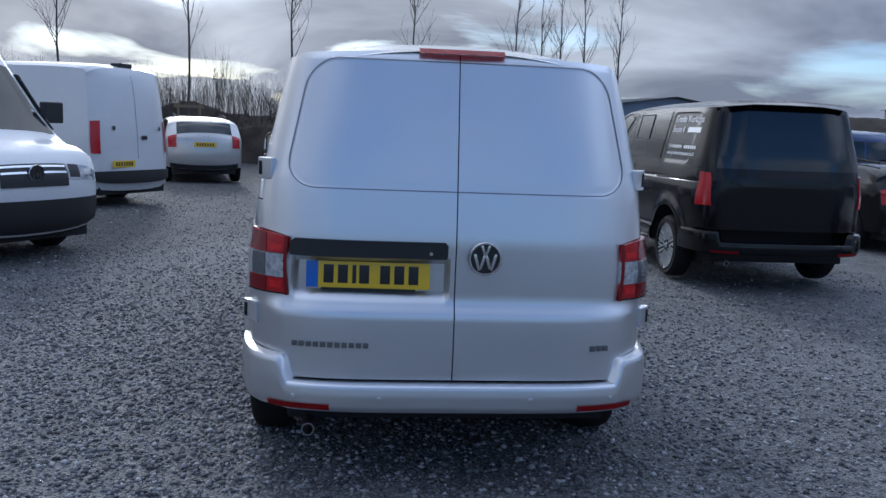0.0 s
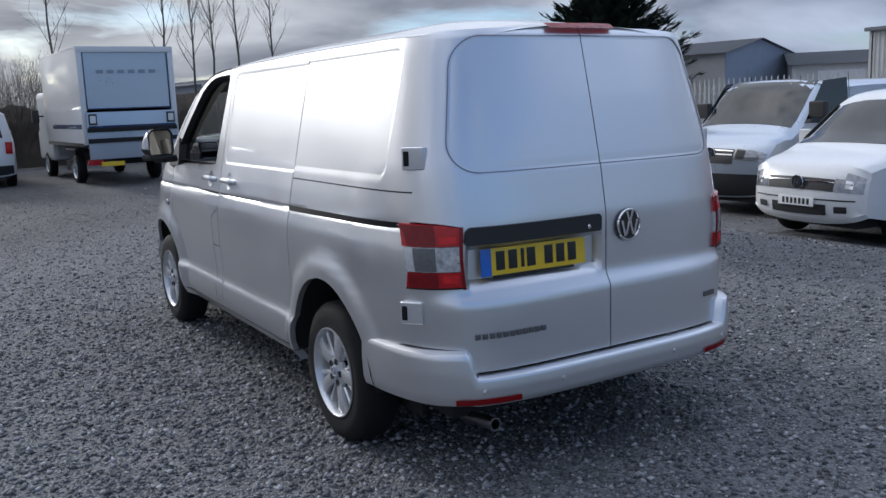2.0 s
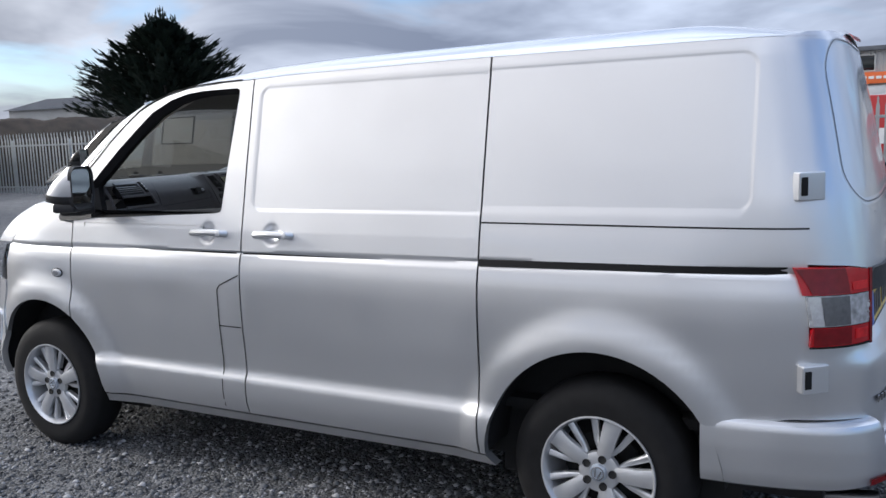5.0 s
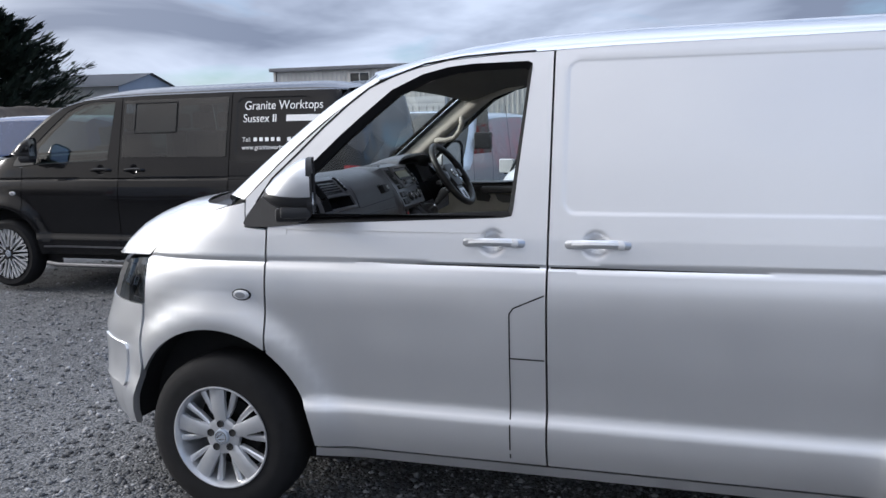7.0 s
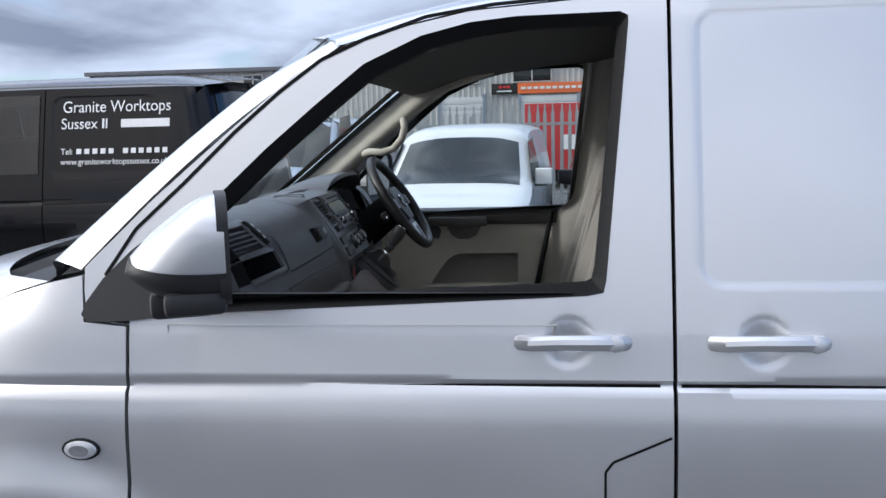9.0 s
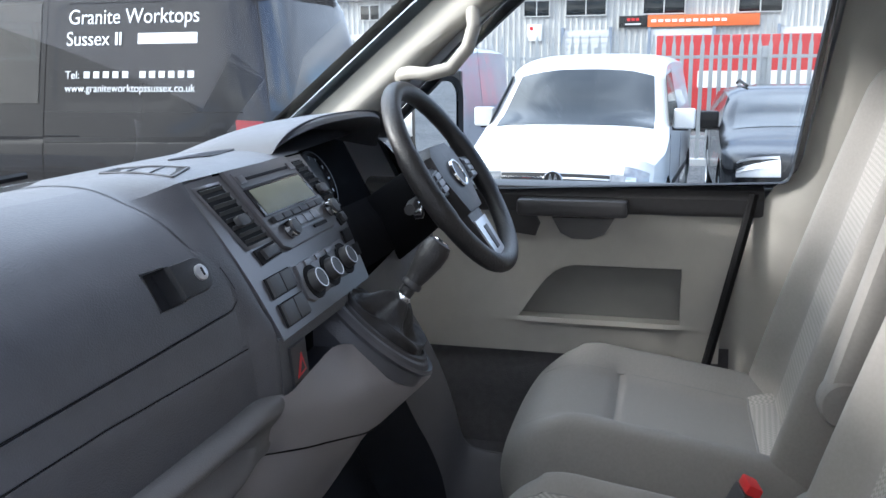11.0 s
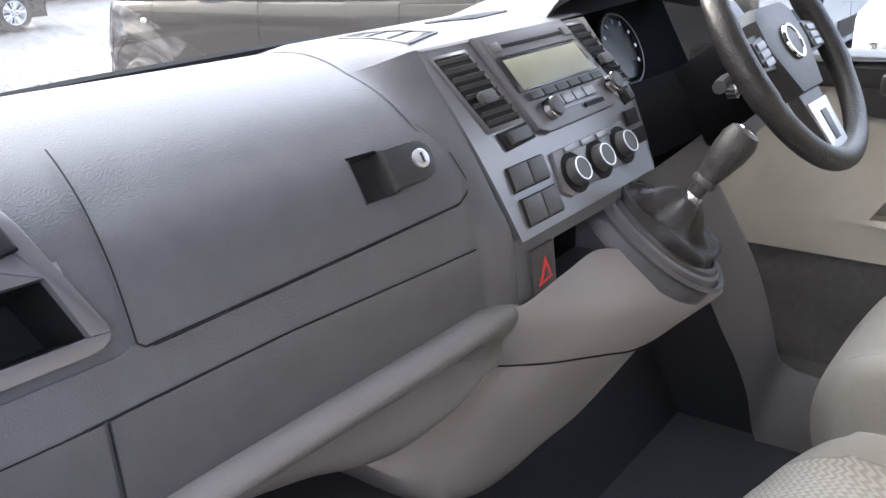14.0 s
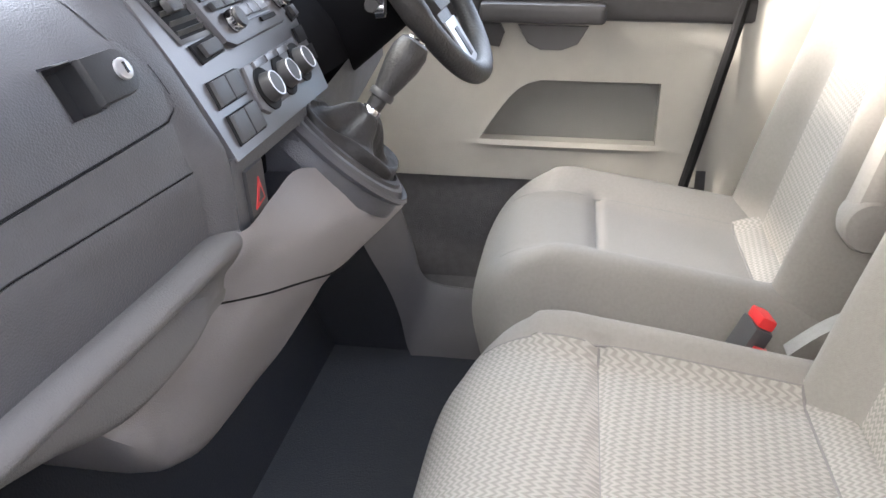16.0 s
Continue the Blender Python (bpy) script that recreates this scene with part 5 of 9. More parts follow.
def gap_line(o, w=0.0015, push=0.0046):
    """A thin dark joint along (x, t) points of the dash."""
    bm = bmesh.new()
    for (xa, ta), (xb, tb) in zip(o, o[1:]):
        n = max(1, int(max(abs(xb - xa) / 0.02, abs(tb - ta) / 0.02)))
        pts = [dash_at(xa + (xb - xa) * k / n, ta + (tb - ta) * k / n, push) for k in range(n + 1)]
        prev = None
        for k, p in enumerate(pts):
            d = (pts[min(k + 1, n)] - pts[max(k - 1, 0)]).normalized()
            q = d.cross(Vector((0, -0.9, 0.3))).normalized() * w / 2
            v = [bm.verts.new(p - q), bm.verts.new(p + q)]
            if prev:
                bm.faces.new((prev[0], prev[1], v[1], v[0]))
            prev = v
    return bm
part("lid_joint", gap_line([(x + (-0.001 if x < -0.4 else 0.001), t - (0.001 if t < 0.3 else 0)) for x, t in [(-0.527, tz(1.37))] + lid[:6]]), RUBBER, dash)
part("panel_joint", gap_line([(-0.78, tz(1.2065)), (-0.60, tz(1.2100)), (-0.42, tz(1.2170)), (-0.186, tz(1.2180))], 0.0012, 0.0036), RUBBER, dash)
part("panel_joint", gap_line([(-0.5715, 0.01), (-0.5705, tz(1.2096))], 0.0012, 0.0036), RUBBER, dash)
# finger recess, latch and lock
def on_dash(x, z, push):
    t = tz(z)
    p, q = dash_at(x, t, push), dash_at(x, t + 0.01, push)
    up = (q - p).normalized()
    rt = Vector((1, -0.10, 0)).normalized()
    nn = up.cross(rt).normalized()
    m = Matrix((rt, nn, up)).transposed().to_4x4()
    m.translation = p
    return m
well = on_dash(-0.267, 1.305, 0.0045)
bm = bm_prism([(-0.045, -0.020), (-0.006, -0.020), (-0.006, 0.020), (-0.045, 0.020)], lambda u, v, d: Vector((u, d, v)), 0.022)
bmesh.ops.delete(bm, geom=[f for f in bm.faces if all(abs(v.co.y) < 1e-6 for v in f.verts)], context="FACES_ONLY")
part("latch_recess", bm, SWITCHP, lidp, m=well)
part("latch", bm_prism([(-0.014, -0.0185)] + arc(0.023, 0, 0.0185, -90, 90, 10) + [(-0.014, 0.0185)], lambda u, v, d: Vector((u, d - 0.008, v)), 0.008, 0.003), LATCHP, lidp, "black glove box latch", m=on_dash(-0.267, 1.305, 0.0055))
part("key_lock", bm_lathe([(0, 0.0088), (-0.003, 0.0088), (-0.004, 0.007)], 24, axis="Y"), ALLOY, lidp, "round pale key lock", m=on_dash(-0.245, 1.3058, 0.0135))
part("key_slot", bm_box(-0.0012, 0.0012, -0.0048, -0.0035, -0.0045, 0.0045), INK, lidp, m=on_dash(-0.245, 1.3058, 0.0135))

# centre stack: a plane that leans back, (x, s) with s down from its top edge
SDIR = Vector((0, -0.104, -0.170)).normalized()
SNOR = Vector((0, SDIR.z, -SDIR.y))
STOP = Vector((0, 3.545, 1.392))


def stack(x, s, d=0.0):
    """d: how far proud of the plane."""
    bow = -0.35 * max(0, abs(x) - 0.10) ** 2
    swell = 0.006 * math.sin(math.pi * min(1, max(0, s / 0.215)))
    return STOP + SDIR * s + Vector((x, 0, 0)) + SNOR * (d + bow + swell)


stk = thing("centre_stack", "grey centre stack with radio, air vents and heater knobs", "console")


def plate(name, o, d0, thick, m_, parent, bevel=0.0015, label=""):
    return part(name, bm_prism(o, lambda u, v, d: stack(u, v, d0 - d), thick, bevel), m_, parent, label)


# surround: a tapered panel with sides that run back into the dash
face = [(-0.170, 0.0), (0.155, 0.0), (0.160, 0.10), (0.135, 0.205), (-0.158, 0.207), (-0.165, 0.10)]
def ruled(o, place, thick, n=12):
    """A plate cut into bands along v, so that it follows a curved face."""
    v0, v1 = min(c[1] for c in o), max(c[1] for c in o)
    return sheet([o], place, [], steps(v0, v1, (v1 - v0) / n), thick)
part("surround", ruled(face, lambda u, v, d: stack(u, v, -d), 0.03), DASHT, stk)
hood = [[Vector((x, 3.545 + 0.01 * abs(x), 1.394)), Vector((x, 3.575, 1.3995)), Vector((x, 3.63, 1.4015)), Vector((x, 3.72, 1.3935))] for x in (-0.168, -0.09, 0.0, 0.09, 0.155)]
edge = [Vector((-0.168, 3.5467, 1.394))] + [stack(-0.1675, w_, -0.0015) for w_ in (0.04, 0.08, 0.12, 0.16, 0.20)] + [Vector((-0.169, 3.438, 1.150))]
def run_out(top, base):
    """A sheet that leaves the stack's edge level and dies away into the dash; base: (x, t, proud) along it."""
    def at(u, v):
        a = catmull(top, v)
        x, t, d = catmull([Vector(b) for b in base], v)
        x = a.x + (x - a.x) * u
        b, w_ = dash_at(x, t, d), u * u * (3 - 2 * u)
        return Vector((x, a.y + (b.y - a.y) * w_, a.z + (b.z - a.z) * w_))
    return bm_grid(at, 14, 20)
part("cheek", run_out(edge, [(-0.236, 0.56, -0.0004), (-0.226, tz(1.360), -0.0004), (-0.219, tz(1.327), 0.001), (-0.212, tz(1.292), 0.0015), (-0.208, tz(1.257), 0.0025), (-0.206, tz(1.222), 0.0035), (-0.206, 0.02, 0.0035)]), DASH, stk)
part("hood_flank", run_out(hood[0], [(-0.236, t, -0.0004) for t in (0.56, 0.60, 0.66, 0.73)]), DASH, stk)
part("stack_hood", loft(hood, 10, 8), DASH, stk)
def on_hood(x, y, d):
    lo, hi = 0.0, 1.0
    for _ in range(24):
        mid_ = (lo + hi) / 2
        lo, hi = (mid_, hi) if catmull(hood[2], mid_).y < y else (lo, mid_)
    return Vector((x, y, catmull(hood[2], lo).z + 0.0008 - d))
for o in ([(-0.164, 3.652), (-0.160, 3.562), (-0.094, 3.580), (-0.112, 3.666)], [(-0.030, 3.646), (0.015, 3.612), (0.096, 3.620), (0.060, 3.640)]):
    slot = part("demister_slot", bm_prism(o, on_hood, 0.003), RUBBER, stk, "dark demister slot")
    c = Vector((sum(q[0] for q in o) / 4, sum(q[1] for q in o) / 4))
    lip = bmesh.new()
    for (xa, ya), (xb, yb) in zip(o, o[1:] + o[:1]):
        bm_tube([on_hood(xa, ya, 0.0), on_hood((xa + xb) / 2, (ya + yb) / 2, 0.0), on_hood(xb, yb, 0.0)], 0.0016, 6, bm=lip)
    part("slot_lip", lip, DASH, slot)
    for f in (0.33, 0.66):
        (xa, ya), (xb, yb) = [(o[i][0] + (o[j][0] - o[i][0]) * f, o[i][1] + (o[j][1] - o[i][1]) * f) for i, j in ((0, 1), (3, 2))]
        part("slot_vane", bm_tube([on_hood(xa, ya, 0.0), on_hood(xb, yb, 0.0)], 0.0010, 6), DASH, slot)


def vent(x0, x1, x2, x3, s0, s1, n):
    """A dark box with slats: top edge x0..x1 at s0, bottom edge x2..x3 at s1."""
    v = plate("air_vent", [(x0, s0), (x1, s0), (x3, s1), (x2, s1)], 0.0012, 0.002, RUBBER, stk, 0, "black air vent with slats")
    for k in range(n):
        f = (k + 0.5) / n
        a, b, s = x0 + (x2 - x0) * f, x1 + (x3 - x1) * f, s0 + (s1 - s0) * f
        h = 0.20 * (s1 - s0) / n
        bm = bmesh.new()
        q = [bm.verts.new(c) for c in (stack(a + 0.001, s - h, 0.0042), stack(b - 0.001, s - h, 0.0042), stack(b - 0.001, s + h, 0.0014), stack(a + 0.001, s + h, 0.0014))]
        bm.faces.new(q)
        part("slat", solid(bm, 0.0012), LATCHP, v)
    fx = (x0 + x1 + x2 + x3) / 4
    part("vent_tab", bm_prism(round_rect(fx - 0.011, (s0 + s1) / 2 + 0.004, fx + 0.013, (s0 + s1) / 2 + 0.018, 0.004), lambda u, w, d: stack(u, w, 0.010 - d), 0.007, 0.002), SWITCHP, v)
    # raised lip
    o = [(x0 - 0.004, s0 - 0.004), (x1 + 0.004, s0 - 0.004), (x3 + 0.004, s1 + 0.004), (x2 - 0.004, s1 + 0.004)]
    i = [(x0, s0), (x1, s0), (x3, s1), (x2, s1)]
    bm = bmesh.new()
    A, B, C = [bm.verts.new(stack(*c, 0.0008)) for c in o], [bm.verts.new(stack(*c, 0.0022)) for c in i], [bm.verts.new(stack(*c, 0.0013)) for c in i]
    for k in range(4):
        j = (k + 1) % 4
        bm.faces.new((A[k], A[j], B[j], B[k])); bm.faces.new((B[k], B[j], C[j], C[k]))
    part("vent_lip", bm, DASHT, v)


vent(-0.156, -0.104, -0.133, -0.077, 0.012, 0.094, 8)
vent(0.100, 0.136, 0.130, 0.170, 0.009, 0.090, 8)
for x0, x1 in ((-0.127, -0.072), (0.128, 0.160)):
    b = plate("vent_switch", [(x0 + 0.002, 0.101), (x1, 0.099), (x1 + 0.004, 0.118), (x0 + 0.006, 0.121)], 0.002, 0.003, RUBBER, stk, 0.001)
    part("rocker", bm_prism([(x0 + 0.012, 0.104), (x1 - 0.006, 0.103), (x1 - 0.004, 0.116), (x0 + 0.015, 0.117)], lambda u, v, d: stack(u, v, 0.007 - d), 0.006, 0.002), SWITCHP, b)
# radio
rad = thing("car_radio", "grey double-height car radio with display and two knobs", "radio")
plate("radio_face", [(-0.086, -0.001), (0.090, -0.001), (0.122, 0.108), (0.10, 0.117), (-0.045, 0.119), (-0.062, 0.112)], 0.006, 0.006, RADIOP, rad, 0.003)


def on_radio(u, v):
    """(u, v) of a 0..1 square on the radio's slanting face."""
    return (-0.086 + 0.176 * u + (0.022 + 0.012 * u) * v, -0.001 + 0.118 * v)


def rplate(name, o, d0, thick, m_, parent, bevel=0.001, label=""):
    return plate(name, [on_radio(*c) for c in o], d0, thick, m_, parent, bevel, label)


rplate("upper_band", [(0.05, 0.05), (0.95, 0.05), (0.95, 0.24), (0.05, 0.24)], 0.0075, 0.003, RADIOP, rad)
rplate("disc_slot", [(0.18, 0.13), (0.86, 0.13), (0.86, 0.165), (0.18, 0.165)], 0.0085, 0.002, RUBBER, rad)
for u in (0.06, 0.87):
    rplate("radio_key", [(u, 0.10), (u + 0.09, 0.10), (u + 0.09, 0.19), (u, 0.19)], 0.010, 0.003, DASHT, rad)
rplate("display_frame", [(0.05, 0.26), (0.95, 0.26), (0.95, 0.60), (0.05, 0.60)], 0.0078, 0.003, GLOSSB, rad)
rplate("display", [(0.09, 0.28), (0.91, 0.28), (0.91, 0.585), (0.09, 0.585)], 0.0088, 0.002, LCD, rad, 0.0005, "unlit grey-green display")
for k in range(6):
    u = 0.09 + k * 0.14
    rplate("radio_key", [(u, 0.63), (u + 0.125, 0.63), (u + 0.125, 0.70), (u, 0.70)], 0.012, 0.006, LATCHP, rad, 0.0015)
for k in range(4):
    u = 0.25 + k * 0.125
    rplate("radio_key", [(u, 0.73), (u + 0.115, 0.73), (u + 0.115, 0.83), (u, 0.83)], 0.010, 0.004, DASHT, rad, 0.0012)
rplate("key_line", [(0.25, 0.855), (0.76, 0.855), (0.76, 0.868), (0.25, 0.868)], 0.0085, 0.002, STEEL, rad, 0)
rplate("aux_slot", [(0.56, 0.885), (0.78, 0.885), (0.78, 0.925), (0.56, 0.925)], 0.0085, 0.002, RUBBER, rad, 0)


def knob(x, s, r, h, ring, parent, name="knob", d0=0.004):
    base = stack(x, s, d0)
    m = Matrix.Translation(base) @ SNOR.to_track_quat("Z", "Y").to_matrix().to_4x4()
    k = part(name, bm_lathe([(0, r * 1.05), (h * 0.5, r), (h, r * 0.93), (h * 1.02, r * 0.8)], 32, axis="Z"), SWITCHP, parent, m=m)
    if ring:
        part("knob_ring", bm_lathe([(h * 0.97, r * 0.90), (h * 1.06, r * 0.88), (h * 1.06, r * 0.80), (h * 0.97, r * 0.78)], 32, axis="Z", close=True), ALLOY, k)
    return k


for x, s in ((-0.029, 0.097), (0.112, 0.092)):
    k = knob(x, s, 0.0108, 0.013, False, rad, "volume_knob", 0.006)
    part("knob_side", bm_lathe([(0.002, 0.0120), (0.009, 0.0115), (0.0095, 0.0108), (0.002, 0.0108)], 28, axis="Z", close=True), CHROME, k)
# heater panel and knobs
plate("heater_panel", [(-0.056, 0.139), (0.100, 0.136), (0.110, 0.150), (0.096, 0.180), (-0.052, 0.190), (-0.066, 0.182)], 0.003, 0.004, RADIOP, stk, 0.002, "satin grey heater control panel")
for x, s in ((-0.033, 0.168), (0.023, 0.166), (0.081, 0.163)):
    well = plate("knob_well", [(x + 0.023 * math.cos(a * math.pi / 12), s + 0.0225 * math.sin(a * math.pi / 12)) for a in range(24)], 0.0042, 0.002, RUBBER, stk, 0)
    kn = knob(x, s, 0.0150, 0.0115, True, stk, "heater_knob")
for k in range(3):
    plate("heater_key", [(-0.036 + k * 0.035, 0.139), (-0.004 + k * 0.035, 0.1385), (-0.004 + k * 0.035, 0.1455), (-0.036 + k * 0.035, 0.146)], 0.006, 0.003, DASHT, stk)
# blank switches
for s0, s1 in ((0.137, 0.1605), (0.1705, 0.1965)):
    fr = plate("switch_block", [(-0.137, s0 - 0.0015), (-0.073, s0 - 0.0015), (-0.076, s1 + 0.0015), (-0.140, s1 + 0.0015)], 0.0018, 0.003, RUBBER, stk, 0.001)
    for a, b in ((-0.135, -0.1065), (-0.1045, -0.0755)):
        part("switch", bm_prism([(a, s0), (b, s0), (b - 0.003, s1), (a - 0.003, s1)], lambda u, v, d: stack(u, v, 0.0055 - d), 0.005, 0.002), SWITCHP, fr)
for s0 in (0.128, 0.152):
    plate("switch", [(0.118, s0), (0.148, s0), (0.143, s0 + 0.018), (0.115, s0 + 0.018)], 0.004, 0.004, RUBBER, stk, 0.001)
# below: hazard switch and open cubby, on a steeper face
def under(x, s, d=0.0):
    return Vector((x, 3.440 - 0.006 * s / 0.1 - d * 0.98, 1.208 - s + d * 0.05))
for o in ([(-0.168, -0.01), (-0.098, -0.01), (-0.096, 0.075), (-0.168, 0.075)], [(-0.098, -0.01), (0.022, -0.01), (0.020, 0.007), (-0.098, 0.007)],
          [(-0.096, 0.058), (0.012, 0.056), (0.010, 0.075), (-0.096, 0.075)], [(0.020, -0.01), (0.10, -0.01), (0.03, 0.068), (0.010, 0.075)]):
    part("lower_face", bm_prism(o, lambda u, v, d: under(u, v, -d), 0.04, 0.0), DASH, stk)
bm = bm_prism([(-0.098, 0.006), (0.021, 0.006), (0.012, 0.058), (-0.097, 0.059)], lambda u, v, d: under(u, v, -0.002 - d), 0.10)
bmesh.ops.delete(bm, geom=[f for f in bm.faces if all(v.co.y < 3.46 for v in f.verts)], context="FACES_ONLY")
part("cubby", bm, RUBBER, stk, "dark open cubby hole")
hz = part("hazard_switch", bm_prism([(-0.147, 0.006), (-0.104, 0.006), (-0.102, 0.066), (-0.143, 0.070)], lambda u, v, d: under(u, v, 0.004 - d), 0.004, 0.002), SWITCHP, stk, "hazard light switch with a red triangle")
part("red_triangle", bm_prism([(-0.136, 0.046), (-0.111, 0.042), (-0.122, 0.018)], lambda u, v, d: under(u, v, 0.0052 - d), 0.002, 0.0004), REDP, hz)
part("triangle_centre", bm_prism([(-0.129, 0.041), (-0.117, 0.039), (-0.1225, 0.028)], lambda u, v, d: under(u, v, 0.006 - d), 0.002), SWITCHP, hz)

# side vent unit at the door end of the dash
en = thing("end_vent", "satin grey vent frame with cubby at the end of the dash", "air vent")
def endp(x, z, d=0.0):
    return dash_at(x, tz(z), 0.004 + d)
def eprism(name, o, d0, th, m_, parent, bevel=0.001, label=""):
    return part(name, bm_prism(o, lambda u, v, d: endp(u, v, d0 - d), th, bevel), m_, parent, label)
for o in ([(-0.74, 1.25), (-0.566, 1.2525), (-0.557, 1.2545), (-0.5515, 1.2578), (-0.549, 1.2625), (-0.5625, 1.2635), (-0.74, 1.2615)], [(-0.5625, 1.2635), (-0.549, 1.2625), (-0.5495, 1.268), (-0.574, 1.335), (-0.592, 1.378), (-0.61, 1.386), (-0.618, 1.367), (-0.606, 1.317), (-0.575, 1.304)],
          [(-0.74, 1.3045), (-0.575, 1.304), (-0.606, 1.317), (-0.74, 1.3155)], [(-0.74, 1.3675), (-0.618, 1.367), (-0.61, 1.386), (-0.74, 1.384)]):
    eprism("frame", o, 0.003, 0.008, FRAMEP, en, 0.0012)
def well_box(name, o, depth, label):
    bm = bm_prism(o, lambda u, v, d: endp(u, v, -0.002 - d), depth)
    bm.faces.ensure_lookup_table()
    front = min(bm.faces, key=lambda f: f.calc_center_median().y if len(f.verts) == len(o) else 99)
    bmesh.ops.delete(bm, geom=[front], context="FACES_ONLY")
    return part(name, bm, RUBBER, en, label)
well_box("cubby", [(-0.745, 1.260), (-0.561, 1.262), (-0.574, 1.306), (-0.745, 1.306)], 0.07, "dark cubby hole")
well_box("vent_hole", [(-0.745, 1.314), (-0.604, 1.315), (-0.617, 1.369), (-0.745, 1.369)], 0.03, "")
for k in range(5):
    z = 1.320 + k * 0.0095
    eprism("slat", [(-0.740, z), (-0.611, z), (-0.613, z + 0.004), (-0.740, z + 0.004)], -0.004, 0.014, DASHT, en)
wl = eprism("thumbwheel", [(-0.597, 1.32), (-0.582, 1.322), (-0.592, 1.372), (-0.608, 1.372)], 0.008, 0.006, RUBBER, en, 0.003, "ribbed black thumbwheel")
for k in range(3):
    z = 1.332 + k * 0.013
    eprism("mark", [(-0.594, z), (-0.5915, z), (-0.593, z + 0.006), (-0.5955, z + 0.006)], 0.0095, 0.002, LETTER, wl, 0)

# knee bolster: a light grey rolled ledge over an open shelf, and the panel below
kb = thing("knee_panel", "light grey moulded knee panel with a rolled shelf edge", "trim panel")
sec = []
for x, dz, bz, by in ((-0.84, -0.040, 1.085, 3.49), (-0.60, -0.026, 1.085, 3.49), (-0.50, -0.018, 1.082, 3.49), (-0.41, -0.012, 1.068, 3.485), (-0.36, -0.009, 1.054, 3.480), (-0.31, -0.006, 1.046, 3.476), (-0.26, -0.003, 1.054, 3.470), (-0.225, 0.0, 1.066, 3.466)):
    dy = 0.11 * max(0, -x - 0.2) ** 1.1
    lip = [(3.472, 1.158), (3.458, 1.161), (3.446, 1.160), (3.436, 1.154), (3.432, 1.144), (3.443, 1.132), (3.465, 1.124)]
    row = [Vector((x, y + dy, z + dz)) for y, z in lip]
    row += [Vector((x, 3.478 + dy, min(1.108, 1.118 + (bz - 1.118) * 0.3))), Vector((x, (3.470 + by) / 2 + dy - 0.006, 1.112 + (bz - 1.112) * 0.65)), Vector((x, by + dy, bz)), Vector((x, by + dy + 0.05, bz - 0.004))]
    sec.append(row)
# the lip runs out into the console's flank
for x, f in ((-0.200, 0.0), (-0.172, 0.1), (-0.150, 0.3)):
    a = [(3.472, 1.158), (3.458, 1.161), (3.446, 1.160), (3.435, 1.154), (3.434, 1.142), (3.442, 1.128), (3.452, 1.116), (3.457, 1.104), (3.459, 1.094), (3.463, 1.080), (3.51, 1.076)]
    o = (3.474, 1.160), (3.458, 1.163), (3.446, 1.158), (3.441, 1.146), (3.444, 1.130), (3.452, 1.112), (3.456, 1.106), (3.458, 1.102), (3.460, 1.098), (3.464, 1.093), (3.51, 1.088)
    sec.append([Vector((x, p[0] + (q[0] - p[0]) * f + (0.006 if x > -0.16 else 0), p[1] + (q[1] - p[1]) * f)) for p, q in zip(a, o)])
part("shelf_lip", loft([r[:8] for r in sec], 60, 28), LIGHTP, kb, "rolled light grey shelf edge")
part("shelf_panel", loft([r[7:] for r in sec], 60, 14), LIGHTP, kb)

# console chin under the gear lever
ch = thing("gear_console", "light grey console with a gear lever in a leather boot", "console")
rim = [(-0.168, 3.431, 1.156), (-0.085, 3.434, 1.159), (-0.010, 3.432, 1.162), (0.045, 3.402, 1.142), (0.105, 3.375, 1.108), (0.150, 3.358, 1.086), (0.178, 3.372, 1.086), (0.190, 3.42, 1.12), (0.19, 3.50, 1.17)]
mid = [(-0.166, 3.448, 1.112), (-0.11, 3.428, 1.108), (-0.05, 3.410, 1.100), (0.03, 3.388, 1.085), (0.095, 3.372, 1.068), (0.146, 3.360, 1.058), (0.180, 3.372, 1.055), (0.196, 3.42, 1.07), (0.20, 3.50, 1.10)]
low_ = [(-0.156, 3.474, 1.072), (-0.105, 3.446, 1.060), (-0.05, 3.434, 1.045), (0.0, 3.427, 1.030), (0.055, 3.418, 1.015), (0.115, 3.41, 1.012), (0.165, 3.42, 1.013), (0.195, 3.46, 1.015), (0.20, 3.52, 1.03)]
foot = [(-0.215, 3.512, 0.922), (-0.15, 3.522, 0.885), (-0.085, 3.525, 0.870), (-0.02, 3.515, 0.882), (0.030, 3.496, 0.905), (0.09, 3.468, 0.955), (0.15, 3.456, 0.988), (0.19, 3.475, 1.0), (0.20, 3.53, 1.01)]
for row in (rim, mid, low_, foot):
    row.insert(0, (row[0][0] - 0.008, row[0][1] + 0.016, row[0][2]))
part("chin", loft([[Vector(p) for p in rim], [Vector(p) * 0.5 + Vector(q) * 0.5 + Vector((0, -0.006, 0)) for p, q in zip(rim, mid)], [Vector(p) for p in mid], [Vector(p) for p in low_]], 14, 48), CHINP, ch)
part("chin_joint", bm_tube([catmull([Vector(p) + Vector((0, -0.0003, -0.001)) for p in low_[1:8]], k / 30) for k in range(31)], 0.0013, 6), RUBBER, ch)
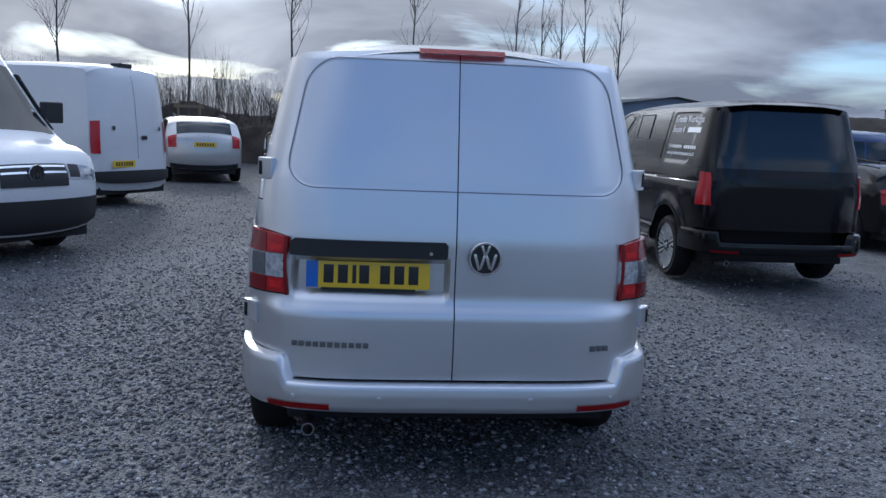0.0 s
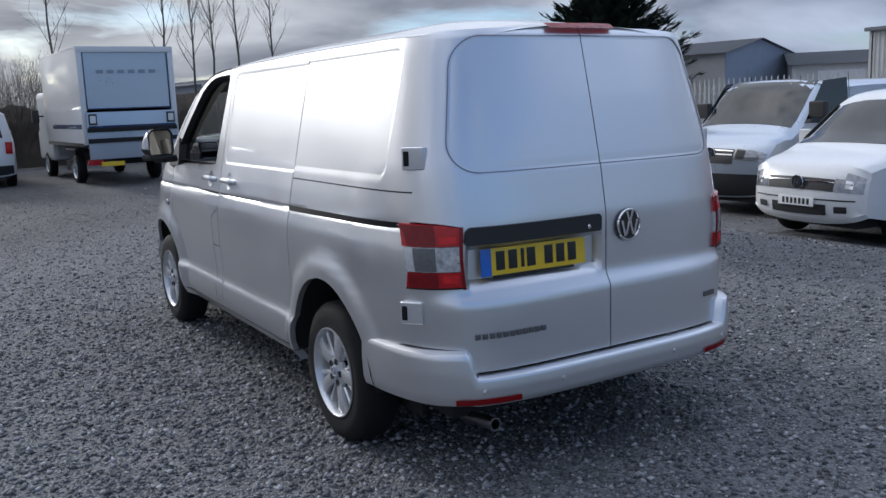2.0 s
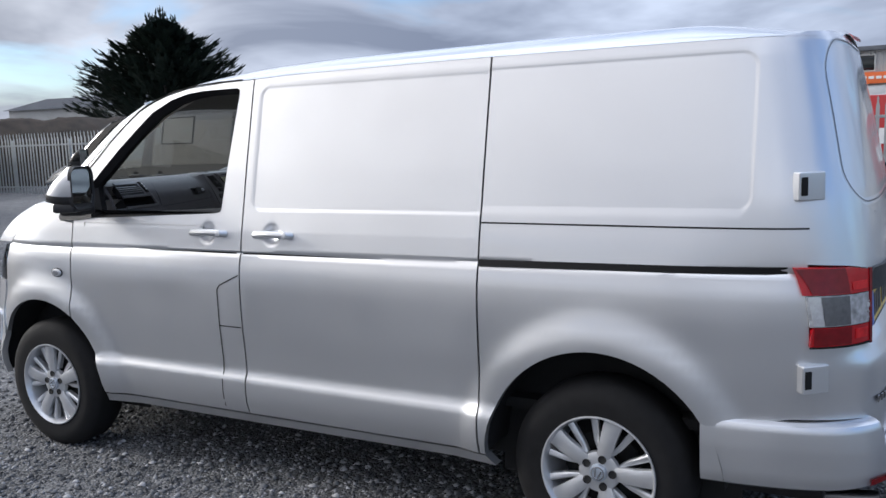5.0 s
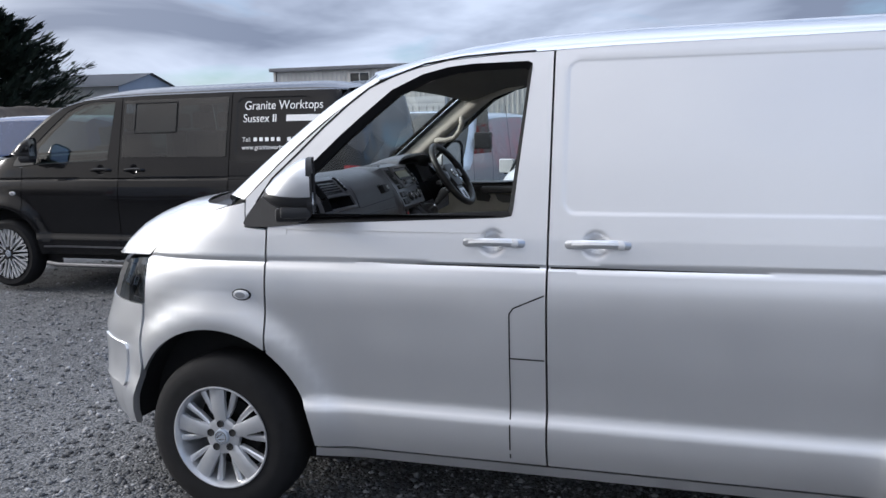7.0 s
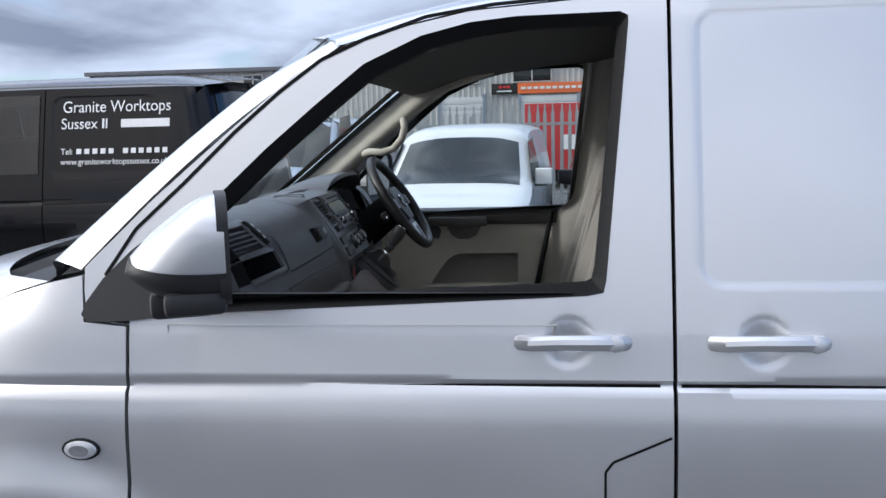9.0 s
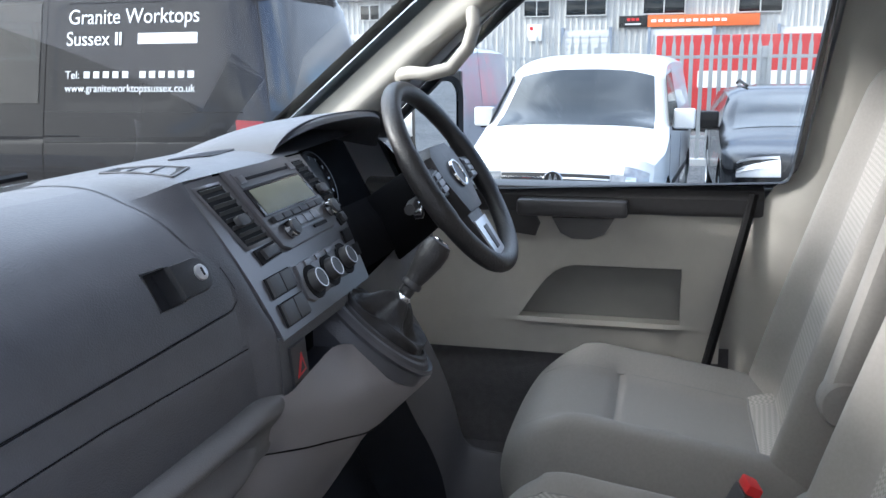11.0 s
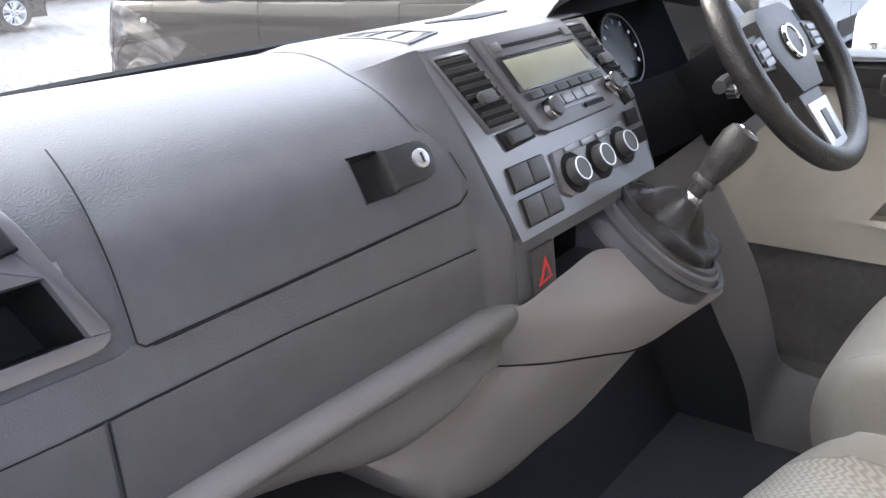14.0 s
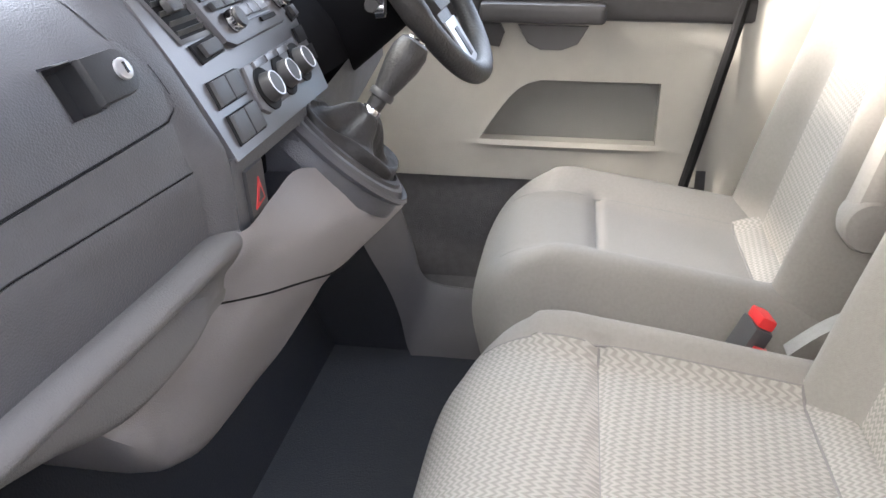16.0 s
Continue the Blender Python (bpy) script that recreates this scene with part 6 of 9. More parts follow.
# the foot of the console reaches out under the knee panel
low_ = [(-0.345, 3.500, 1.058), (-0.295, 3.488, 1.050), (-0.235, 3.474, 1.066), (-0.19, 3.468, 1.080)] + low_[1:]
foot = [(-0.347, 3.503, 1.052), (-0.305, 3.510, 1.008), (-0.262, 3.515, 0.960), (-0.235, 3.517, 0.936)] + foot[1:]
part("chin_foot", loft([[Vector(p) + Vector((0, 0.006, 0)) for p in low_], [(Vector(p) + Vector(q)) / 2 + Vector((0, 0.004, 0)) for p, q in zip(low_, foot)], [Vector(p) for p in foot], [Vector(p) + Vector((0, 0.10, -0.01)) for p in foot]], 14, 40), CHINP, ch)
# dark top plate with an oval opening
AX, BX = Vector((0.105, -0.100, -0.118)).normalized(), Vector((0.80, 0.50, 0.27))
BX = (BX - AX * BX.dot(AX)).normalized()
GN = AX.cross(BX).normalized()
if GN.z < 0:
    GN = -GN
GC = Vector((0.106, 3.410, 1.152))
def oval(a, ra, rb, h=0.0):
    return GC + AX * (ra * math.cos(a)) + BX * (rb * math.sin(a)) + GN * h
def oval_ring(specs, seg=48):
    bm = bmesh.new()
    rings = [[bm.verts.new(oval(2 * math.pi * k / seg, ra, rb, h) + AX * o) for k in range(seg)] for ra, rb, h, o in specs]
    for r0, r1 in zip(rings, rings[1:]):
        for k in range(seg):
            bm.faces.new((r0[k], r0[(k + 1) % seg], r1[(k + 1) % seg], r1[k]))
    return bm
part("top_plate", oval_ring([(0.106, 0.080, -0.03, -0.006), (0.102, 0.076, -0.004, -0.006), (0.096, 0.070, 0.003, -0.006), (0.090, 0.064, 0.004, -0.004), (0.086, 0.060, -0.004, -0.003)]), DASH, ch)
part("bright_lip", oval_ring([(0.107, 0.081, -0.008, -0.006), (0.110, 0.084, -0.003, -0.006), (0.106, 0.080, 0.001, -0.006), (0.102, 0.076, -0.002, -0.006)]), DASH, ch)
part("boot_frame", oval_ring([(0.089, 0.063, 0.002, -0.003), (0.086, 0.060, 0.007, -0.003), (0.080, 0.054, 0.008, -0.003), (0.077, 0.051, 0.002, -0.003)]), SWITCHP, ch)
KNOBP = Vector((0.145, 3.335, 1.268))
stem = (KNOBP - GC).normalized()
def boot(u, v):
    a = 2 * math.pi * u
    f = 1 - v
    r = lerp(v, [(0, 1.0), (0.2, 0.96), (0.42, 0.74), (0.62, 0.46), (0.80, 0.27), (1, 0.16)])
    fold = 1 + 0.20 * math.sin(4 * a + 3 * v) * math.sin(math.pi * v) + 0.05 * math.sin(9 * a - 7 * v) * math.sin(math.pi * v)
    c = GC.lerp(GC + stem * 0.052, v)
    return c + AX * (0.079 * r * fold * math.cos(a)) + BX * (0.053 * r * fold * math.sin(a)) + GN * ((0.010 * math.sin(9 * v) + 0.006 * math.sin(3 * a)) * math.sin(math.pi * v))
part("gear_boot", bm_grid(boot, 60, 30), BOOTL, ch, "creased black leather gear boot", sharp=60)
gear = thing("gear_lever", "black gear lever with a leather knob and chrome collar", "gear lever")
m = Matrix.Translation(GC + stem * 0.044) @ stem.to_track_quat("Z", "Y").to_matrix().to_4x4() @ Matrix.Diagonal((0.80, 0.80, 0.86, 1))
part("stick", bm_lathe([(0, 0.012), (0.03, 0.013)], 20, axis="Z"), LEATHER, gear, m=m)
part("collar", bm_lathe([(0.004, 0.0145), (0.010, 0.0155), (0.014, 0.0145)], 24, axis="Z"), CHROME, gear, m=m)
part("grip", bm_lathe([(0.028, 0.012), (0.034, 0.0175), (0.042, 0.0165), (0.06, 0.021), (0.085, 0.0265), (0.105, 0.027), (0.118, 0.022), (0.122, 0.014)], 32, axis="Z"), LEATHER, gear, m=m)
part("grip_ring", bm_lathe([(0.031, 0.0185), (0.036, 0.0195), (0.041, 0.0180)], 24, axis="Z"), SWITCHP, gear, m=m)
part("knob_cap", bm_lathe([(0.1205, 0.015), (0.1235, 0.014), (0.124, 0.008)], 24, axis="Z"), CHROME, gear, "chrome shift-pattern cap", m=m)

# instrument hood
# near-black, because the shade under the hood is put into this colour
CAVE = mat("shaded instrument lining", (0.006, 0.006, 0.007), 0.9, 0, 0, 0.2, 30, spec=0.08)
ih = thing("instrument_hood", "dark grey instrument hood over round gauges", "instruments")
hs = []
for x, h, yb in ((0.085, 0.0, 3.585), (0.115, 0.020, 3.572), (0.16, 0.034, 3.562), (0.24, 0.043, 3.556), (0.36, 0.045, 3.554), (0.47, 0.042, 3.558), (0.55, 0.033, 3.565), (0.595, 0.014, 3.578), (0.61, -0.02, 3.590)):
    z = 1.395
    hs.append([Vector((x, 3.90, 1.335)), Vector((x, 3.76, 1.375 + h * 0.25)), Vector((x, 3.66, z + h * 0.70)), Vector((x, 3.56, z + h * 0.98)), Vector((x, yb, z + h)), Vector((x, yb - 0.008, z + h - 0.006)), Vector((x, yb, z + h - 0.016)), Vector((x, yb + 0.10, z + h - 0.035 if h > 0.02 else z - 0.02))])
part("hood", loft(hs, 48, 30), DASH, ih)
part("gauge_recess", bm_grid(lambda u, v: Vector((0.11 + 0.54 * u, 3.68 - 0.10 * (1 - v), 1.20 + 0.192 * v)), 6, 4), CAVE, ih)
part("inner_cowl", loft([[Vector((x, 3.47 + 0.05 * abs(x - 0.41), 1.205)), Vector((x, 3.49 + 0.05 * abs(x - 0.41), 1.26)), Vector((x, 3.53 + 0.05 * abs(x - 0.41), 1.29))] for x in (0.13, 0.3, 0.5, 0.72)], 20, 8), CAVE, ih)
# gauge rings and marks are toned down for the hood's shade
for x, r in ((0.245, 0.058), (0.43, 0.058)):
    gm = Matrix.Translation((x, 3.635, 1.310)) @ pose(0, 0, 0, -25)
    gd = part("gauge", bm_lathe([(0, r), (-0.004, r), (-0.004, r * 0.93), (0.0, r * 0.92)], 40, axis="Y"), SWITCHP, ih, "round black gauge with pale marks", m=gm)
    part("gauge_ring", bm_lathe([(-0.003, r * 1.02), (-0.008, r), (-0.008, r * 0.95), (-0.003, r * 0.94)], 40, axis="Y", close=True), SWITCHP, gd)
    for k in range(9):
        part("gauge_mark", bm_box(-0.0025, 0.0025, -0.006, -0.0045, r * 0.72, r * 0.84), STEEL, gd, m=Matrix.Rotation(radians(-120 + 30 * k), 4, "Y"))

# steering wheel
WN = Vector((0, -0.836, 0.548)).normalized()
WC = Vector((0.425, 3.382, 1.328))
sw = thing("steering_wheel", "black leather three-spoke steering wheel with satin trim", "steering wheel", Matrix.Translation(WC) @ WN.to_track_quat("Z", "Y").to_matrix().to_4x4())
# in the wheel's own frame z points at the driver; find which way is up
up = sw.matrix_basis.to_3x3().inverted() @ Vector((0, 0.548, 0.836))
ua = math.atan2(up.y, up.x)
rot = Matrix.Rotation(ua - math.pi / 2, 4, "Z")
def torus(R, r, seg=96, s2=16, flat=1.0):
    bm = bmesh.new()
    rings = []
    for k in range(seg):
        a = 2 * math.pi * k / seg
        rr = r * (1 + 0.12 * (abs(math.cos(a)) > 0.93))
        rings.append([bm.verts.new(rot @ Vector(((R + rr * math.cos(b)) * math.cos(a), (R + rr * math.cos(b)) * math.sin(a), rr * flat * math.sin(b)))) for b in [2 * math.pi * j / s2 for j in range(s2)]])
    for k in range(seg):
        for j in range(s2):
            bm.faces.new((rings[k][j], rings[k][(j + 1) % s2], rings[(k + 1) % seg][(j + 1) % s2], rings[(k + 1) % seg][j]))
    return bm
part("rim", torus(0.172, 0.0165), LEATHER, sw)
def wpl(o, z, th, bevel, bulge=0.0):
    return bm_prism(o, lambda u, v, d: rot @ Vector((u, v, z - d + bulge * max(0, 1 - (u * u + v * v) / 0.008))), th, bevel)
part("airbag_cover", wpl([(-0.075, 0.045), (-0.05, 0.062), (0.05, 0.062), (0.075, 0.045), (0.080, 0.0), (0.045, -0.070), (-0.045, -0.070), (-0.080, 0.0)], 0.008, 0.035, 0.012), SWITCHP, sw)
for s in (-1, 1):
    part("spoke", wpl([(s * 0.07, 0.030), (s * 0.160, 0.022), (s * 0.160, -0.020), (s * 0.07, -0.025)], 0.0, 0.018, 0.005), SWITCHP, sw)
    part("switch_pad", wpl([(s * 0.085, 0.022), (s * 0.125, 0.018), (s * 0.125, -0.015), (s * 0.085, -0.018)], 0.006, 0.008, 0.002), SWITCHP, sw)
    for k in range(3):
        part("wheel_key", wpl([(s * 0.09, 0.016 - k * 0.012), (s * 0.12, 0.014 - k * 0.012), (s * 0.12, 0.005 - k * 0.012), (s * 0.09, 0.007 - k * 0.012)], 0.009, 0.003, 0.001), DASHT, sw)
part("lower_spoke", wpl([(-0.045, -0.068), (0.045, -0.068), (0.036, -0.160), (-0.036, -0.160)], -0.002, 0.018, 0.005), SWITCHP, sw)
part("satin_insert", wpl([(-0.040, -0.085), (0.040, -0.085), (0.033, -0.158), (-0.033, -0.158)], 0.001, 0.006, 0.002), ALLOY, sw, "satin silver spoke insert")
part("insert_slot", wpl([(-0.012, -0.10), (0.012, -0.10), (0.010, -0.145), (-0.010, -0.145)], 0.0025, 0.004, 0.001), SWITCHP, sw)
bd = part("wheel_badge", bm_lathe([(0.006, 0.026), (0.012, 0.025), (0.013, 0.02)], 32, axis="Z"), SWITCHP, sw)
part("wheel_badge_ring", bm_lathe([(0.011, 0.027), (0.0145, 0.0255), (0.0145, 0.0225), (0.011, 0.021)], 32, axis="Z", close=True), CHROME, bd)
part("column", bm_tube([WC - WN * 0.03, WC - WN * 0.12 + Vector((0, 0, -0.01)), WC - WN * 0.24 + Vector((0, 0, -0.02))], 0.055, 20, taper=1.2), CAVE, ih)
for s in (-1, 1):
    p = WC - WN * 0.055 + Vector((s * 0.05, 0, -0.005))
    st_ = part("stalk", bm_tube([p, p + Vector((s * 0.06, -0.005, 0.002)), p + Vector((s * 0.10, -0.012, 0.0))], 0.009, 10), SWITCHP, ih)
part("ignition", bm_lathe([(0, 0.016), (-0.012, 0.014), (-0.014, 0.008)], 20, axis="Y"), CHROME, ih, m=Matrix.Translation((0.325, 3.42, 1.285)))

# ---- seats ----
def seat(name, x0, x1, label, cloth, plain, cushions=1, inner=0.235):
    """inner: the share of a cushion's width that its bolster takes on either side."""
    s = thing(name, label, "seat", group="front seats")
    w = x1 - x0
    # seen from the side: (y, z) from the foot of the backrest over the top and down the front
    line = [(0, 2.70, 0.852), (0, 2.80, 0.858), (0, 2.90, 0.872), (0, 3.00, 0.888), (0, 3.10, 0.902), (0, 3.178, 0.914), (0, 3.240, 0.902), (0, 3.282, 0.862), (0, 3.297, 0.805), (0, 3.285, 0.735), (0, 3.26, 0.66)]
    vs_seam, vr = 0.40, 0.155

    def cushion(a, b):
        cw = b - a
        def f(u, v):
            side = abs(2 * u - 1)
            p = catmull(line, v)
            front = smooth(0.42, 0.62, v)
            k = 1 - 2 * inner
            rise = smooth(k - 0.12, min(0.97, k + 0.55 * (1 - k)), side)
            fall = smooth(k + 0.45 * (1 - k), 1.0, side)
            z = p.z + 0.040 * rise * (1 - 0.72 * front)
            z -= (0.10 - 0.02 * front) * fall ** 2.2
            if v > 0.5:
                z -= 0.018 * front * side ** 3
            z -= 0.007 * math.exp(-((v - vs_seam) / 0.010) ** 2) * (side < k + 0.03)
            y = p.y - 0.075 * side ** 4.5 * smooth(0.5, 0.8, v)
            x = a + cw * u + 0.014 * fall * (1 if u > 0.5 else -1)
            return Vector((x, y, z))
        return f
    for k in range(cushions):
        a, b = x0 + w * k / cushions, x0 + w * (k + 1) / cushions
        F = cushion(a, b)
        m_ = 1 - 2 * inner
        part("cushion_middle", bm_grid(lambda u, v: F(inner + m_ * u, vr + (vs_seam - vr) * v), 28, 40), cloth, s)
        part("cushion_front", bm_grid(lambda u, v: F(inner + m_ * u, vs_seam + (1 - vs_seam) * v), 28, 44), cloth if cushions > 1 else plain, s)
        part("bolster", bm_grid(lambda u, v: F(inner * u, v), 20, 70), plain, s)
        part("bolster", bm_grid(lambda u, v: F(1 - inner + inner * u, v), 20, 70), plain, s)
        bm = bm_tube([F(inner + m_ * q / 16, vs_seam) - Vector((0, 0, 0.0012)) for q in range(17)], 0.0018, 6)
        bm_tube([F(inner, vr + (0.62 - vr) * q / 24) - Vector((0, 0, 0.0014)) for q in range(25)], 0.0018, 6, bm=bm)
        bm_tube([F(1 - inner, vr + (0.62 - vr) * q / 24) - Vector((0, 0, 0.0014)) for q in range(25)], 0.0018, 6, bm=bm)
        bm_tube([F(inner + m_ * q / 16, vr) - Vector((0, 0, 0.0004)) for q in range(17)], 0.0022, 6, bm=bm)
        part("seam", bm, CLOTHB, s)
        # rolled cushion at the foot of the backrest
        part("rear_roll", bm_grid(lambda u, v: F(inner - 0.01 + (m_ + 0.02) * u, vr * (1 - v)) + Vector((0, 0, 0.020 * math.sin(math.pi * min(1, v * 1.25)))), 20, 16), CLOTH, s)
        def back(u, v):
            """u across, v up: hollow between two rounded side bolsters."""
            side = abs(2 * u - 1)
            z = 0.86 + 0.68 * v
            ww = (b - a) * (1 - 0.12 * v ** 2)
            bol = smooth(0.48, 0.78, side)
            y = 2.812 - 0.165 * v - 0.02 * v * v + 0.050 * bol * (1 - 0.35 * v) - 0.15 * smooth(0.76, 1.0, side) ** 2.2 - 0.05 * smooth(0.88, 1, v) ** 2
            return Vector(((a + b) / 2 + (u - 0.5) * ww, y, z))
        part("back_middle", bm_grid(lambda u, v: back(0.26 + 0.48 * u, v), 16, 28), CLOTH, s)
        part("back_bolster", bm_grid(lambda u, v: back(0.26 * u, v), 22, 28), plain, s)
        part("back_bolster", bm_grid(lambda u, v: back(0.74 + 0.26 * u, v), 22, 28), plain, s)
        part("back_shell", bm_grid(lambda u, v: Vector(((a + b) / 2 + (u - 0.5) * (b - a) * (1 - 0.12 * v * v), 2.70 - 0.17 * v - 0.05 * math.sin(math.pi * u), 0.78 + 0.77 * v)), 8, 8), CLOTHB, s)
        part("headrest", bm_box((a + b) / 2 - 0.12, (a + b) / 2 + 0.12, 2.53, 2.63, 1.58, 1.74, 0.04, 4), plain, s)
    part("seat_base", bm_box(x0 + 0.05, x1 - 0.05, 2.70, 3.24, 0.55, 0.76, 0.02), LIGHTP, s)
    return s


seat("driver_seat", 0.285, 0.775, "grey cloth driver's seat with shaped side bolsters", CLOTHF, CLOTHP)
seat("passenger_bench", -0.80, 0.150, "grey patterned cloth double passenger seat", CLOTH, CLOTHP, 2, 0.11)
# belt buckles between the seats
for k, (x, y, z) in enumerate(((0.190, 2.895, 0.905), (0.165, 2.900, 0.868))):
    b = thing("belt_buckle", "black seat-belt buckle with a red release button", "belt buckle", Matrix.Translation((x, y, z)) @ pose(0, 0, 0.012, 25, 0, 10) @ Matrix.Scale(1.1, 4), group="belt buckles")
    part("buckle_body", bm_box(-0.022, 0.022, -0.012, 0.012, -0.085, 0.0, 0.006), SWITCHP, b)
    part("release_button", bm_box(-0.018, 0.018, -0.010, 0.010, 0.0, 0.014, 0.004), REDP, b, "red release button")
rest = thing("armrest", "grey folded-up seat armrest on a round pivot", "armrest", pose(0.262, 2.768, 1.04))
part("pivot", bm_lathe([(-0.036, 0.018), (-0.034, 0.032), (-0.028, 0.036), (0.0, 0.036), (0.02, 0.03)], 32), CLOTHP, rest)
part("arm_pad", bm_box(-0.030, 0.026, -0.034, 0.030, -0.01, 0.34, 0.026, 4), CLOTHP, rest, m=pose(0, 0, 0, 14))
bl = thing("seat_belt", "grey seat belt hanging beside the seats", "seat belt")
part("webbing", bm_grid(lambda u, v: Vector((0.165 + 0.03 * u + 0.03 * v, 2.86 - 0.11 * v, 0.885 + 0.05 * v + 0.012 * math.sin(3 * v))), 3, 12), WEB, bl)
part("belt_anchor", bm_box(0.19, 0.235, 2.70, 2.76, 0.88, 0.96, 0.008), SWITCHP, bl)

# ---- cab lining ----
cab = thing("cab_lining", "pale and grey plastic lining of the cab", "lining", kind="structure")
part("cab_floor", bm_box(-0.80, 0.80, 2.55, 3.50, 0.53, 0.56), CARPET, cab)
part("cab_floor", bm_box(-0.70, 0.70, 3.50, 4.0, 0.53, 0.56), CARPET, cab)
part("toe_board", bm_grid(lambda u, v: Vector((-0.70 + 1.4 * u, 3.60 + 0.30 * v, 0.55 + 0.60 * v)), 4, 4), CARPET, cab)
zz = [0.5, 0.6, 0.75, 0.95, 1.1, 1.26, 1.45, 1.65, 1.80, 1.845]
part("bulkhead", bm_prism([(half_width(2.5, z) - 0.05, z) for z in zz] + [(0.4, 1.90), (-0.4, 1.90)] + [(0.05 - half_width(2.5, z), z) for z in zz[::-1]], lambda u, v, d: Vector((u, 2.53 - d, v)), 0.03), LIGHTP, cab)
def lining(u, v):
    s = 2 * u - 1
    y = 2.50 + 0.86 * v
    w = half_width(y, 1.80) - 0.04
    return Vector((s * w, y + 0.16 * v * (1 - s * s), lerp(y, ROOF) - 0.035 + 0.055 * (1 - abs(s) ** 2.5) - 0.03 * v))
# light felt by nature; the shade under the roof is put into its colour
part("headlining", bm_grid(lining, 20, 12), mat("shade-toned headlining felt", (0.11, 0.106, 0.10), 0.9, 0, 0, 0.1, 60, 0.4, 700), cab)
for sg in (-1, 1):
    def pil(u, v, sg=sg):
        a = van_screen(0.5 + sg * (0.5 - 0.028), v) + Vector((0, -0.012, -0.012))
        y, z = lerp(v, [(0, 3.70), (0.5, 3.45), (0.8, 3.22), (1, 3.02)]), lerp(v, [(0, 1.36), (0.5, 1.575), (0.8, 1.725), (1, 1.785)])
        b = Vector((sg * (half_width(y, z) - 0.055), y, z))
        o = Vector((-sg * 0.05, -0.03, -0.01)) * math.sin(math.pi * u)
        return a.lerp(b, u) + o
    part("pillar_trim", bm_grid(pil, 10, 24), BEIGE, cab)
    if sg < 0:
        part("centre_pillar_trim", bm_grid(lambda u, v: Vector((-(half_width(2.7, 0.56 + 1.26 * v) - 0.06 - 0.02 * math.sin(math.pi * u)), 2.53 + 0.18 * u, 0.56 + 1.26 * v)), 8, 16), PLASTIC, cab)
    else:
        def post(u, v):
            z = 0.56 + 1.28 * v
            edge = lerp(z, [(0.56, 2.935), (0.86, 2.922), (1.01, 2.902), (1.18, 2.860), (1.25, 2.835), (1.30, 2.775), (1.55, 2.735), (1.84, 2.70)])
            x = lerp(u, [(0, 0.085), (0.55, 0.080), (0.8, 0.062), (0.93, 0.04), (1, 0.03)])
            return Vector((half_width(2.75, max(z, 0.9)) - x - (0.015 if z < 1.24 else 0), 2.53 + (edge - 0.008 - 2.53) * u, z))
        part("centre_pillar_trim", bm_grid(post, 14, 40), DOORTRIM, cab, "pale moulded door pillar trim")
    # entry sill
    part("kick_panel", bm_prism([(3.44, 0.54), (3.452, 0.66), (3.47, 0.74), (3.50, 0.80), (3.54, 0.88), (3.60, 0.98), (3.64, 1.12), (3.98, 1.12), (3.98, 0.54)], lambda u, v, d: Vector((sg * (0.664 + d), u, v)), 0.018), CARPET, cab)
    rows = []
    for y, zi, zo in ((2.75, 0.59, 0.688), (3.25, 0.59, 0.688), (3.34, 0.591, 0.690), (3.40, 0.597, 0.698), (3.427, 0.62, 0.722), (3.445, 0.70, 0.79), (3.47, 0.765, 0.865), (3.50, 0.82, 0.93), (3.54, 0.90, 1.0), (3.60, 1.0, 1.10)):
        e = 0.0 if y < 3.42 else 0.012
        rows.append([Vector((sg * 0.645, y + 0.02, zi - 0.05)), Vector((sg * 0.655, y + e, zi + 0.005)), Vector((sg * 0.672, y - 0.002, (zi + zo) / 2)), Vector((sg * 0.690, y, zo - 0.006)), Vector((sg * 0.705, y + 0.006, zo)), Vector((sg * 0.715, y + 0.014, zo - 0.012)), Vector((sg * 0.72, y + 0.02, zo - 0.05))])
    part("entry_sill", loft(rows, 48, 16), LIGHTP, cab)
grab = bm_tube([(0.73, 3.565, 1.488), (0.68, 3.545, 1.496), (0.66, 3.525, 1.499), (0.652, 3.485, 1.496), (0.648, 3.439, 1.507), (0.648, 3.405, 1.545), (0.654, 3.394, 1.585), (0.672, 3.40, 1.606), (0.715, 3.41, 1.622)], 0.0135, 12)
single("grab_handle", grab, BEIGE, "pale grey grab handle on the windscreen pillar", "handle")


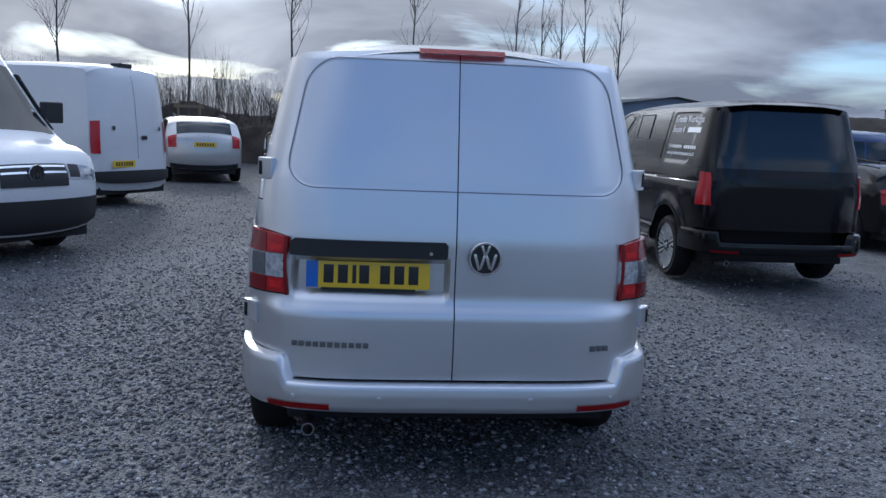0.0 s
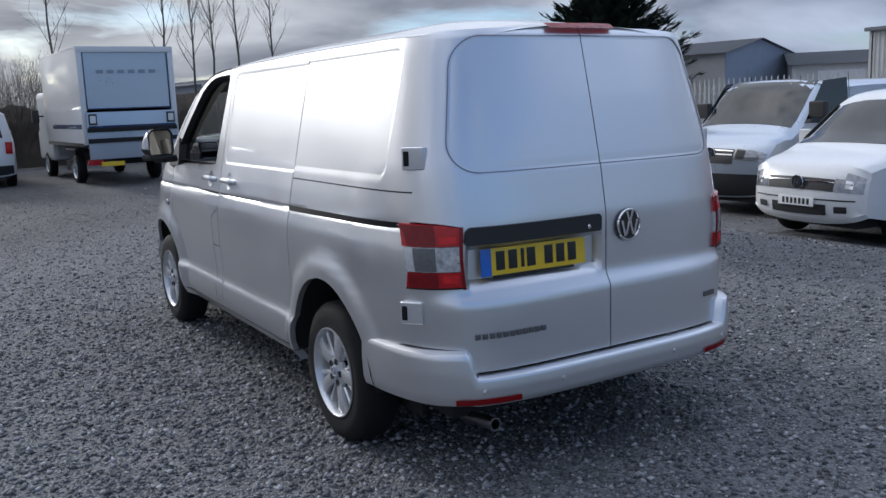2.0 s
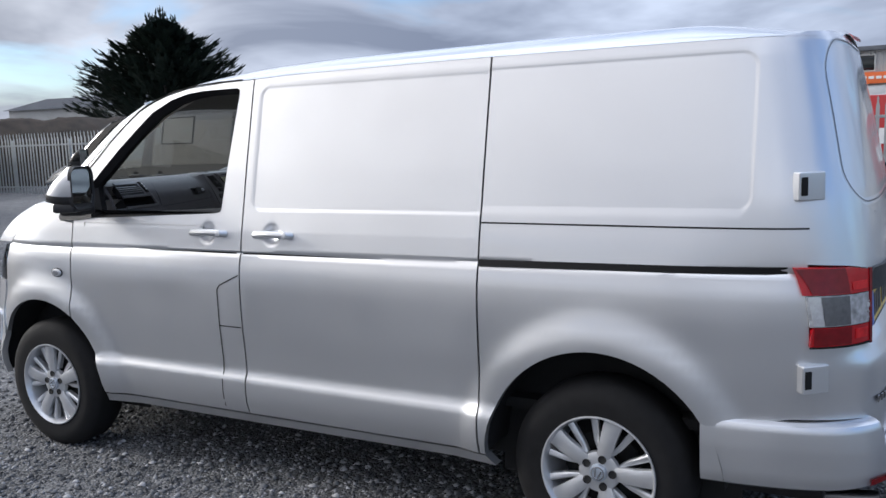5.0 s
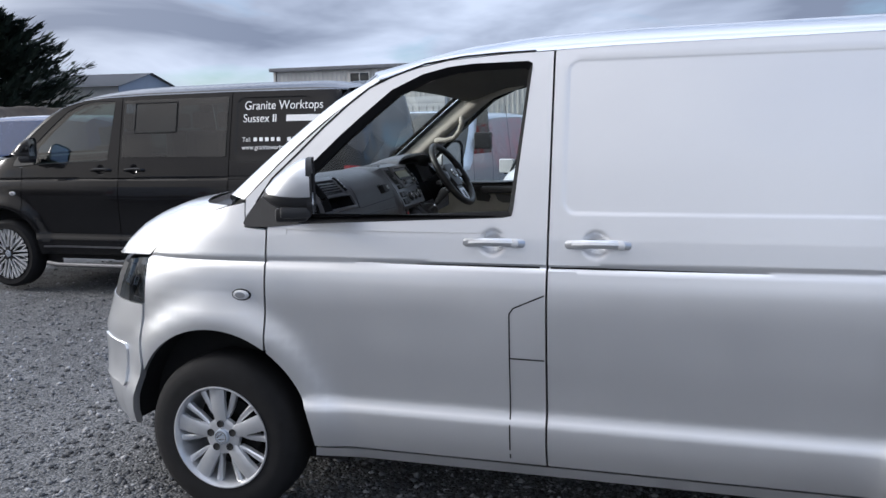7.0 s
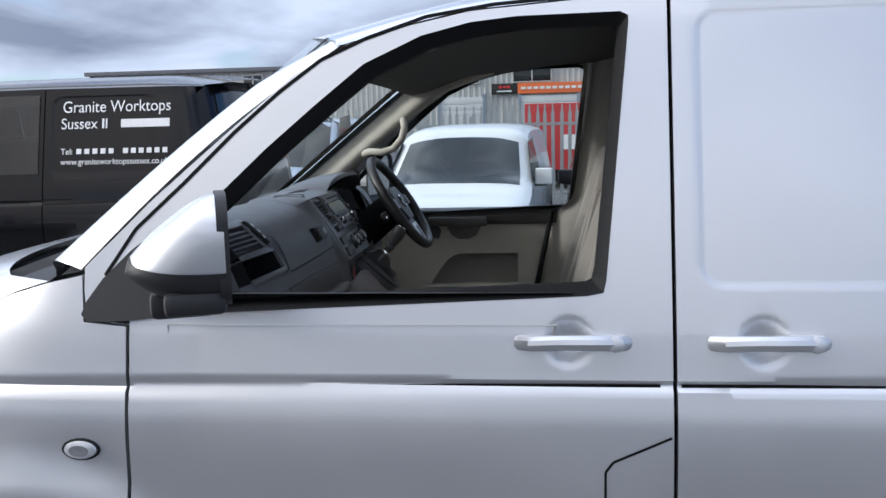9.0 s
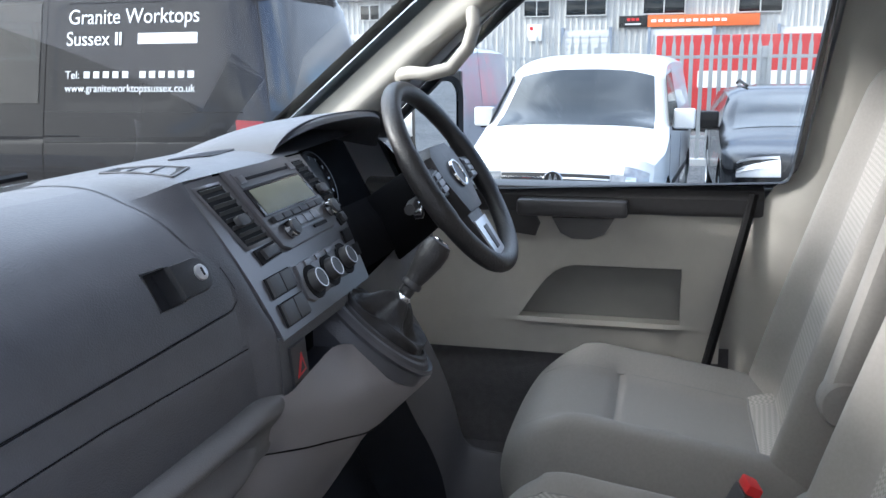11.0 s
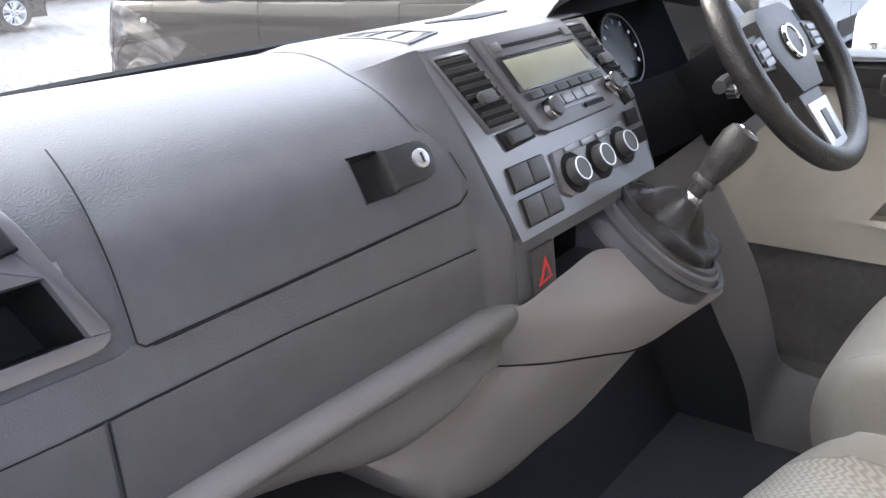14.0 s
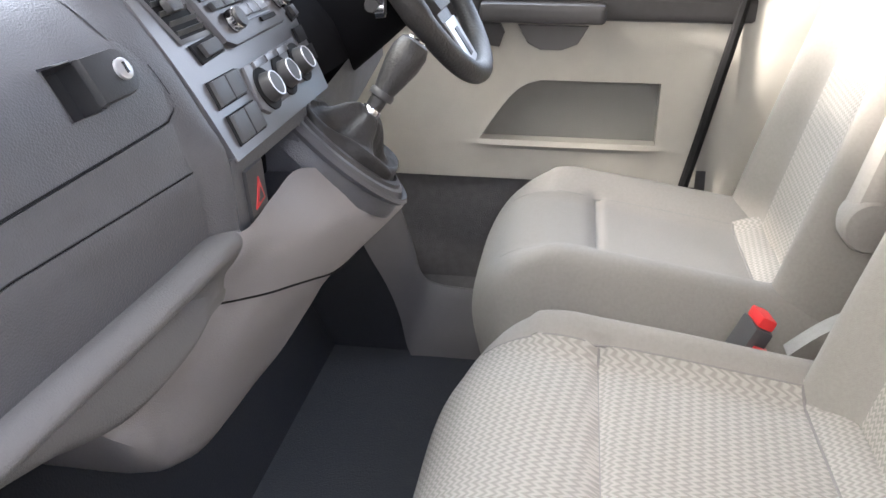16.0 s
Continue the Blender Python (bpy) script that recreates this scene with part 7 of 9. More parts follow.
def door_trim(sg):
    d = thing("door_panel", "grey moulded door panel with a map pocket and armrest", "door panel", kind="structure")
    X = lambda y, z: sg * (lerp(z, [(0.6, 0.86), (0.9, 0.868), (1.2, 0.862), (1.27, 0.84)]))
    curve = [(3.338, 0.953), (3.318, 0.985), (3.298, 1.015), (3.278, 1.042), (3.258, 1.061), (3.238, 1.072), (3.215, 1.078)]
    q = [[(2.90, 0.87), (3.64, 0.87), (3.655, 0.953), (3.338, 0.953), (2.985, 0.953), (2.90, 0.953)],
         [(2.90, 0.953), (2.985, 0.953), (2.985, 1.078), (2.885, 1.078), (2.90, 1.0)],
         curve + [(3.66, 1.078), (3.655, 0.953)],
         [(2.885, 1.078), (2.985, 1.078), (3.215, 1.078), (3.66, 1.078), (3.66, 1.20), (2.86, 1.20)]]
    def place(y, z, dd):
        lip = 0.010 * max(0, 1 - abs(z - 0.944) / 0.010) * smooth(2.96, 2.99, y) * smooth(3.36, 3.33, y)
        return Vector((X(y, z) + sg * (dd - lip), y, z))
    part("lower_trim", sheet(q, place, steps(2.86, 3.66, 0.05), [0.934, 0.939, 0.944, 0.949] + steps(0.96, 1.2, 0.03), 0.04), DOORTRIM, d)
    # the pocket's back, in a darker grey than the trim round it
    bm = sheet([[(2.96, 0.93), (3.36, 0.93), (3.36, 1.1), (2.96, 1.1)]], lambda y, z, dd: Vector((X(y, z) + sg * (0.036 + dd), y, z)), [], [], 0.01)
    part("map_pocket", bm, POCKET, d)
    # dark step well below the panel
    part("step_well", bm_grid(lambda u, v: Vector((sg * lerp(v, [(0, 0.885), (0.8, 0.87), (1, 0.70)]), 2.80 + 0.85 * u, lerp(v, [(0, 0.90), (0.8, 0.62), (1, 0.60)]))), 8, 8), WELL, d, "dark carpeted step well")
    bm = bm_grid(lambda u, v: Vector((sg * lerp(v, [(0, 0.862), (0.25, 0.845), (0.6, 0.838), (0.85, 0.85), (1, 0.885)]), 2.83 + 0.86 * u, lerp(v, [(0, 1.195), (0.25, 1.20), (0.6, 1.235), (0.85, 1.258), (1, 1.262)]))), 20, 10)
    part("upper_rail", bm, SWITCHP, d, "dark grey window rail")
    part("arm_bar", bm_box(sg * 0.80, sg * 0.845, 3.10, 3.335, 1.195, 1.232, 0.015, 4), SWITCHP, d, "dark pull handle")
    part("pull_cup", bm_prism([(3.265, 1.185), (3.13, 1.185), (3.15, 1.150), (3.18, 1.138), (3.22, 1.138), (3.245, 1.15)], lambda u, v, dd: Vector((X(u, v) - sg * (0.010 - dd), u, v)), 0.012, 0.004), LIGHTP, d, "pale grip cup")
    part("release_bezel", bm_prism([(3.38, 1.215), (3.31, 1.21), (3.29, 1.17), (3.30, 1.142), (3.37, 1.15)], lambda u, v, dd: Vector((X(u, v) - sg * (0.012 - dd), u, v)), 0.014, 0.004), SWITCHP, d)
    return d


for sg in (-1, 1):
    door_trim(sg)
part("door_seal", bm_tube([(0.84, 2.85, 1.25), (0.842, 2.865, 1.17), (0.842, 2.90, 1.0), (0.84, 2.93, 0.86), (0.83, 2.94, 0.70)], 0.010, 8), RUBBER, cab)
# the steered side keeps its door glass up; the near side window is wound down
bm = bmesh.new()
S_ = side_place(1)
bm.faces.new([bm.verts.new(S_(y, z, 0.03)) for y, z in WINDOW])
g = part("door_glass", bm, GLASS, van, "clear door glass")
g.visible_shadow = False
wp = bm_tube([(-0.55, 3.985, 1.345), (-0.2, 4.09, 1.335), (0.25, 4.10, 1.335)], 0.007, 6)
part("wiper_blade", wp, RUBBER, van, "black windscreen wiper at rest")

# ---- other vehicles ----
DGLASS = mat("dark window glass", (0.012, 0.015, 0.016), 0.05, 0, 0.0, 0.2, 3, spec=0.7)
steel = alloys
sport = make_wheel(ALLOY, True, rr=0.256)


def chaikin(pts, n=2):
    for _ in range(n):
        out = [pts[0]]
        for a, b in zip(pts, pts[1:]):
            out += [(0.75 * a[0] + 0.25 * b[0], 0.75 * a[1] + 0.25 * b[1]), (0.25 * a[0] + 0.75 * b[0], 0.25 * a[1] + 0.75 * b[1])]
        pts = out + [pts[-1]]
    return pts


class Car:
    """A vehicle with its nose at +y and its tail at y 0. profile: (y, z) from the nose's foot over the roof to the tail's foot."""

    def __init__(self, name, label, category, m, profile, width, belt, tumble, paint, axles, hub, group="", plan=0.10):
        self.root = thing(name, label, category, m, group)
        self.raw, self.prof = profile, chaikin(profile, 2)
        self.w, self.belt, self.tumble, self.paint, self.axles, self.hub, self.plan = width / 2, belt, tumble, paint, axles, hub, plan
        self.length = max(p[0] for p in profile)
        ys_, zs_ = [p[0] for p in self.prof], [p[1] for p in self.prof]
        cum = [0.0]
        for a, b in zip(self.prof, self.prof[1:]):
            cum.append(cum[-1] + math.hypot(b[0] - a[0], b[1] - a[1]))
        self.cum = cum
        # skin over the top, with rounded shoulders
        ss = [-1, -0.97, -0.92, -0.85, -0.7, -0.45, -0.2, 0, 0.2, 0.45, 0.7, 0.85, 0.92, 0.97, 1]
        bm = bmesh.new()
        n = 90
        rows = [[bm.verts.new(self.skin(s, k / n)) for k in range(n + 1)] for s in ss]
        for i in range(len(ss) - 1):
            for k in range(n):
                bm.faces.new((rows[i][k], rows[i + 1][k], rows[i + 1][k + 1], rows[i][k + 1]))
        part("body_shell", bm, paint, self.root)
        for sg in (-1, 1):
            o = [self.side_edge(k / n) for k in range(n + 1)]
            bot = [(o[-1][0], o[-1][1])]
            lo = []
            for a in sorted(axles):
                lo += arc(a, hub, hub + 0.075, 180, 0, 16)
            part("body_side", sheet([[p for p in o] + lo], lambda y, z, d, sg=sg: Vector((sg * (self.half(y, z) - d), y, z)), steps(0, self.length, 0.12), steps(0.3, 2.9, 0.10), 0.0), paint, self.root)
            for a in axles:
                bm = bmesh.new()
                prev = None
                for k in range(17):
                    t = math.pi * k / 16
                    y, z = a + (hub + 0.08) * math.cos(t), hub + (hub + 0.08) * math.sin(t)
                    v = [bm.verts.new((sg * x, y, z)) for x in (self.w - 0.02, self.w - 0.34)]
                    if prev:
                        bm.faces.new((prev[0], prev[1], v[1], v[0]))
                    prev = v
                part("arch_liner", bm, DARK, self.root)
        part("underbody", bm_box(-self.w + 0.2, self.w - 0.2, 0.15, self.length - 0.2, 0.22, hub + 0.1), DARK, self.root)

    def at(self, t):
        s = t * self.cum[-1]
        k = min(len(self.cum) - 2, max(0, int(np.searchsorted(self.cum, s)) - 1))
        f = (s - self.cum[k]) / max(1e-9, self.cum[k + 1] - self.cum[k])
        a, b = self.prof[k], self.prof[k + 1]
        d = math.hypot(b[0] - a[0], b[1] - a[1]) or 1
        return (a[0] + (b[0] - a[0]) * f, a[1] + (b[1] - a[1]) * f), ((b[0] - a[0]) / d, (b[1] - a[1]) / d)

    def half(self, y, z):
        w = self.w - self.tumble * max(0, z - self.belt) - 0.05 * max(0, 0.45 - z)
        e = min(y, self.length - y)
        return w - self.plan * (1 - smooth(0.0, 0.55, e))

    def skin(self, s, t, out=0.0):
        (y, z), (dy, dz) = self.at(t)
        n = (dz, -dy)          # out of the body
        r = 0.06 * abs(s) ** 10 + 0.035 * abs(s) ** 3
        if n[0] > 0.5 or n[0] < -0.5:
            r += self.plan * 0.9 * abs(s) ** 2.2 * abs(n[0])
        y, z = y + n[0] * (out - r), z + n[1] * (out - r)
        return Vector((s * self.half(y, z) * 1.0, y, z))

    def side_edge(self, t):
        p = self.skin(1.0, t)
        return (p.y, p.z)

    def t_of(self, y=None, z=None, front=True):
        """Where along the profile the height z (or y on the roof) lies, from the nose or from the tail."""
        rng = [k / 400 for k in range(401)]
        top = max(rng, key=lambda q: self.at(q)[0][1])
        rng = [q for q in rng if (q <= top) == front]
        return min(rng, key=lambda q: abs(self.at(q)[0][1] - z))

    def band(self, name, z0, z1, s0, s1, m_, front=True, out=0.006, label="", parent=None, slope=0.0):
        """A plate that follows the skin at nose or tail between two heights."""
        t0, t1 = self.t_of(z=z0, front=front), self.t_of(z=z1, front=front)
        bm = bm_grid(lambda u, v: self.skin(s0 + (s1 - s0) * u - (slope * (1 if s0 + s1 > 0 else -1) * v if slope else 0), t0 + (t1 - t0) * v, out), 12, 8)
        return part(name, bm, m_, parent or self.root, label)

    def side(self, name, o, m_, out=0.005, label="", both=True, sg=-1):
        for g in ((-1, 1) if both else (sg,)):
            part(name, sheet([o], lambda y, z, d, g=g: Vector((g * (self.half(y, z) + out - d), y, z)), steps(0, self.length, 0.2), steps(0.3, 2.9, 0.15), 0.006), m_, self.root, label)

    def wheels(self, kit, r=0.343, spokes=5):
        f = self.hub / 0.335
        for a in self.axles:
            for sg in (-1, 1):
                w = add_wheel(kit, self.root, sg * (self.w - 0.115), a, self.hub, sg < 0, spokes)
                w.matrix_basis = w.matrix_basis @ Matrix.Scale(f, 4)

    def mirror(self, y, z, sg, m_=None, size=1.0):
        x = sg * (self.half(y, z) + 0.13)
        mi = part("door_mirror", bm_box(-0.10 * size, 0.10 * size, -0.05, 0.06, -0.09 * size, 0.10 * size, 0.03, 3), m_ or self.paint, self.root, m=Matrix.Translation((x, y, z)))
        part("mirror_glass", bm_box(-0.085 * size, 0.085 * size, -0.054, -0.050, -0.075 * size, 0.085 * size, 0.002), MIRROR, mi)
        part("mirror_arm", bm_box(-0.10, 0.10, -0.02, 0.03, -0.11, -0.07, 0.01), PLASTIC, mi, m=Matrix.Translation((-sg * 0.06, 0, 0)))

    def plate(self, z, m_, front=False, x=0.0):
        t = self.t_of(z=z, front=front)
        p = self.skin(x / self.w, t, 0.02)
        pl = part("number_plate", bm_box(-0.26, 0.26, -0.006, 0.006, -0.056, 0.056, 0.002), m_, self.root, m=Matrix.Translation((x, p.y, z)))
        for k in range(7):
            part("bar", bm_box(-0.20 + k * 0.06, -0.165 + k * 0.06, -0.0085, 0.0085, -0.035, 0.035), INK, pl)

    def round_badge(self, z, front=True, r=0.06):
        t = self.t_of(z=z, front=front)
        p = self.skin(0, t, 0.012)
        m = Matrix.Translation(p) @ (Matrix.Identity(4) if not front else Matrix.Rotation(math.pi, 4, "Z"))
        b = part("badge", bm_lathe([(0, r), (-0.012, r * 0.95), (-0.013, r * 0.4)], 32, axis="Y"), INK, self.root, m=m)
        part("badge_ring", bm_lathe([(-0.010, r * 1.03), (-0.017, r * 0.98), (-0.017, r * 0.88), (-0.010, r * 0.86)], 32, axis="Y", close=True), CHROME, b)
        for x, a, h in ((-0.4, 12, 0.7), (-0.14, -14, 0.55), (0.14, 14, 0.55), (0.4, -12, 0.7)):
            part("badge_bar", bm_box(-0.08 * r, 0.08 * r, -0.018, -0.012, -h * r, h * r), CHROME, b, m=Matrix.Translation((x * r, 0, 0)) @ pose(0, 0, 0, 0, a, 0))


def city_van(name, label, m, paint, rear=True):
    """A small panel van of about 4.4 m."""
    c = Car(name, label, "van", m, [(4.30, 0.25), (4.40, 0.35), (4.41, 0.62), (4.36, 0.84), (4.22, 0.98), (3.55, 1.12), (2.85, 1.70), (2.55, 1.80), (1.6, 1.83), (0.4, 1.80), (0.17, 1.72), (0.06, 1.15), (0.02, 0.80), (0.0, 0.45), (0.06, 0.25)], 1.79, 1.05, 0.22, paint, (0.85, 3.53), 0.315, "parked vans")
    c.band("windscreen", 1.165, 1.66, -0.86, 0.86, DGLASS, True, 0.004, "dark windscreen")
    c.band("grille", 0.665, 0.80, -0.60, 0.60, PLASTIC, True, 0.006)
    for z in (0.70, 0.755):
        c.band("grille_bar", z, z + 0.011, -0.60, 0.60, CHROME, True, 0.012)
    for sg in (-1, 1):
        c.band("headlamp_inner", 0.665, 0.82, sg * 0.605, sg * 0.74, HEADL, True, 0.006)
        h = c.band("headlamp", 0.66, 0.90, sg * 0.735, sg * 0.97, HEADL, True, 0.006, "clear swept headlamp")
        c.band("lamp_lens", 0.70, 0.80, sg * 0.76, sg * 0.86, CHROME, True, 0.010, parent=h)
        c.band("fog_lamp", 0.40, 0.48, sg * 0.62, sg * 0.80, PLASTIC, True, 0.006)
    c.band("lower_intake", 0.36, 0.50, -0.5, 0.5, PLASTIC, True, 0.006)
    c.band("bumper_line", 0.545, 0.56, -0.9, 0.9, PLASTIC, True, 0.004)
    c.round_badge(0.735, True, 0.085)
    c.plate(0.52, LETTER, True)
    c.side("side_window", [(3.36, 1.14), (3.30, 1.22), (2.83, 1.60), (2.25, 1.64), (2.25, 1.13)], DGLASS)
    c.side("door_seam", [(2.20, 0.45), (2.208, 0.45), (2.208, 1.66), (2.20, 1.66)], RUBBER, 0.002)
    c.side("door_seam", [(3.40, 0.60), (3.408, 0.60), (3.408, 1.08), (3.40, 1.08)], RUBBER, 0.002)
    c.side("side_strip", [(1.2, 0.55), (3.1, 0.55), (3.1, 0.61), (1.2, 0.61)], PLASTIC, 0.008)
    for sg in (-1, 1):
        c.mirror(3.12, 1.20, sg)
    if rear:
        for sg in (-1, 1):
            c.band("rear_window", 1.18, 1.60, sg * 0.05, sg * 0.80, DGLASS, False, 0.004, "dark rear door window")
            c.band("rear_lamp", 0.80, 1.08, sg * 0.82, sg * 0.99, REDL, False, 0.012, "red rear lamp")
        c.band("rear_bumper", 0.30, 0.52, -0.98, 0.98, PLASTIC, False, 0.03, "black plastic rear bumper")
        c.band("handle_strip", 1.03, 1.075, -0.50, 0.10, PLASTIC, False, 0.012)
        c.band("door_gap", 0.55, 1.75, 0.005, 0.02, RUBBER, False, 0.003)
        c.plate(0.96, YELLOW, False, -0.18)
        c.round_badge(0.98, False, 0.045)
    c.wheels(steel)
    return c


def big_van(name, label, m, paint, h=2.55, rear=True):
    """A large panel van of about 6 m with a short bonnet."""
    c = Car(name, label, "van", m, [(5.80, 0.28), (5.92, 0.45), (5.93, 0.85), (5.86, 1.02), (5.70, 1.16), (5.20, 1.32), (4.55, 2.10), (4.30, h - 0.12), (4.0, h - 0.02), (2.2, h), (0.35, h - 0.03), (0.16, h - 0.14), (0.05, 1.4), (0.02, 0.75), (0.0, 0.45), (0.08, 0.28)], 1.99, 1.15, 0.10, paint, (1.35, 4.95), 0.345, "parked vans")
    c.band("windscreen", 1.36, 2.12, -0.88, 0.88, DGLASS, True, 0.004, "dark windscreen")
    c.band("grille", 0.80, 1.02, -0.46, 0.46, PLASTIC, True, 0.008)
    for z in (0.86, 0.93, 0.99):
        c.band("grille_bar", z, z + 0.014, -0.44, 0.44, CHROME, True, 0.014)
    for sg in (-1, 1):
        hh = c.band("headlamp", 0.86, 1.03, sg * 0.46, sg * 0.97, HEADL, True, 0.006, "clear headlamp with dark housing")
        c.band("lamp_housing", 0.88, 1.02, sg * 0.50, sg * 0.66, PLASTIC, True, 0.010, parent=hh)
    c.band("front_bumper", 0.32, 0.66, -0.98, 0.98, PLASTIC, True, 0.02, "dark plastic front bumper")
    c.round_badge(0.94, True, 0.09)
    c.side("side_window", [(5.02, 1.36), (4.90, 1.50), (4.52, 1.98), (3.95, 2.02), (3.95, 1.34)], DGLASS)
    c.side("lower_trim", [(1.9, 0.42), (4.4, 0.42), (4.4, 0.62), (1.9, 0.62)], PLASTIC, 0.012)
    for y in (3.9, 2.6, 5.06):
        c.side("door_seam", [(y, 0.62), (y + 0.01, 0.62), (y + 0.01, 2.1 if y < 5 else 1.3), (y, 2.1 if y < 5 else 1.3)], RUBBER, 0.002)
    for sg in (-1, 1):
        c.mirror(4.85, 1.55, sg, PLASTIC, 1.3)
    if rear:
        for sg in (-1, 1):
            c.band("rear_lamp", 0.92, 1.46, sg * 0.86, sg * 0.995, REDL, False, 0.02, "tall red rear lamp")
        c.band("door_gap", 0.6, h - 0.2, -0.004, 0.006, RUBBER, False, 0.003)
        c.band("rear_bumper", 0.42, 0.62, -0.99, 0.99, PLASTIC, False, 0.05, "dark rear step bumper")
        c.band("white_apron", 0.62, 0.82, -0.84, 0.84, paint, False, 0.012)
        c.plate(0.74, YELLOW, False, -0.35)
        c.band("door_handle", 1.15, 1.22, 0.10, 0.26, PLASTIC, False, 0.02)
        for s0 in (-0.62, 0.66):
            c.band("door_catch", 1.30, 1.36, s0, s0 + 0.06, PLASTIC, False, 0.02)
        part("roof_lamp", bm_box(-0.16, 0.16, 0.28, 0.46, h - 0.12, h + 0.0, 0.02), PLASTIC, c.root, "high brake lamp housing")
    c.wheels(steel)
    return c


def estate_car(name, label, m, paint, hi=1.48, category="car"):
    g = (hi - 1.48) * 0.4
    c = Car(name, label, category, m, [(4.55, 0.28 + g), (4.66, 0.42 + g), (4.66, 0.70 + g), (4.58, 0.86 + g), (4.35, 0.95 + g), (3.45, 1.04 + g), (2.70, hi - 0.05), (2.2, hi), (1.0, hi - 0.02), (0.40, hi - 0.10), (0.10, 1.12 + g), (0.03, 0.95 + g), (0.0, 0.55 + g), (0.08, 0.28 + g)], 1.86, 1.0 + g, 0.34, paint, (0.90, 3.72), 0.35, "parked cars", 0.13)
    c.band("windscreen", 1.08 + g, hi - 0.10, -0.86, 0.86, DGLASS, True, 0.004, "dark windscreen")
    c.band("rear_window", 1.16 + g, hi - 0.14, -0.80, 0.80, DGLASS, False, 0.005, "dark tailgate window")
    c.side("side_window", [(3.20, 1.07 + g), (2.62, hi - 0.12), (1.75, hi - 0.09), (1.75, 1.06 + g)], DGLASS)
    c.side("side_window", [(1.68, 1.06 + g), (1.68, hi - 0.09), (0.70, hi - 0.13), (0.42, 1.12 + g)], DGLASS)
    c.side("door_seam", [(1.71, 0.45 + g), (1.718, 0.45 + g), (1.718, 1.05 + g), (1.71, 1.05 + g)], RUBBER, 0.002)
    for sg in (-1, 1):
        c.band("headlamp", 0.70 + g, 0.88 + g, sg * 0.52, sg * 0.97, CLEARL, True, 0.008, "clear headlamp")
        c.band("rear_lamp", 0.82 + g, 1.14 + g, sg * 0.80, sg * 0.99, REDL, False, 0.012, "red rear lamp")
        c.mirror(3.05, 1.12 + g, sg)
        part("roof_rail", bm_tube([(sg * 0.58, 0.7, hi - 0.02), (sg * 0.60, 1.4, hi + 0.03), (sg * 0.58, 2.3, hi - 0.01)], 0.018, 8), DARK, c.root)
    c.band("grille", 0.66 + g, 0.86 + g, -0.40, 0.40, PLASTIC, True, 0.008)
    c.band("lower_intake", 0.40 + g, 0.56 + g, -0.6, 0.6, PLASTIC, True, 0.008)
    c.band("rear_bumper", 0.40 + g, 0.60 + g, -0.97, 0.97, paint, False, 0.04)
    c.band("bumper_foot", 0.30 + g, 0.40 + g, -0.95, 0.95, PLASTIC, False, 0.03)
    c.plate(0.88 + g, YELLOW, False)
    c.wheels(steel)
    return c


TINT1, TINT2 = glass_mat("light tinted glass", (0.21, 0.28, 0.26)), glass_mat("privacy glass", (0.13, 0.17, 0.165))
# the black people carrier with lettered panels, parked beyond the silver van
BX0, BY0 = 3.985, 4.86
black = thing("black_van", "black van with tinted windows and white lettering on its panel", "van", pose(BX0, BY0, 0.03, 0, 0, 0.6))
van_shell(black, BLACKP, True)
for sg in (-1, 1):
    for a in AXLES:
        add_wheel(sport, black, sg * 0.83, a, HUB_Z, sg < 0, 10, "open-spoke alloy wheel")


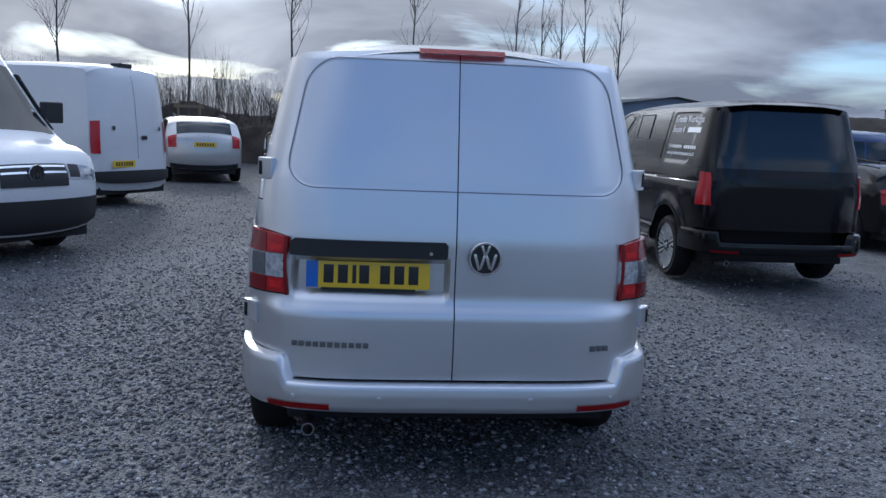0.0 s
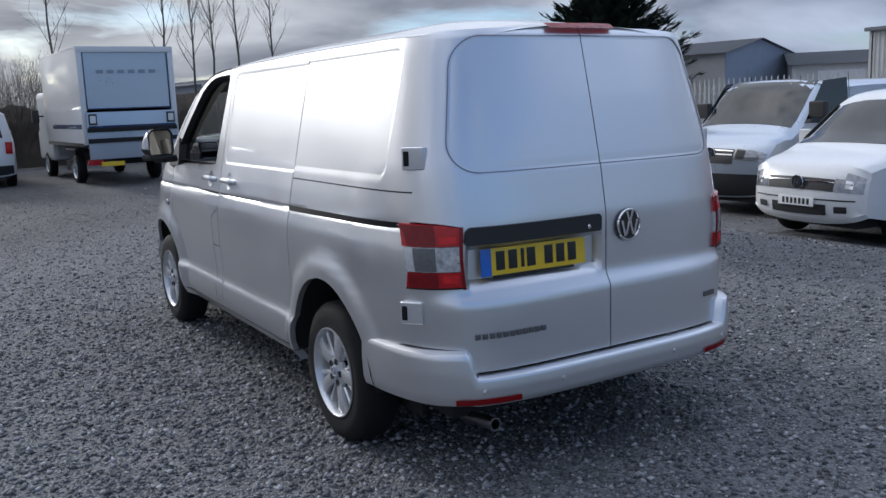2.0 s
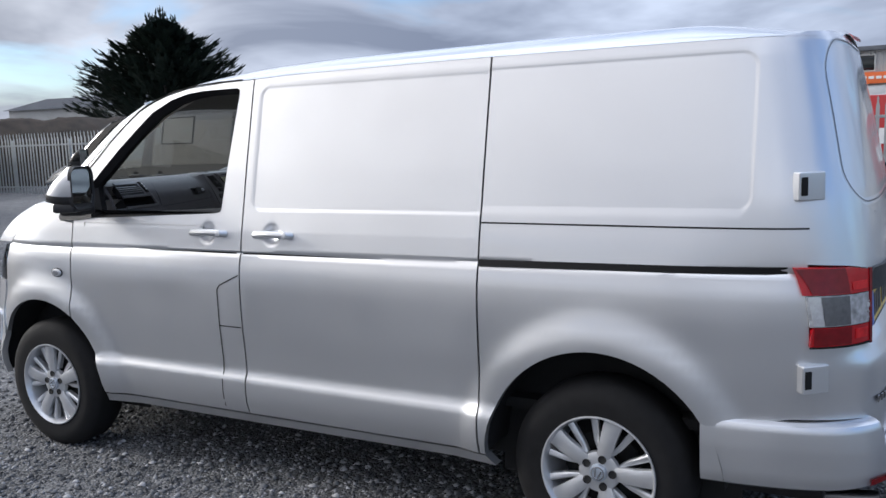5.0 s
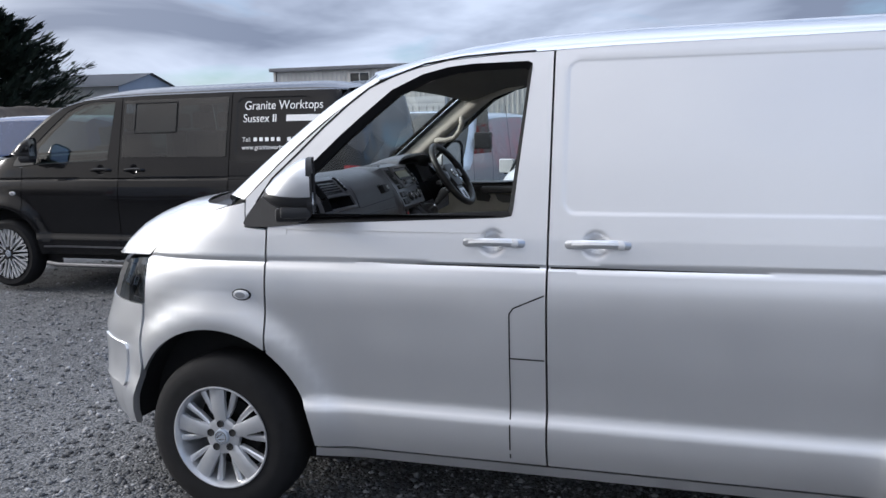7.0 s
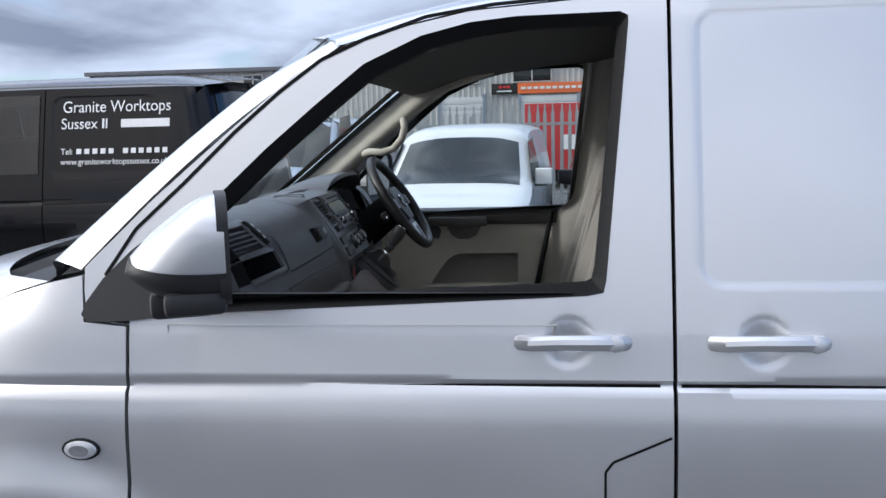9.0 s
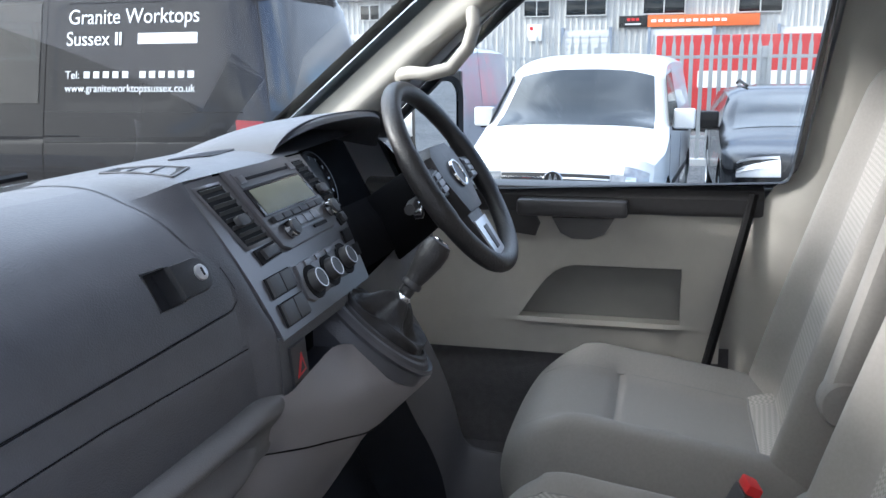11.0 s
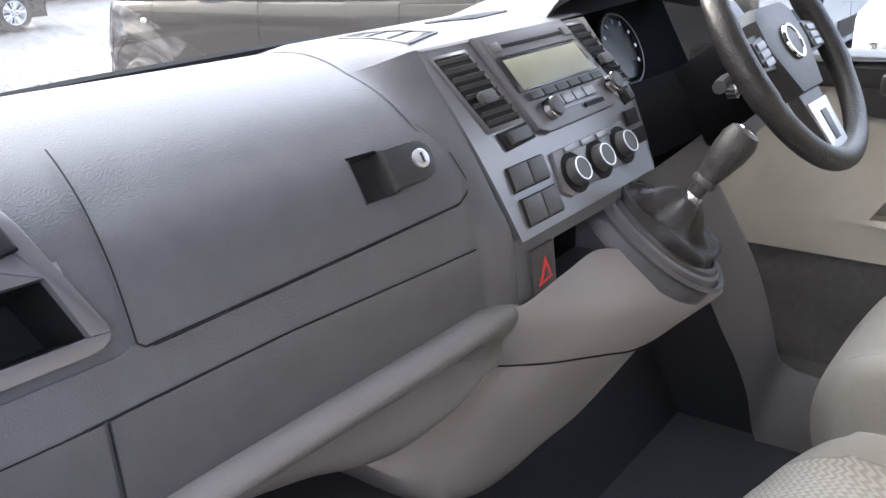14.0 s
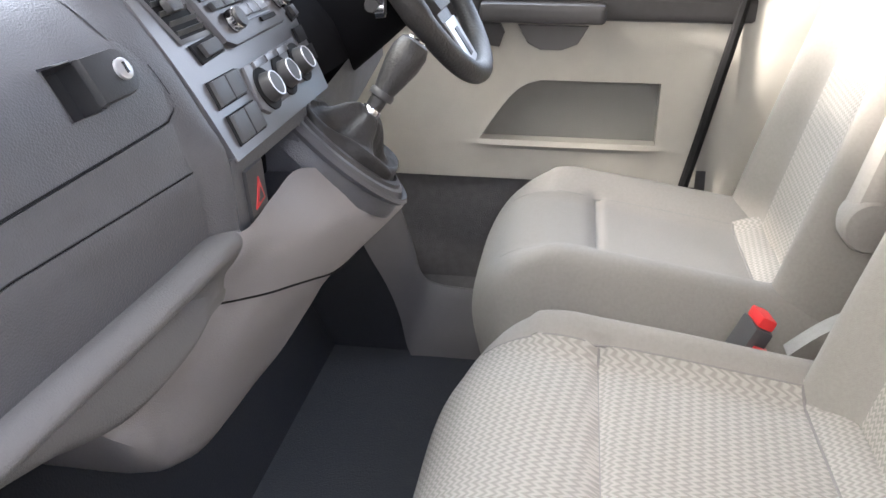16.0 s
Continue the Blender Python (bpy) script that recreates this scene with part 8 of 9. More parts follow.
def black_van_parts(root):
    for sg in (-1, 1):
        S = side_place(sg)
        # sliding-door glass with a smaller pane in it, and rear quarter panel
        o = [(1.49, 1.285), (2.60, 1.285), (2.60, 1.815), (1.49, 1.825)]
        edge = [[(1.459, 1.262), (2.628, 1.262), (2.600, 1.285), (1.490, 1.285)], [(2.628, 1.262), (2.628, 1.848), (2.600, 1.815), (2.600, 1.285)], [(2.628, 1.848), (1.459, 1.866), (1.490, 1.825), (2.600, 1.815)], [(1.459, 1.866), (1.459, 1.262), (1.490, 1.285), (1.490, 1.825)]]
        part("window_frame", sheet(edge, S, steps(1.46, 2.63, 0.1), steps(1.26, 1.86, 0.05), 0.02), BLACKP, root)
        w = part("side_window", sheet([o], lambda y, z, d, S=S: S(y, z, d - 0.006), steps(1.49, 2.6, 0.1), steps(1.28, 1.82, 0.05), 0.0), TINT2, root, "tinted sliding-door window")
        part("sliding_pane", sheet([[(2.03, 1.52), (2.46, 1.52), (2.46, 1.775), (2.03, 1.78)]], lambda y, z, d, S=S: S(y, z, d - 0.010), steps(2.0, 2.5, 0.1), [1.6, 1.7], 0.0), TINT2, w)
        fr = [(2.02, 1.51), (2.47, 1.51), (2.47, 1.785), (2.02, 1.79)]
        dw = part("front_window", sheet([[p for p in WINDOW]], lambda y, z, d, S=S: S(y, z, d + 0.006), steps(2.6, 3.7, 0.1), steps(1.2, 1.8, 0.05), 0.0), TINT1, root, "front door window")
        bar = bmesh.new()
        for a, b in zip(fr, fr[1:] + fr[:1]):
            bm_tube([S(a[0], a[1], -0.010), S((a[0] + b[0]) / 2, (a[1] + b[1]) / 2, -0.010), S(b[0], b[1], -0.010)], 0.006, 6, bm=bar)
        part("pane_frame", bar, RUBBER, w)
        part("side_step", bm_tube([(sg * 0.99, 1.55, 0.27), (sg * 1.02, 1.7, 0.26), (sg * 1.02, 3.3, 0.26), (sg * 0.99, 3.45, 0.27)], 0.022, 10), STEEL, root, "polished side bar")
        part("sill_strip", sheet([[(1.5, 0.42), (3.5, 0.42), (3.5, 0.438), (1.5, 0.438)]], lambda y, z, d, S=S: S(y, z, d - 0.006), steps(1.5, 3.5, 0.2), [], 0.004), STEEL, root)
    for sg in (-1, 1):
        van_side_details(root, BLACKP, sg)
    # tailgate
    us = steps(-0.985, 0.985, 0.03)
    o = [(-0.966, 0.62), (0.966, 0.62)] + [(0.966, z) for z in (0.9, 1.2, 1.5, 1.8)] + [(0.90, 1.87), (0.5, 1.90), (0, 1.905), (-0.5, 1.90), (-0.90, 1.87)] + [(-0.966, z) for z in (1.8, 1.5, 1.2, 0.9)]
    part("tailgate", sheet([o], rear_place(), us, steps(0.62, 1.9, 0.06), 0.02), BLACKP, root)
    w = [(-0.86, 1.24), (0.86, 1.24), (0.84, 1.80), (0.6, 1.83), (-0.6, 1.83), (-0.84, 1.80)]
    part("rear_window", sheet([w], rear_place((), 0.008), us, steps(1.24, 1.83, 0.05), 0.006), DGLASS, root, "tinted tailgate window")
    for sg in (-1, 1):
        q = [(sg * 0.86, 0.86), (sg * 0.975, 0.86), (sg * 0.972, 1.20), (sg * 0.90, 1.19)]
        part("rear_lamp", sheet([q], rear_place((), 0.014), [sg * u for u in steps(0.86, 0.98, 0.02)], steps(0.86, 1.2, 0.05), 0.02), REDL, root, "dark red rear lamp")
    sp = bm_grid(lambda u, v: Vector(((u - 0.5) * 1.36, 0.34 - 0.20 * v - 0.05 * math.sin(math.pi * u) * v, 1.925 + 0.03 * math.sin(math.pi * u) - 0.035 * v)), 16, 6)
    bmesh.ops.solidify(sp, geom=sp.faces[:], thickness=0.025)
    part("roof_spoiler", sp, BLACKP, root, "gloss black roof spoiler")
    van_rear_bumper(root, BLACKP)
    # lettering on the near side's rear panel
    LET = [("Granite Worktops", 1.325, 1.700, 0.112), ("Sussex", 1.333, 1.588, 0.106), ("Tel:", 1.330, 1.415, 0.058), ("www.graniteworktopssussex.co.uk", 1.330, 1.345, 0.058)]
    for body_, y0, z0, size in LET:
        bm = text_mesh(body_, size)
        xs = [v.co.x for v in bm.verts]
        k = (0.775 if body_.startswith("Granite") else 0.775 if body_.startswith("www") else 0.265 if body_ == "Sussex" else 0.085) / max(xs)
        for v in bm.verts:
            y, z = y0 - v.co.x * k, z0 + v.co.y
            v.co = Vector((-(half_width(y, z) + 0.001 + v.co.z), y, z))
        part("lettering", bm, LETTER, root, "white vinyl lettering")
    for y0, y1, z0, z1 in ((1.035, 1.020, 1.588, 1.655), (1.010, 0.998, 1.588, 1.655), (0.90, 0.555, 1.592, 1.648)) + tuple((1.215 - k * 0.058, 1.180 - k * 0.058, 1.417, 1.452) for k in range(5)) + tuple((0.88 - k * 0.056, 0.845 - k * 0.056, 1.417, 1.452) for k in range(6)):
        part("lettering_bar", sheet([[(y1, z0), (y0, z0), (y0, z1), (y1, z1)]], lambda y, z, d: Vector((-(half_width(y, z) + 0.0025 - d), y, z)), [], [], 0.002), LETTER, root)
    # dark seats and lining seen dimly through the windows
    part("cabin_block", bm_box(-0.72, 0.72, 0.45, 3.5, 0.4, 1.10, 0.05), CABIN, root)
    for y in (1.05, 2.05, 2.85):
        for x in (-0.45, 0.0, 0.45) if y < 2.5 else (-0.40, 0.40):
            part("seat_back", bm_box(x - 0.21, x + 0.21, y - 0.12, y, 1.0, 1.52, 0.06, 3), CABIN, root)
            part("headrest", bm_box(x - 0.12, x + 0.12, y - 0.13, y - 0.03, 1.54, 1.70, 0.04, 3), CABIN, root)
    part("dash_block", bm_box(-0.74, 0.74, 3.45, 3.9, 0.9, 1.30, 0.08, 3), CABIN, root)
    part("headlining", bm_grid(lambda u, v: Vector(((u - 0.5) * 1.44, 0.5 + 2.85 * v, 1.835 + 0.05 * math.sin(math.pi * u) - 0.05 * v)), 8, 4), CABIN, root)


black_van_parts(black)
TW = lambda x, y, z, rz: pose(x, y, z, 0, 0, rz)
city_van("white_city_van", "white small panel van facing the silver van", TW(10.88, 3.58, -0.25, 85), WHITE, False)
big_van("silver_blue_van", "pale silver-blue panel van parked by the fence", TW(13.8, 6.55, -0.28, 90), GREYP, 2.0, False)
estate_car("dark_car", "dark grey estate car parked beside the white van", TW(12.3, 1.55, -0.28, 90), BLACKP)
city_van("blue_van", "dark blue small panel van on the yard", TW(9.0, 11.75, 0.0, 0), BLUEP)
big_van("white_large_van", "white large panel van with a dark front bumper", TW(-8.70, 8.95, 0.0, -122), WHITE, 2.5, False)
big_van("high_roof_van", "white high-roof panel van with tall red rear lamps", TW(-4.1, 11.95, 0.0, 62), WHITE, 2.42, True)
estate_car("silver_suv", "pale silver off-road estate car seen from behind", TW(-3.95, 17.8, 0.0, 16), CHAMP, 1.58)
city_van("white_delivery_van", "white small delivery van with dark rear windows", TW(-1.27, 19.75, 0.0, 0), WHITE, True)
for k, (x, y, r) in enumerate(((26.0, 38.0, 80), (21.0, 37.0, 95))):
    estate_car("far_car", "dark car parked far across the yard", TW(x, y, 0.0, r), BLACKP if k else BLUEP)
estate_car("black_hatchback", "black car parked beyond the lettered van", TW(8.9, 9.6, -0.2, 4), BLACKP)


def box_truck(m):
    r = thing("box_truck", "white box-body lorry with a tail lift", "lorry", m, "parked vans")
    part("box_side", bm_box(-1.06, -1.02, 0.02, 4.1, 0.98, 3.05, 0.01), WHITE, r)
    part("box_side", bm_box(1.02, 1.06, 0.02, 4.1, 0.98, 3.05, 0.01), WHITE, r)
    part("box_roof", bm_box(-1.06, 1.06, 0.0, 4.12, 3.05, 3.09, 0.01), WHITE, r)
    part("box_front", bm_box(-1.02, 1.02, 4.06, 4.1, 0.98, 3.05, 0.01), WHITE, r)
    part("box_floor", bm_box(-1.05, 1.05, 0.0, 4.1, 0.90, 0.98, 0.01), DARK, r)
    sh = part("roller_shutter", bm_box(-0.93, 0.93, 0.03, 0.06, 1.72, 2.98), GREYP, r, "pale blue-grey roller shutter")
    for a, b, c, d in ((-0.93, -0.905, 1.72, 2.98), (0.905, 0.93, 1.72, 2.98), (-0.905, 0.905, 2.955, 2.98), (-0.905, 0.905, 1.72, 1.745)):
        part("shutter_edge", bm_box(a, b, 0.020, 0.032, c, d, 0.002), BLUEP, sh)
    for x in (-1.0, 1.0):
        part("corner_post", bm_box(x - 0.06, x + 0.06, -0.01, 0.06, 0.95, 3.06, 0.012), WHITE, r)
    part("top_rail", bm_box(-1.05, 1.05, -0.012, 0.05, 2.96, 3.06, 0.012), WHITE, r)
    tl = part("tail_lift", bm_box(-0.98, 0.98, -0.10, -0.02, 0.62, 1.66, 0.02), GREYP, r, "folded tail lift platform")
    for z in (1.22, 0.98):
        part("lift_rail", bm_box(-0.99, 0.99, -0.13, -0.09, z, z + 0.10, 0.01), DARK, tl)
    part("dark_band", bm_box(-0.96, 0.96, -0.118, -0.098, 1.27, 1.36), BLUEP, tl)
    for x in (-0.86, 0.86):
        part("marker_plate", bm_box(x - 0.09, x + 0.09, -0.125, -0.10, 1.38, 1.62, 0.01), INK, r)
        part("marker_inset", bm_box(x - 0.06, x + 0.06, -0.13, -0.12, 1.42, 1.58), WHITE, r)
        part("rear_lamp", bm_box(x - 0.16, x + 0.16, -0.06, 0.02, 0.50, 0.62, 0.01), REDL, r, "red rear lamp block")
    part("plate_bar", bm_box(-0.75, -0.25, -0.07, -0.05, 0.46, 0.56, 0.004), YELLOW, r)
    part("side_stripe", bm_box(-1.066, -1.058, 0.1, 3.2, 1.30, 1.40), BLUEP, r)
    part("chassis", bm_box(-0.42, 0.42, 0.2, 5.6, 0.48, 0.72, 0.02), DARK, r)
    for k in range(6):
        a, w = -0.66 + k * 0.23, 0.15
        part("sign_bar", bm_box(a, a + w, 0.020, 0.031, 2.50, 2.58), CLADB, r)
    for x in (-0.9, 0.9):
        part("mudguard", bm_box(x - 0.14, x + 0.14, 1.1, 2.1, 0.80, 0.84, 0.02), DARK, r)
        for y in (1.6, 4.95):
            w = add_wheel(steel, r, x * 0.97, y, 0.345, x < 0)
    part("cab_body", bm_box(-0.96, 0.96, 4.15, 5.75, 0.45, 2.25, 0.18, 4), WHITE, r, "white driver's cab")
    part("bonnet", bm_box(-0.9, 0.9, 5.6, 6.3, 0.45, 1.25, 0.15, 4), WHITE, r)
    for sg in (-1, 1):
        mi = part("door_mirror", bm_box(-0.09, 0.09, -0.05, 0.05, -0.17, 0.17, 0.03), PLASTIC, r, m=Matrix.Translation((sg * 1.16, 4.9, 1.62)))
        part("mirror_arm", bm_box(-0.12, 0.12, -0.015, 0.015, -0.02, 0.02), PLASTIC, mi, m=Matrix.Translation((-sg * 0.12, 0, 0)))


box_truck(pose(1.86, 18.0, 0.0, 0, 0, 3))
estate_car("dark_saloon", "low dark car with a bonnet that mirrors the sky", TW(8.75, 21.0, 0.0, 90), BLACKP)

# ---- boundary: trees, hedge, fence, buildings ----
BARK = mat("grey bark", (0.10, 0.09, 0.08), 0.85, 0, 0, 0.3, 12, 0.5, 60)
TWIG = mat("brown twigs", (0.105, 0.088, 0.072), 0.9, 0, 0, 0.35, 3)
LEAFD = mat("dark cypress foliage", (0.016, 0.028, 0.018), 0.75, 0, 0, 0.4, 1.5)
HEDGE = mat("bramble thicket", (0.06, 0.047, 0.035), 0.95, 0, 0, 0.45, 2.5, 0.8, 20)
GALV = mat("galvanised steel", (0.42, 0.44, 0.45), 0.5, 0.6, 0, 0.15, 8)
CLAD = mat("pale grey cladding", (0.50, 0.50, 0.49), 0.6, 0, 0, 0.07, 1.5)
ROOFM = mat("dark roof sheet", (0.12, 0.13, 0.15), 0.7, 0, 0, 0.15, 2)
WOODP = mat("tree stake wood", (0.20, 0.15, 0.10), 0.85, 0, 0, 0.2, 10)
REDLORRY = mat("red lorry paint", (0.45, 0.03, 0.03), 0.4, 0, 0.4, 0.06, 3)


def branches(bm, rng, base, direction, length, radius, depth):
    """A limb that forks into thinner ones."""
    n = 4
    pts = [Vector(base)]
    d = Vector(direction).normalized()
    for k in range(n):
        d = (d + Vector((rng.uniform(-1, 1), rng.uniform(-1, 1), rng.uniform(-0.3, 0.9))) * 0.16).normalized()
        pts.append(pts[-1] + d * length / n)
    bm_tube(pts, radius, 5 if depth > 1 else 3, bm=bm, taper=0.35)
    if depth > 0:
        for k in range(3 if depth > 1 else 4):
            i = rng.randint(1, n)
            nd = (d + Vector((rng.uniform(-1, 1), rng.uniform(-1, 1), rng.uniform(-0.1, 0.8))) * 0.75).normalized()
            branches(bm, rng, pts[i], nd, length * rng.uniform(0.4, 0.65), radius * 0.45, depth - 1)


def young_tree(x, y, h, seed, stake=False):
    rng = random.Random(seed)
    t = thing("young_tree", "bare slender young tree with thin upright twigs", "tree", Matrix.Translation((x, y, ground_z(x, y))), "bare trees")
    pts, lean = [], Vector((rng.uniform(-0.04, 0.04), rng.uniform(-0.04, 0.04), 1))
    for k in range(9):
        pts.append(Vector((lean.x * h * k / 8 + rng.uniform(-0.04, 0.04), lean.y * h * k / 8 + rng.uniform(-0.04, 0.04), h * k / 8)))
    part("trunk", bm_tube(pts, 0.065, 7, taper=0.12), BARK, t)
    bm = bmesh.new()
    for k in range(16):
        f = rng.uniform(0.45, 0.98)
        p = catmull(pts, f)
        a = rng.uniform(0, 6.28)
        branches(bm, rng, p, (math.cos(a) * 0.5, math.sin(a) * 0.5, 0.9), h * 0.20 * (1.25 - f) + 0.25, 0.014, 1)
    part("twig_crown", bm, TWIG, t)
    if stake:
        for s in (-0.35, 0.35):
            part("stake", bm_lathe([(0, 0.04), (2.0, 0.04)], 8, axis="Z"), WOODP, t, m=Matrix.Translation((s, 0, 0)))
        part("stake_rail", bm_box(-0.5, 0.5, -0.03, 0.03, 1.85, 1.95), WOODP, t)


for k, (x, y, h) in enumerate(((-10.2, 27, 7.5), (-6.0, 27, 8.2), (-2.5, 26.5, 7.6), (1.6, 26, 7.0), (4.85, 27, 6.9), (6.0, 27, 6.2), (6.65, 27, 6.6), (7.6, 27, 6.9), (8.73, 27, 6.5), (-15, 27, 7))):
    young_tree(x, y, h, 11 + k, k in (1,))


def stems(rng, n, x0, x1, y0, y1, foot, height, lean, thick, twigs):
    """Many thin tapering stems with side twigs, as arrays of points and faces."""
    def poly(base, d, length, rad, seg):
        k = len(base)
        t = np.linspace(0, 1, seg + 1)
        bend = rng.normal(0, 0.10, (k, 1, 3)) * (t ** 2)[None, :, None]
        pts = base[:, None] + (d[:, None] * t[None, :, None] + bend) * length[:, None, None]
        r = rad[:, None] * (1 - 0.8 * t)[None]
        ang = np.array([0, 2.1, 4.2])
        ring = np.stack([np.cos(ang), np.sin(ang), 0 * ang], -1)
        return pts, (pts[:, :, None] + ring[None, None] * r[:, :, None, None])
    x = rng.uniform(x0, x1, n)
    base = np.stack([x, rng.uniform(y0, y1, n), foot(x)], -1)
    d = np.stack([rng.normal(0, lean, n), rng.normal(0, lean, n), np.ones(n)], -1)
    h = height(x) * rng.uniform(0.45, 1.0, n)
    groups = []
    pts, v = poly(base, d, h, np.full(n, thick), 4)
    groups.append((v, 4))
    for _ in range(twigs):
        f = rng.uniform(0.25, 0.95, n)
        b = base + d * (h * f)[:, None]
        td = d + np.stack([rng.normal(0, 0.5, n), rng.normal(0, 0.5, n), rng.uniform(-0.2, 0.5, n)], -1)
        _, v = poly(b, td, h * (1.05 - f) * rng.uniform(0.35, 0.8, n) + 0.12, np.full(n, thick * 0.5), 3)
        groups.append((v, 3))
    verts, faces, off = [], [], 0
    for v, seg in groups:
        k = len(v)
        verts.append(v.reshape(-1, 3))
        idx = off + np.arange(k)[:, None, None] * (seg + 1) * 3 + np.arange(seg)[None, :, None] * 3
        for c in range(3):
            e = (c + 1) % 3
            faces.append(np.stack([idx[..., 0] + c, idx[..., 0] + e, idx[..., 0] + 3 + e, idx[..., 0] + 3 + c], -1).reshape(-1, 4))
        off += k * (seg + 1) * 3
    return np.concatenate(verts), np.concatenate(faces)


def quad_mesh(name, verts, faces, m):
    me = bpy.data.meshes.new(name)
    me.vertices.add(len(verts)); me.vertices.foreach_set("co", verts.reshape(-1))
    me.loops.add(faces.size); me.loops.foreach_set("vertex_index", faces.reshape(-1).astype(np.int32))
    me.polygons.add(len(faces)); me.polygons.foreach_set("loop_start", (np.arange(len(faces)) * 4).astype(np.int32))
    me.update(); me.validate()
    me.materials.append(m)
    return me


def thicket():
    """The overgrown bank behind the parked vehicles: a rough mound under many bare stems."""
    def top_of(x):
        return 1.75 + 0.22 * math.sin(x * 0.7) * (x < 3.5) + 0.12 * math.sin(x * 1.9 + 1) * (x < 3.5) + 0.05 * math.sin(x * 2.7) + lerp(x, [(3.5, 0), (6.2, 0.55), (8.7, 0.85), (9.3, 0.32), (13, 0.35), (16, 0.75)])
    def bank(u, v):
        x = -34 + 62 * u
        y = 28.0 + 0.5 * math.sin(x * 0.55) + lerp(v, [(0, 0), (0.25, 0.35), (0.6, 1.2), (1, 3.0)])
        z = top_of(x) * lerp(v, [(0, 0), (0.25, 0.72), (0.6, 1.0), (1, 0.9)])
        nz = noise.noise(Vector((x * 1.3, v * 6, 0))) + 0.5 * noise.noise(Vector((x * 6.5, v * 14, 3)))
        return Vector((x, y + 0.2 * nz, max(0, z + 0.12 * nz * (v > 0.05))))
    single("hedge_bank", bm_grid(bank, 420, 20), HEDGE, "dark overgrown bramble bank along the yard's edge", "hedge", kind="stuff", sharp=70)
    rng = np.random.default_rng(5)
    tall = lambda x: 2.15 + 0.35 * np.sin(x * 0.8) + 0.25 * np.sin(x * 2.1) - 1.35 * np.clip((x - 2.5) / 3.0, 0, 1)
    v, f = stems(rng, 3600, -32, 9, 28.4, 31.0, lambda x: 1.2 + 0 * x, tall, 0.10, 0.010, 4)
    tagged(new("bare_shrubs", quad_mesh("bare_shrubs", v, f, TWIG)), "bare brown winter shrubs on the bank", "shrub", kind="stuff")
    v, f = stems(rng, 5200, -32, 26, 27.8, 29.2, lambda x: 0.1 + 0.9 * rng.uniform(0, 1, len(x)), lambda x: 1.25 + 0 * x, 0.35, 0.011, 3)
    tagged(new("brambles", quad_mesh("brambles", v, f, HEDGE)), "tangled dark brambles over the bank's face", "brambles", kind="stuff")


thicket()


def cypress(x, y, h, w, seed=3):
    rng = random.Random(seed)
    t = thing("cypress_tree", "broad dark evergreen cypress with ragged layered branches", "tree", Matrix.Translation((x, y, -0.3)))
    part("trunk", bm_lathe([(0, 0.6), (h * 0.4, 0.45), (h * 0.85, 0.15)], 10, axis="Z"), BARK, t)
    bm = bmesh.new()
    lb = bmesh.new()
    verts, faces = [], []
    for k in range(620):
        f = rng.random() ** 0.8
        z = h * (0.10 + 0.86 * f)
        reach = w * lerp(f, [(0, 0.86), (0.2, 1.0), (0.45, 0.86), (0.7, 0.55), (0.88, 0.27), (1, 0.06)]) * rng.uniform(0.72, 1.06)
        a = rng.uniform(0, 2 * math.pi)
        d = Vector((math.cos(a), math.sin(a), 0))
        tip = Vector((0, 0, z)) + d * reach + Vector((0, 0, reach * rng.uniform(0.10, 0.34)))
        root_ = Vector((0, 0, z - reach * 0.10)) + d * reach * 0.25
        for j in range(26):
            s = rng.random() ** 0.7
            c = root_.lerp(tip, s) + Vector((rng.gauss(0, 1), rng.gauss(0, 1), rng.gauss(0, 0.5))) * 0.33 * (1.25 - s)
            fw = (tip - root_).normalized()
            sd = Vector((-d.y, d.x, rng.uniform(-0.5, 0.5))).normalized()
            L_, W_ = rng.uniform(0.30, 0.62), rng.uniform(0.10, 0.2)
            up_ = Vector((0, 0, rng.uniform(-0.12, 0.25)))
            i = len(verts)
            verts += [c - fw * L_ * 0.5, c + sd * W_ + up_ * 0.3, c + fw * L_ + up_, c - sd * W_]
            faces.append((i, i + 1, i + 2, i + 3))
    for j in range(3):
        for k in range(60):
            c = Vector((rng.gauss(0, 0.22) + (j - 1) * 1.1, rng.gauss(0, 0.22), h * rng.uniform(0.86, 1.05 - 0.05 * abs(j - 1))))
            i = len(verts)
            verts += [c, c + Vector((0.12, 0.05, 0.15)), c + Vector((rng.gauss(0, 0.1), rng.gauss(0, 0.1), 0.55)), c + Vector((-0.12, 0, 0.15))]
            faces.append((i, i + 1, i + 2, i + 3))
    me = bpy.data.meshes.new("crown")
    me.from_pydata(verts, [], faces)
    me.materials.append(LEAFD)
    c = new("crown", me)
    c.parent = t
    bm.free(); lb.free()


cypress(46.0, 51.5, 10.9, 7.6)


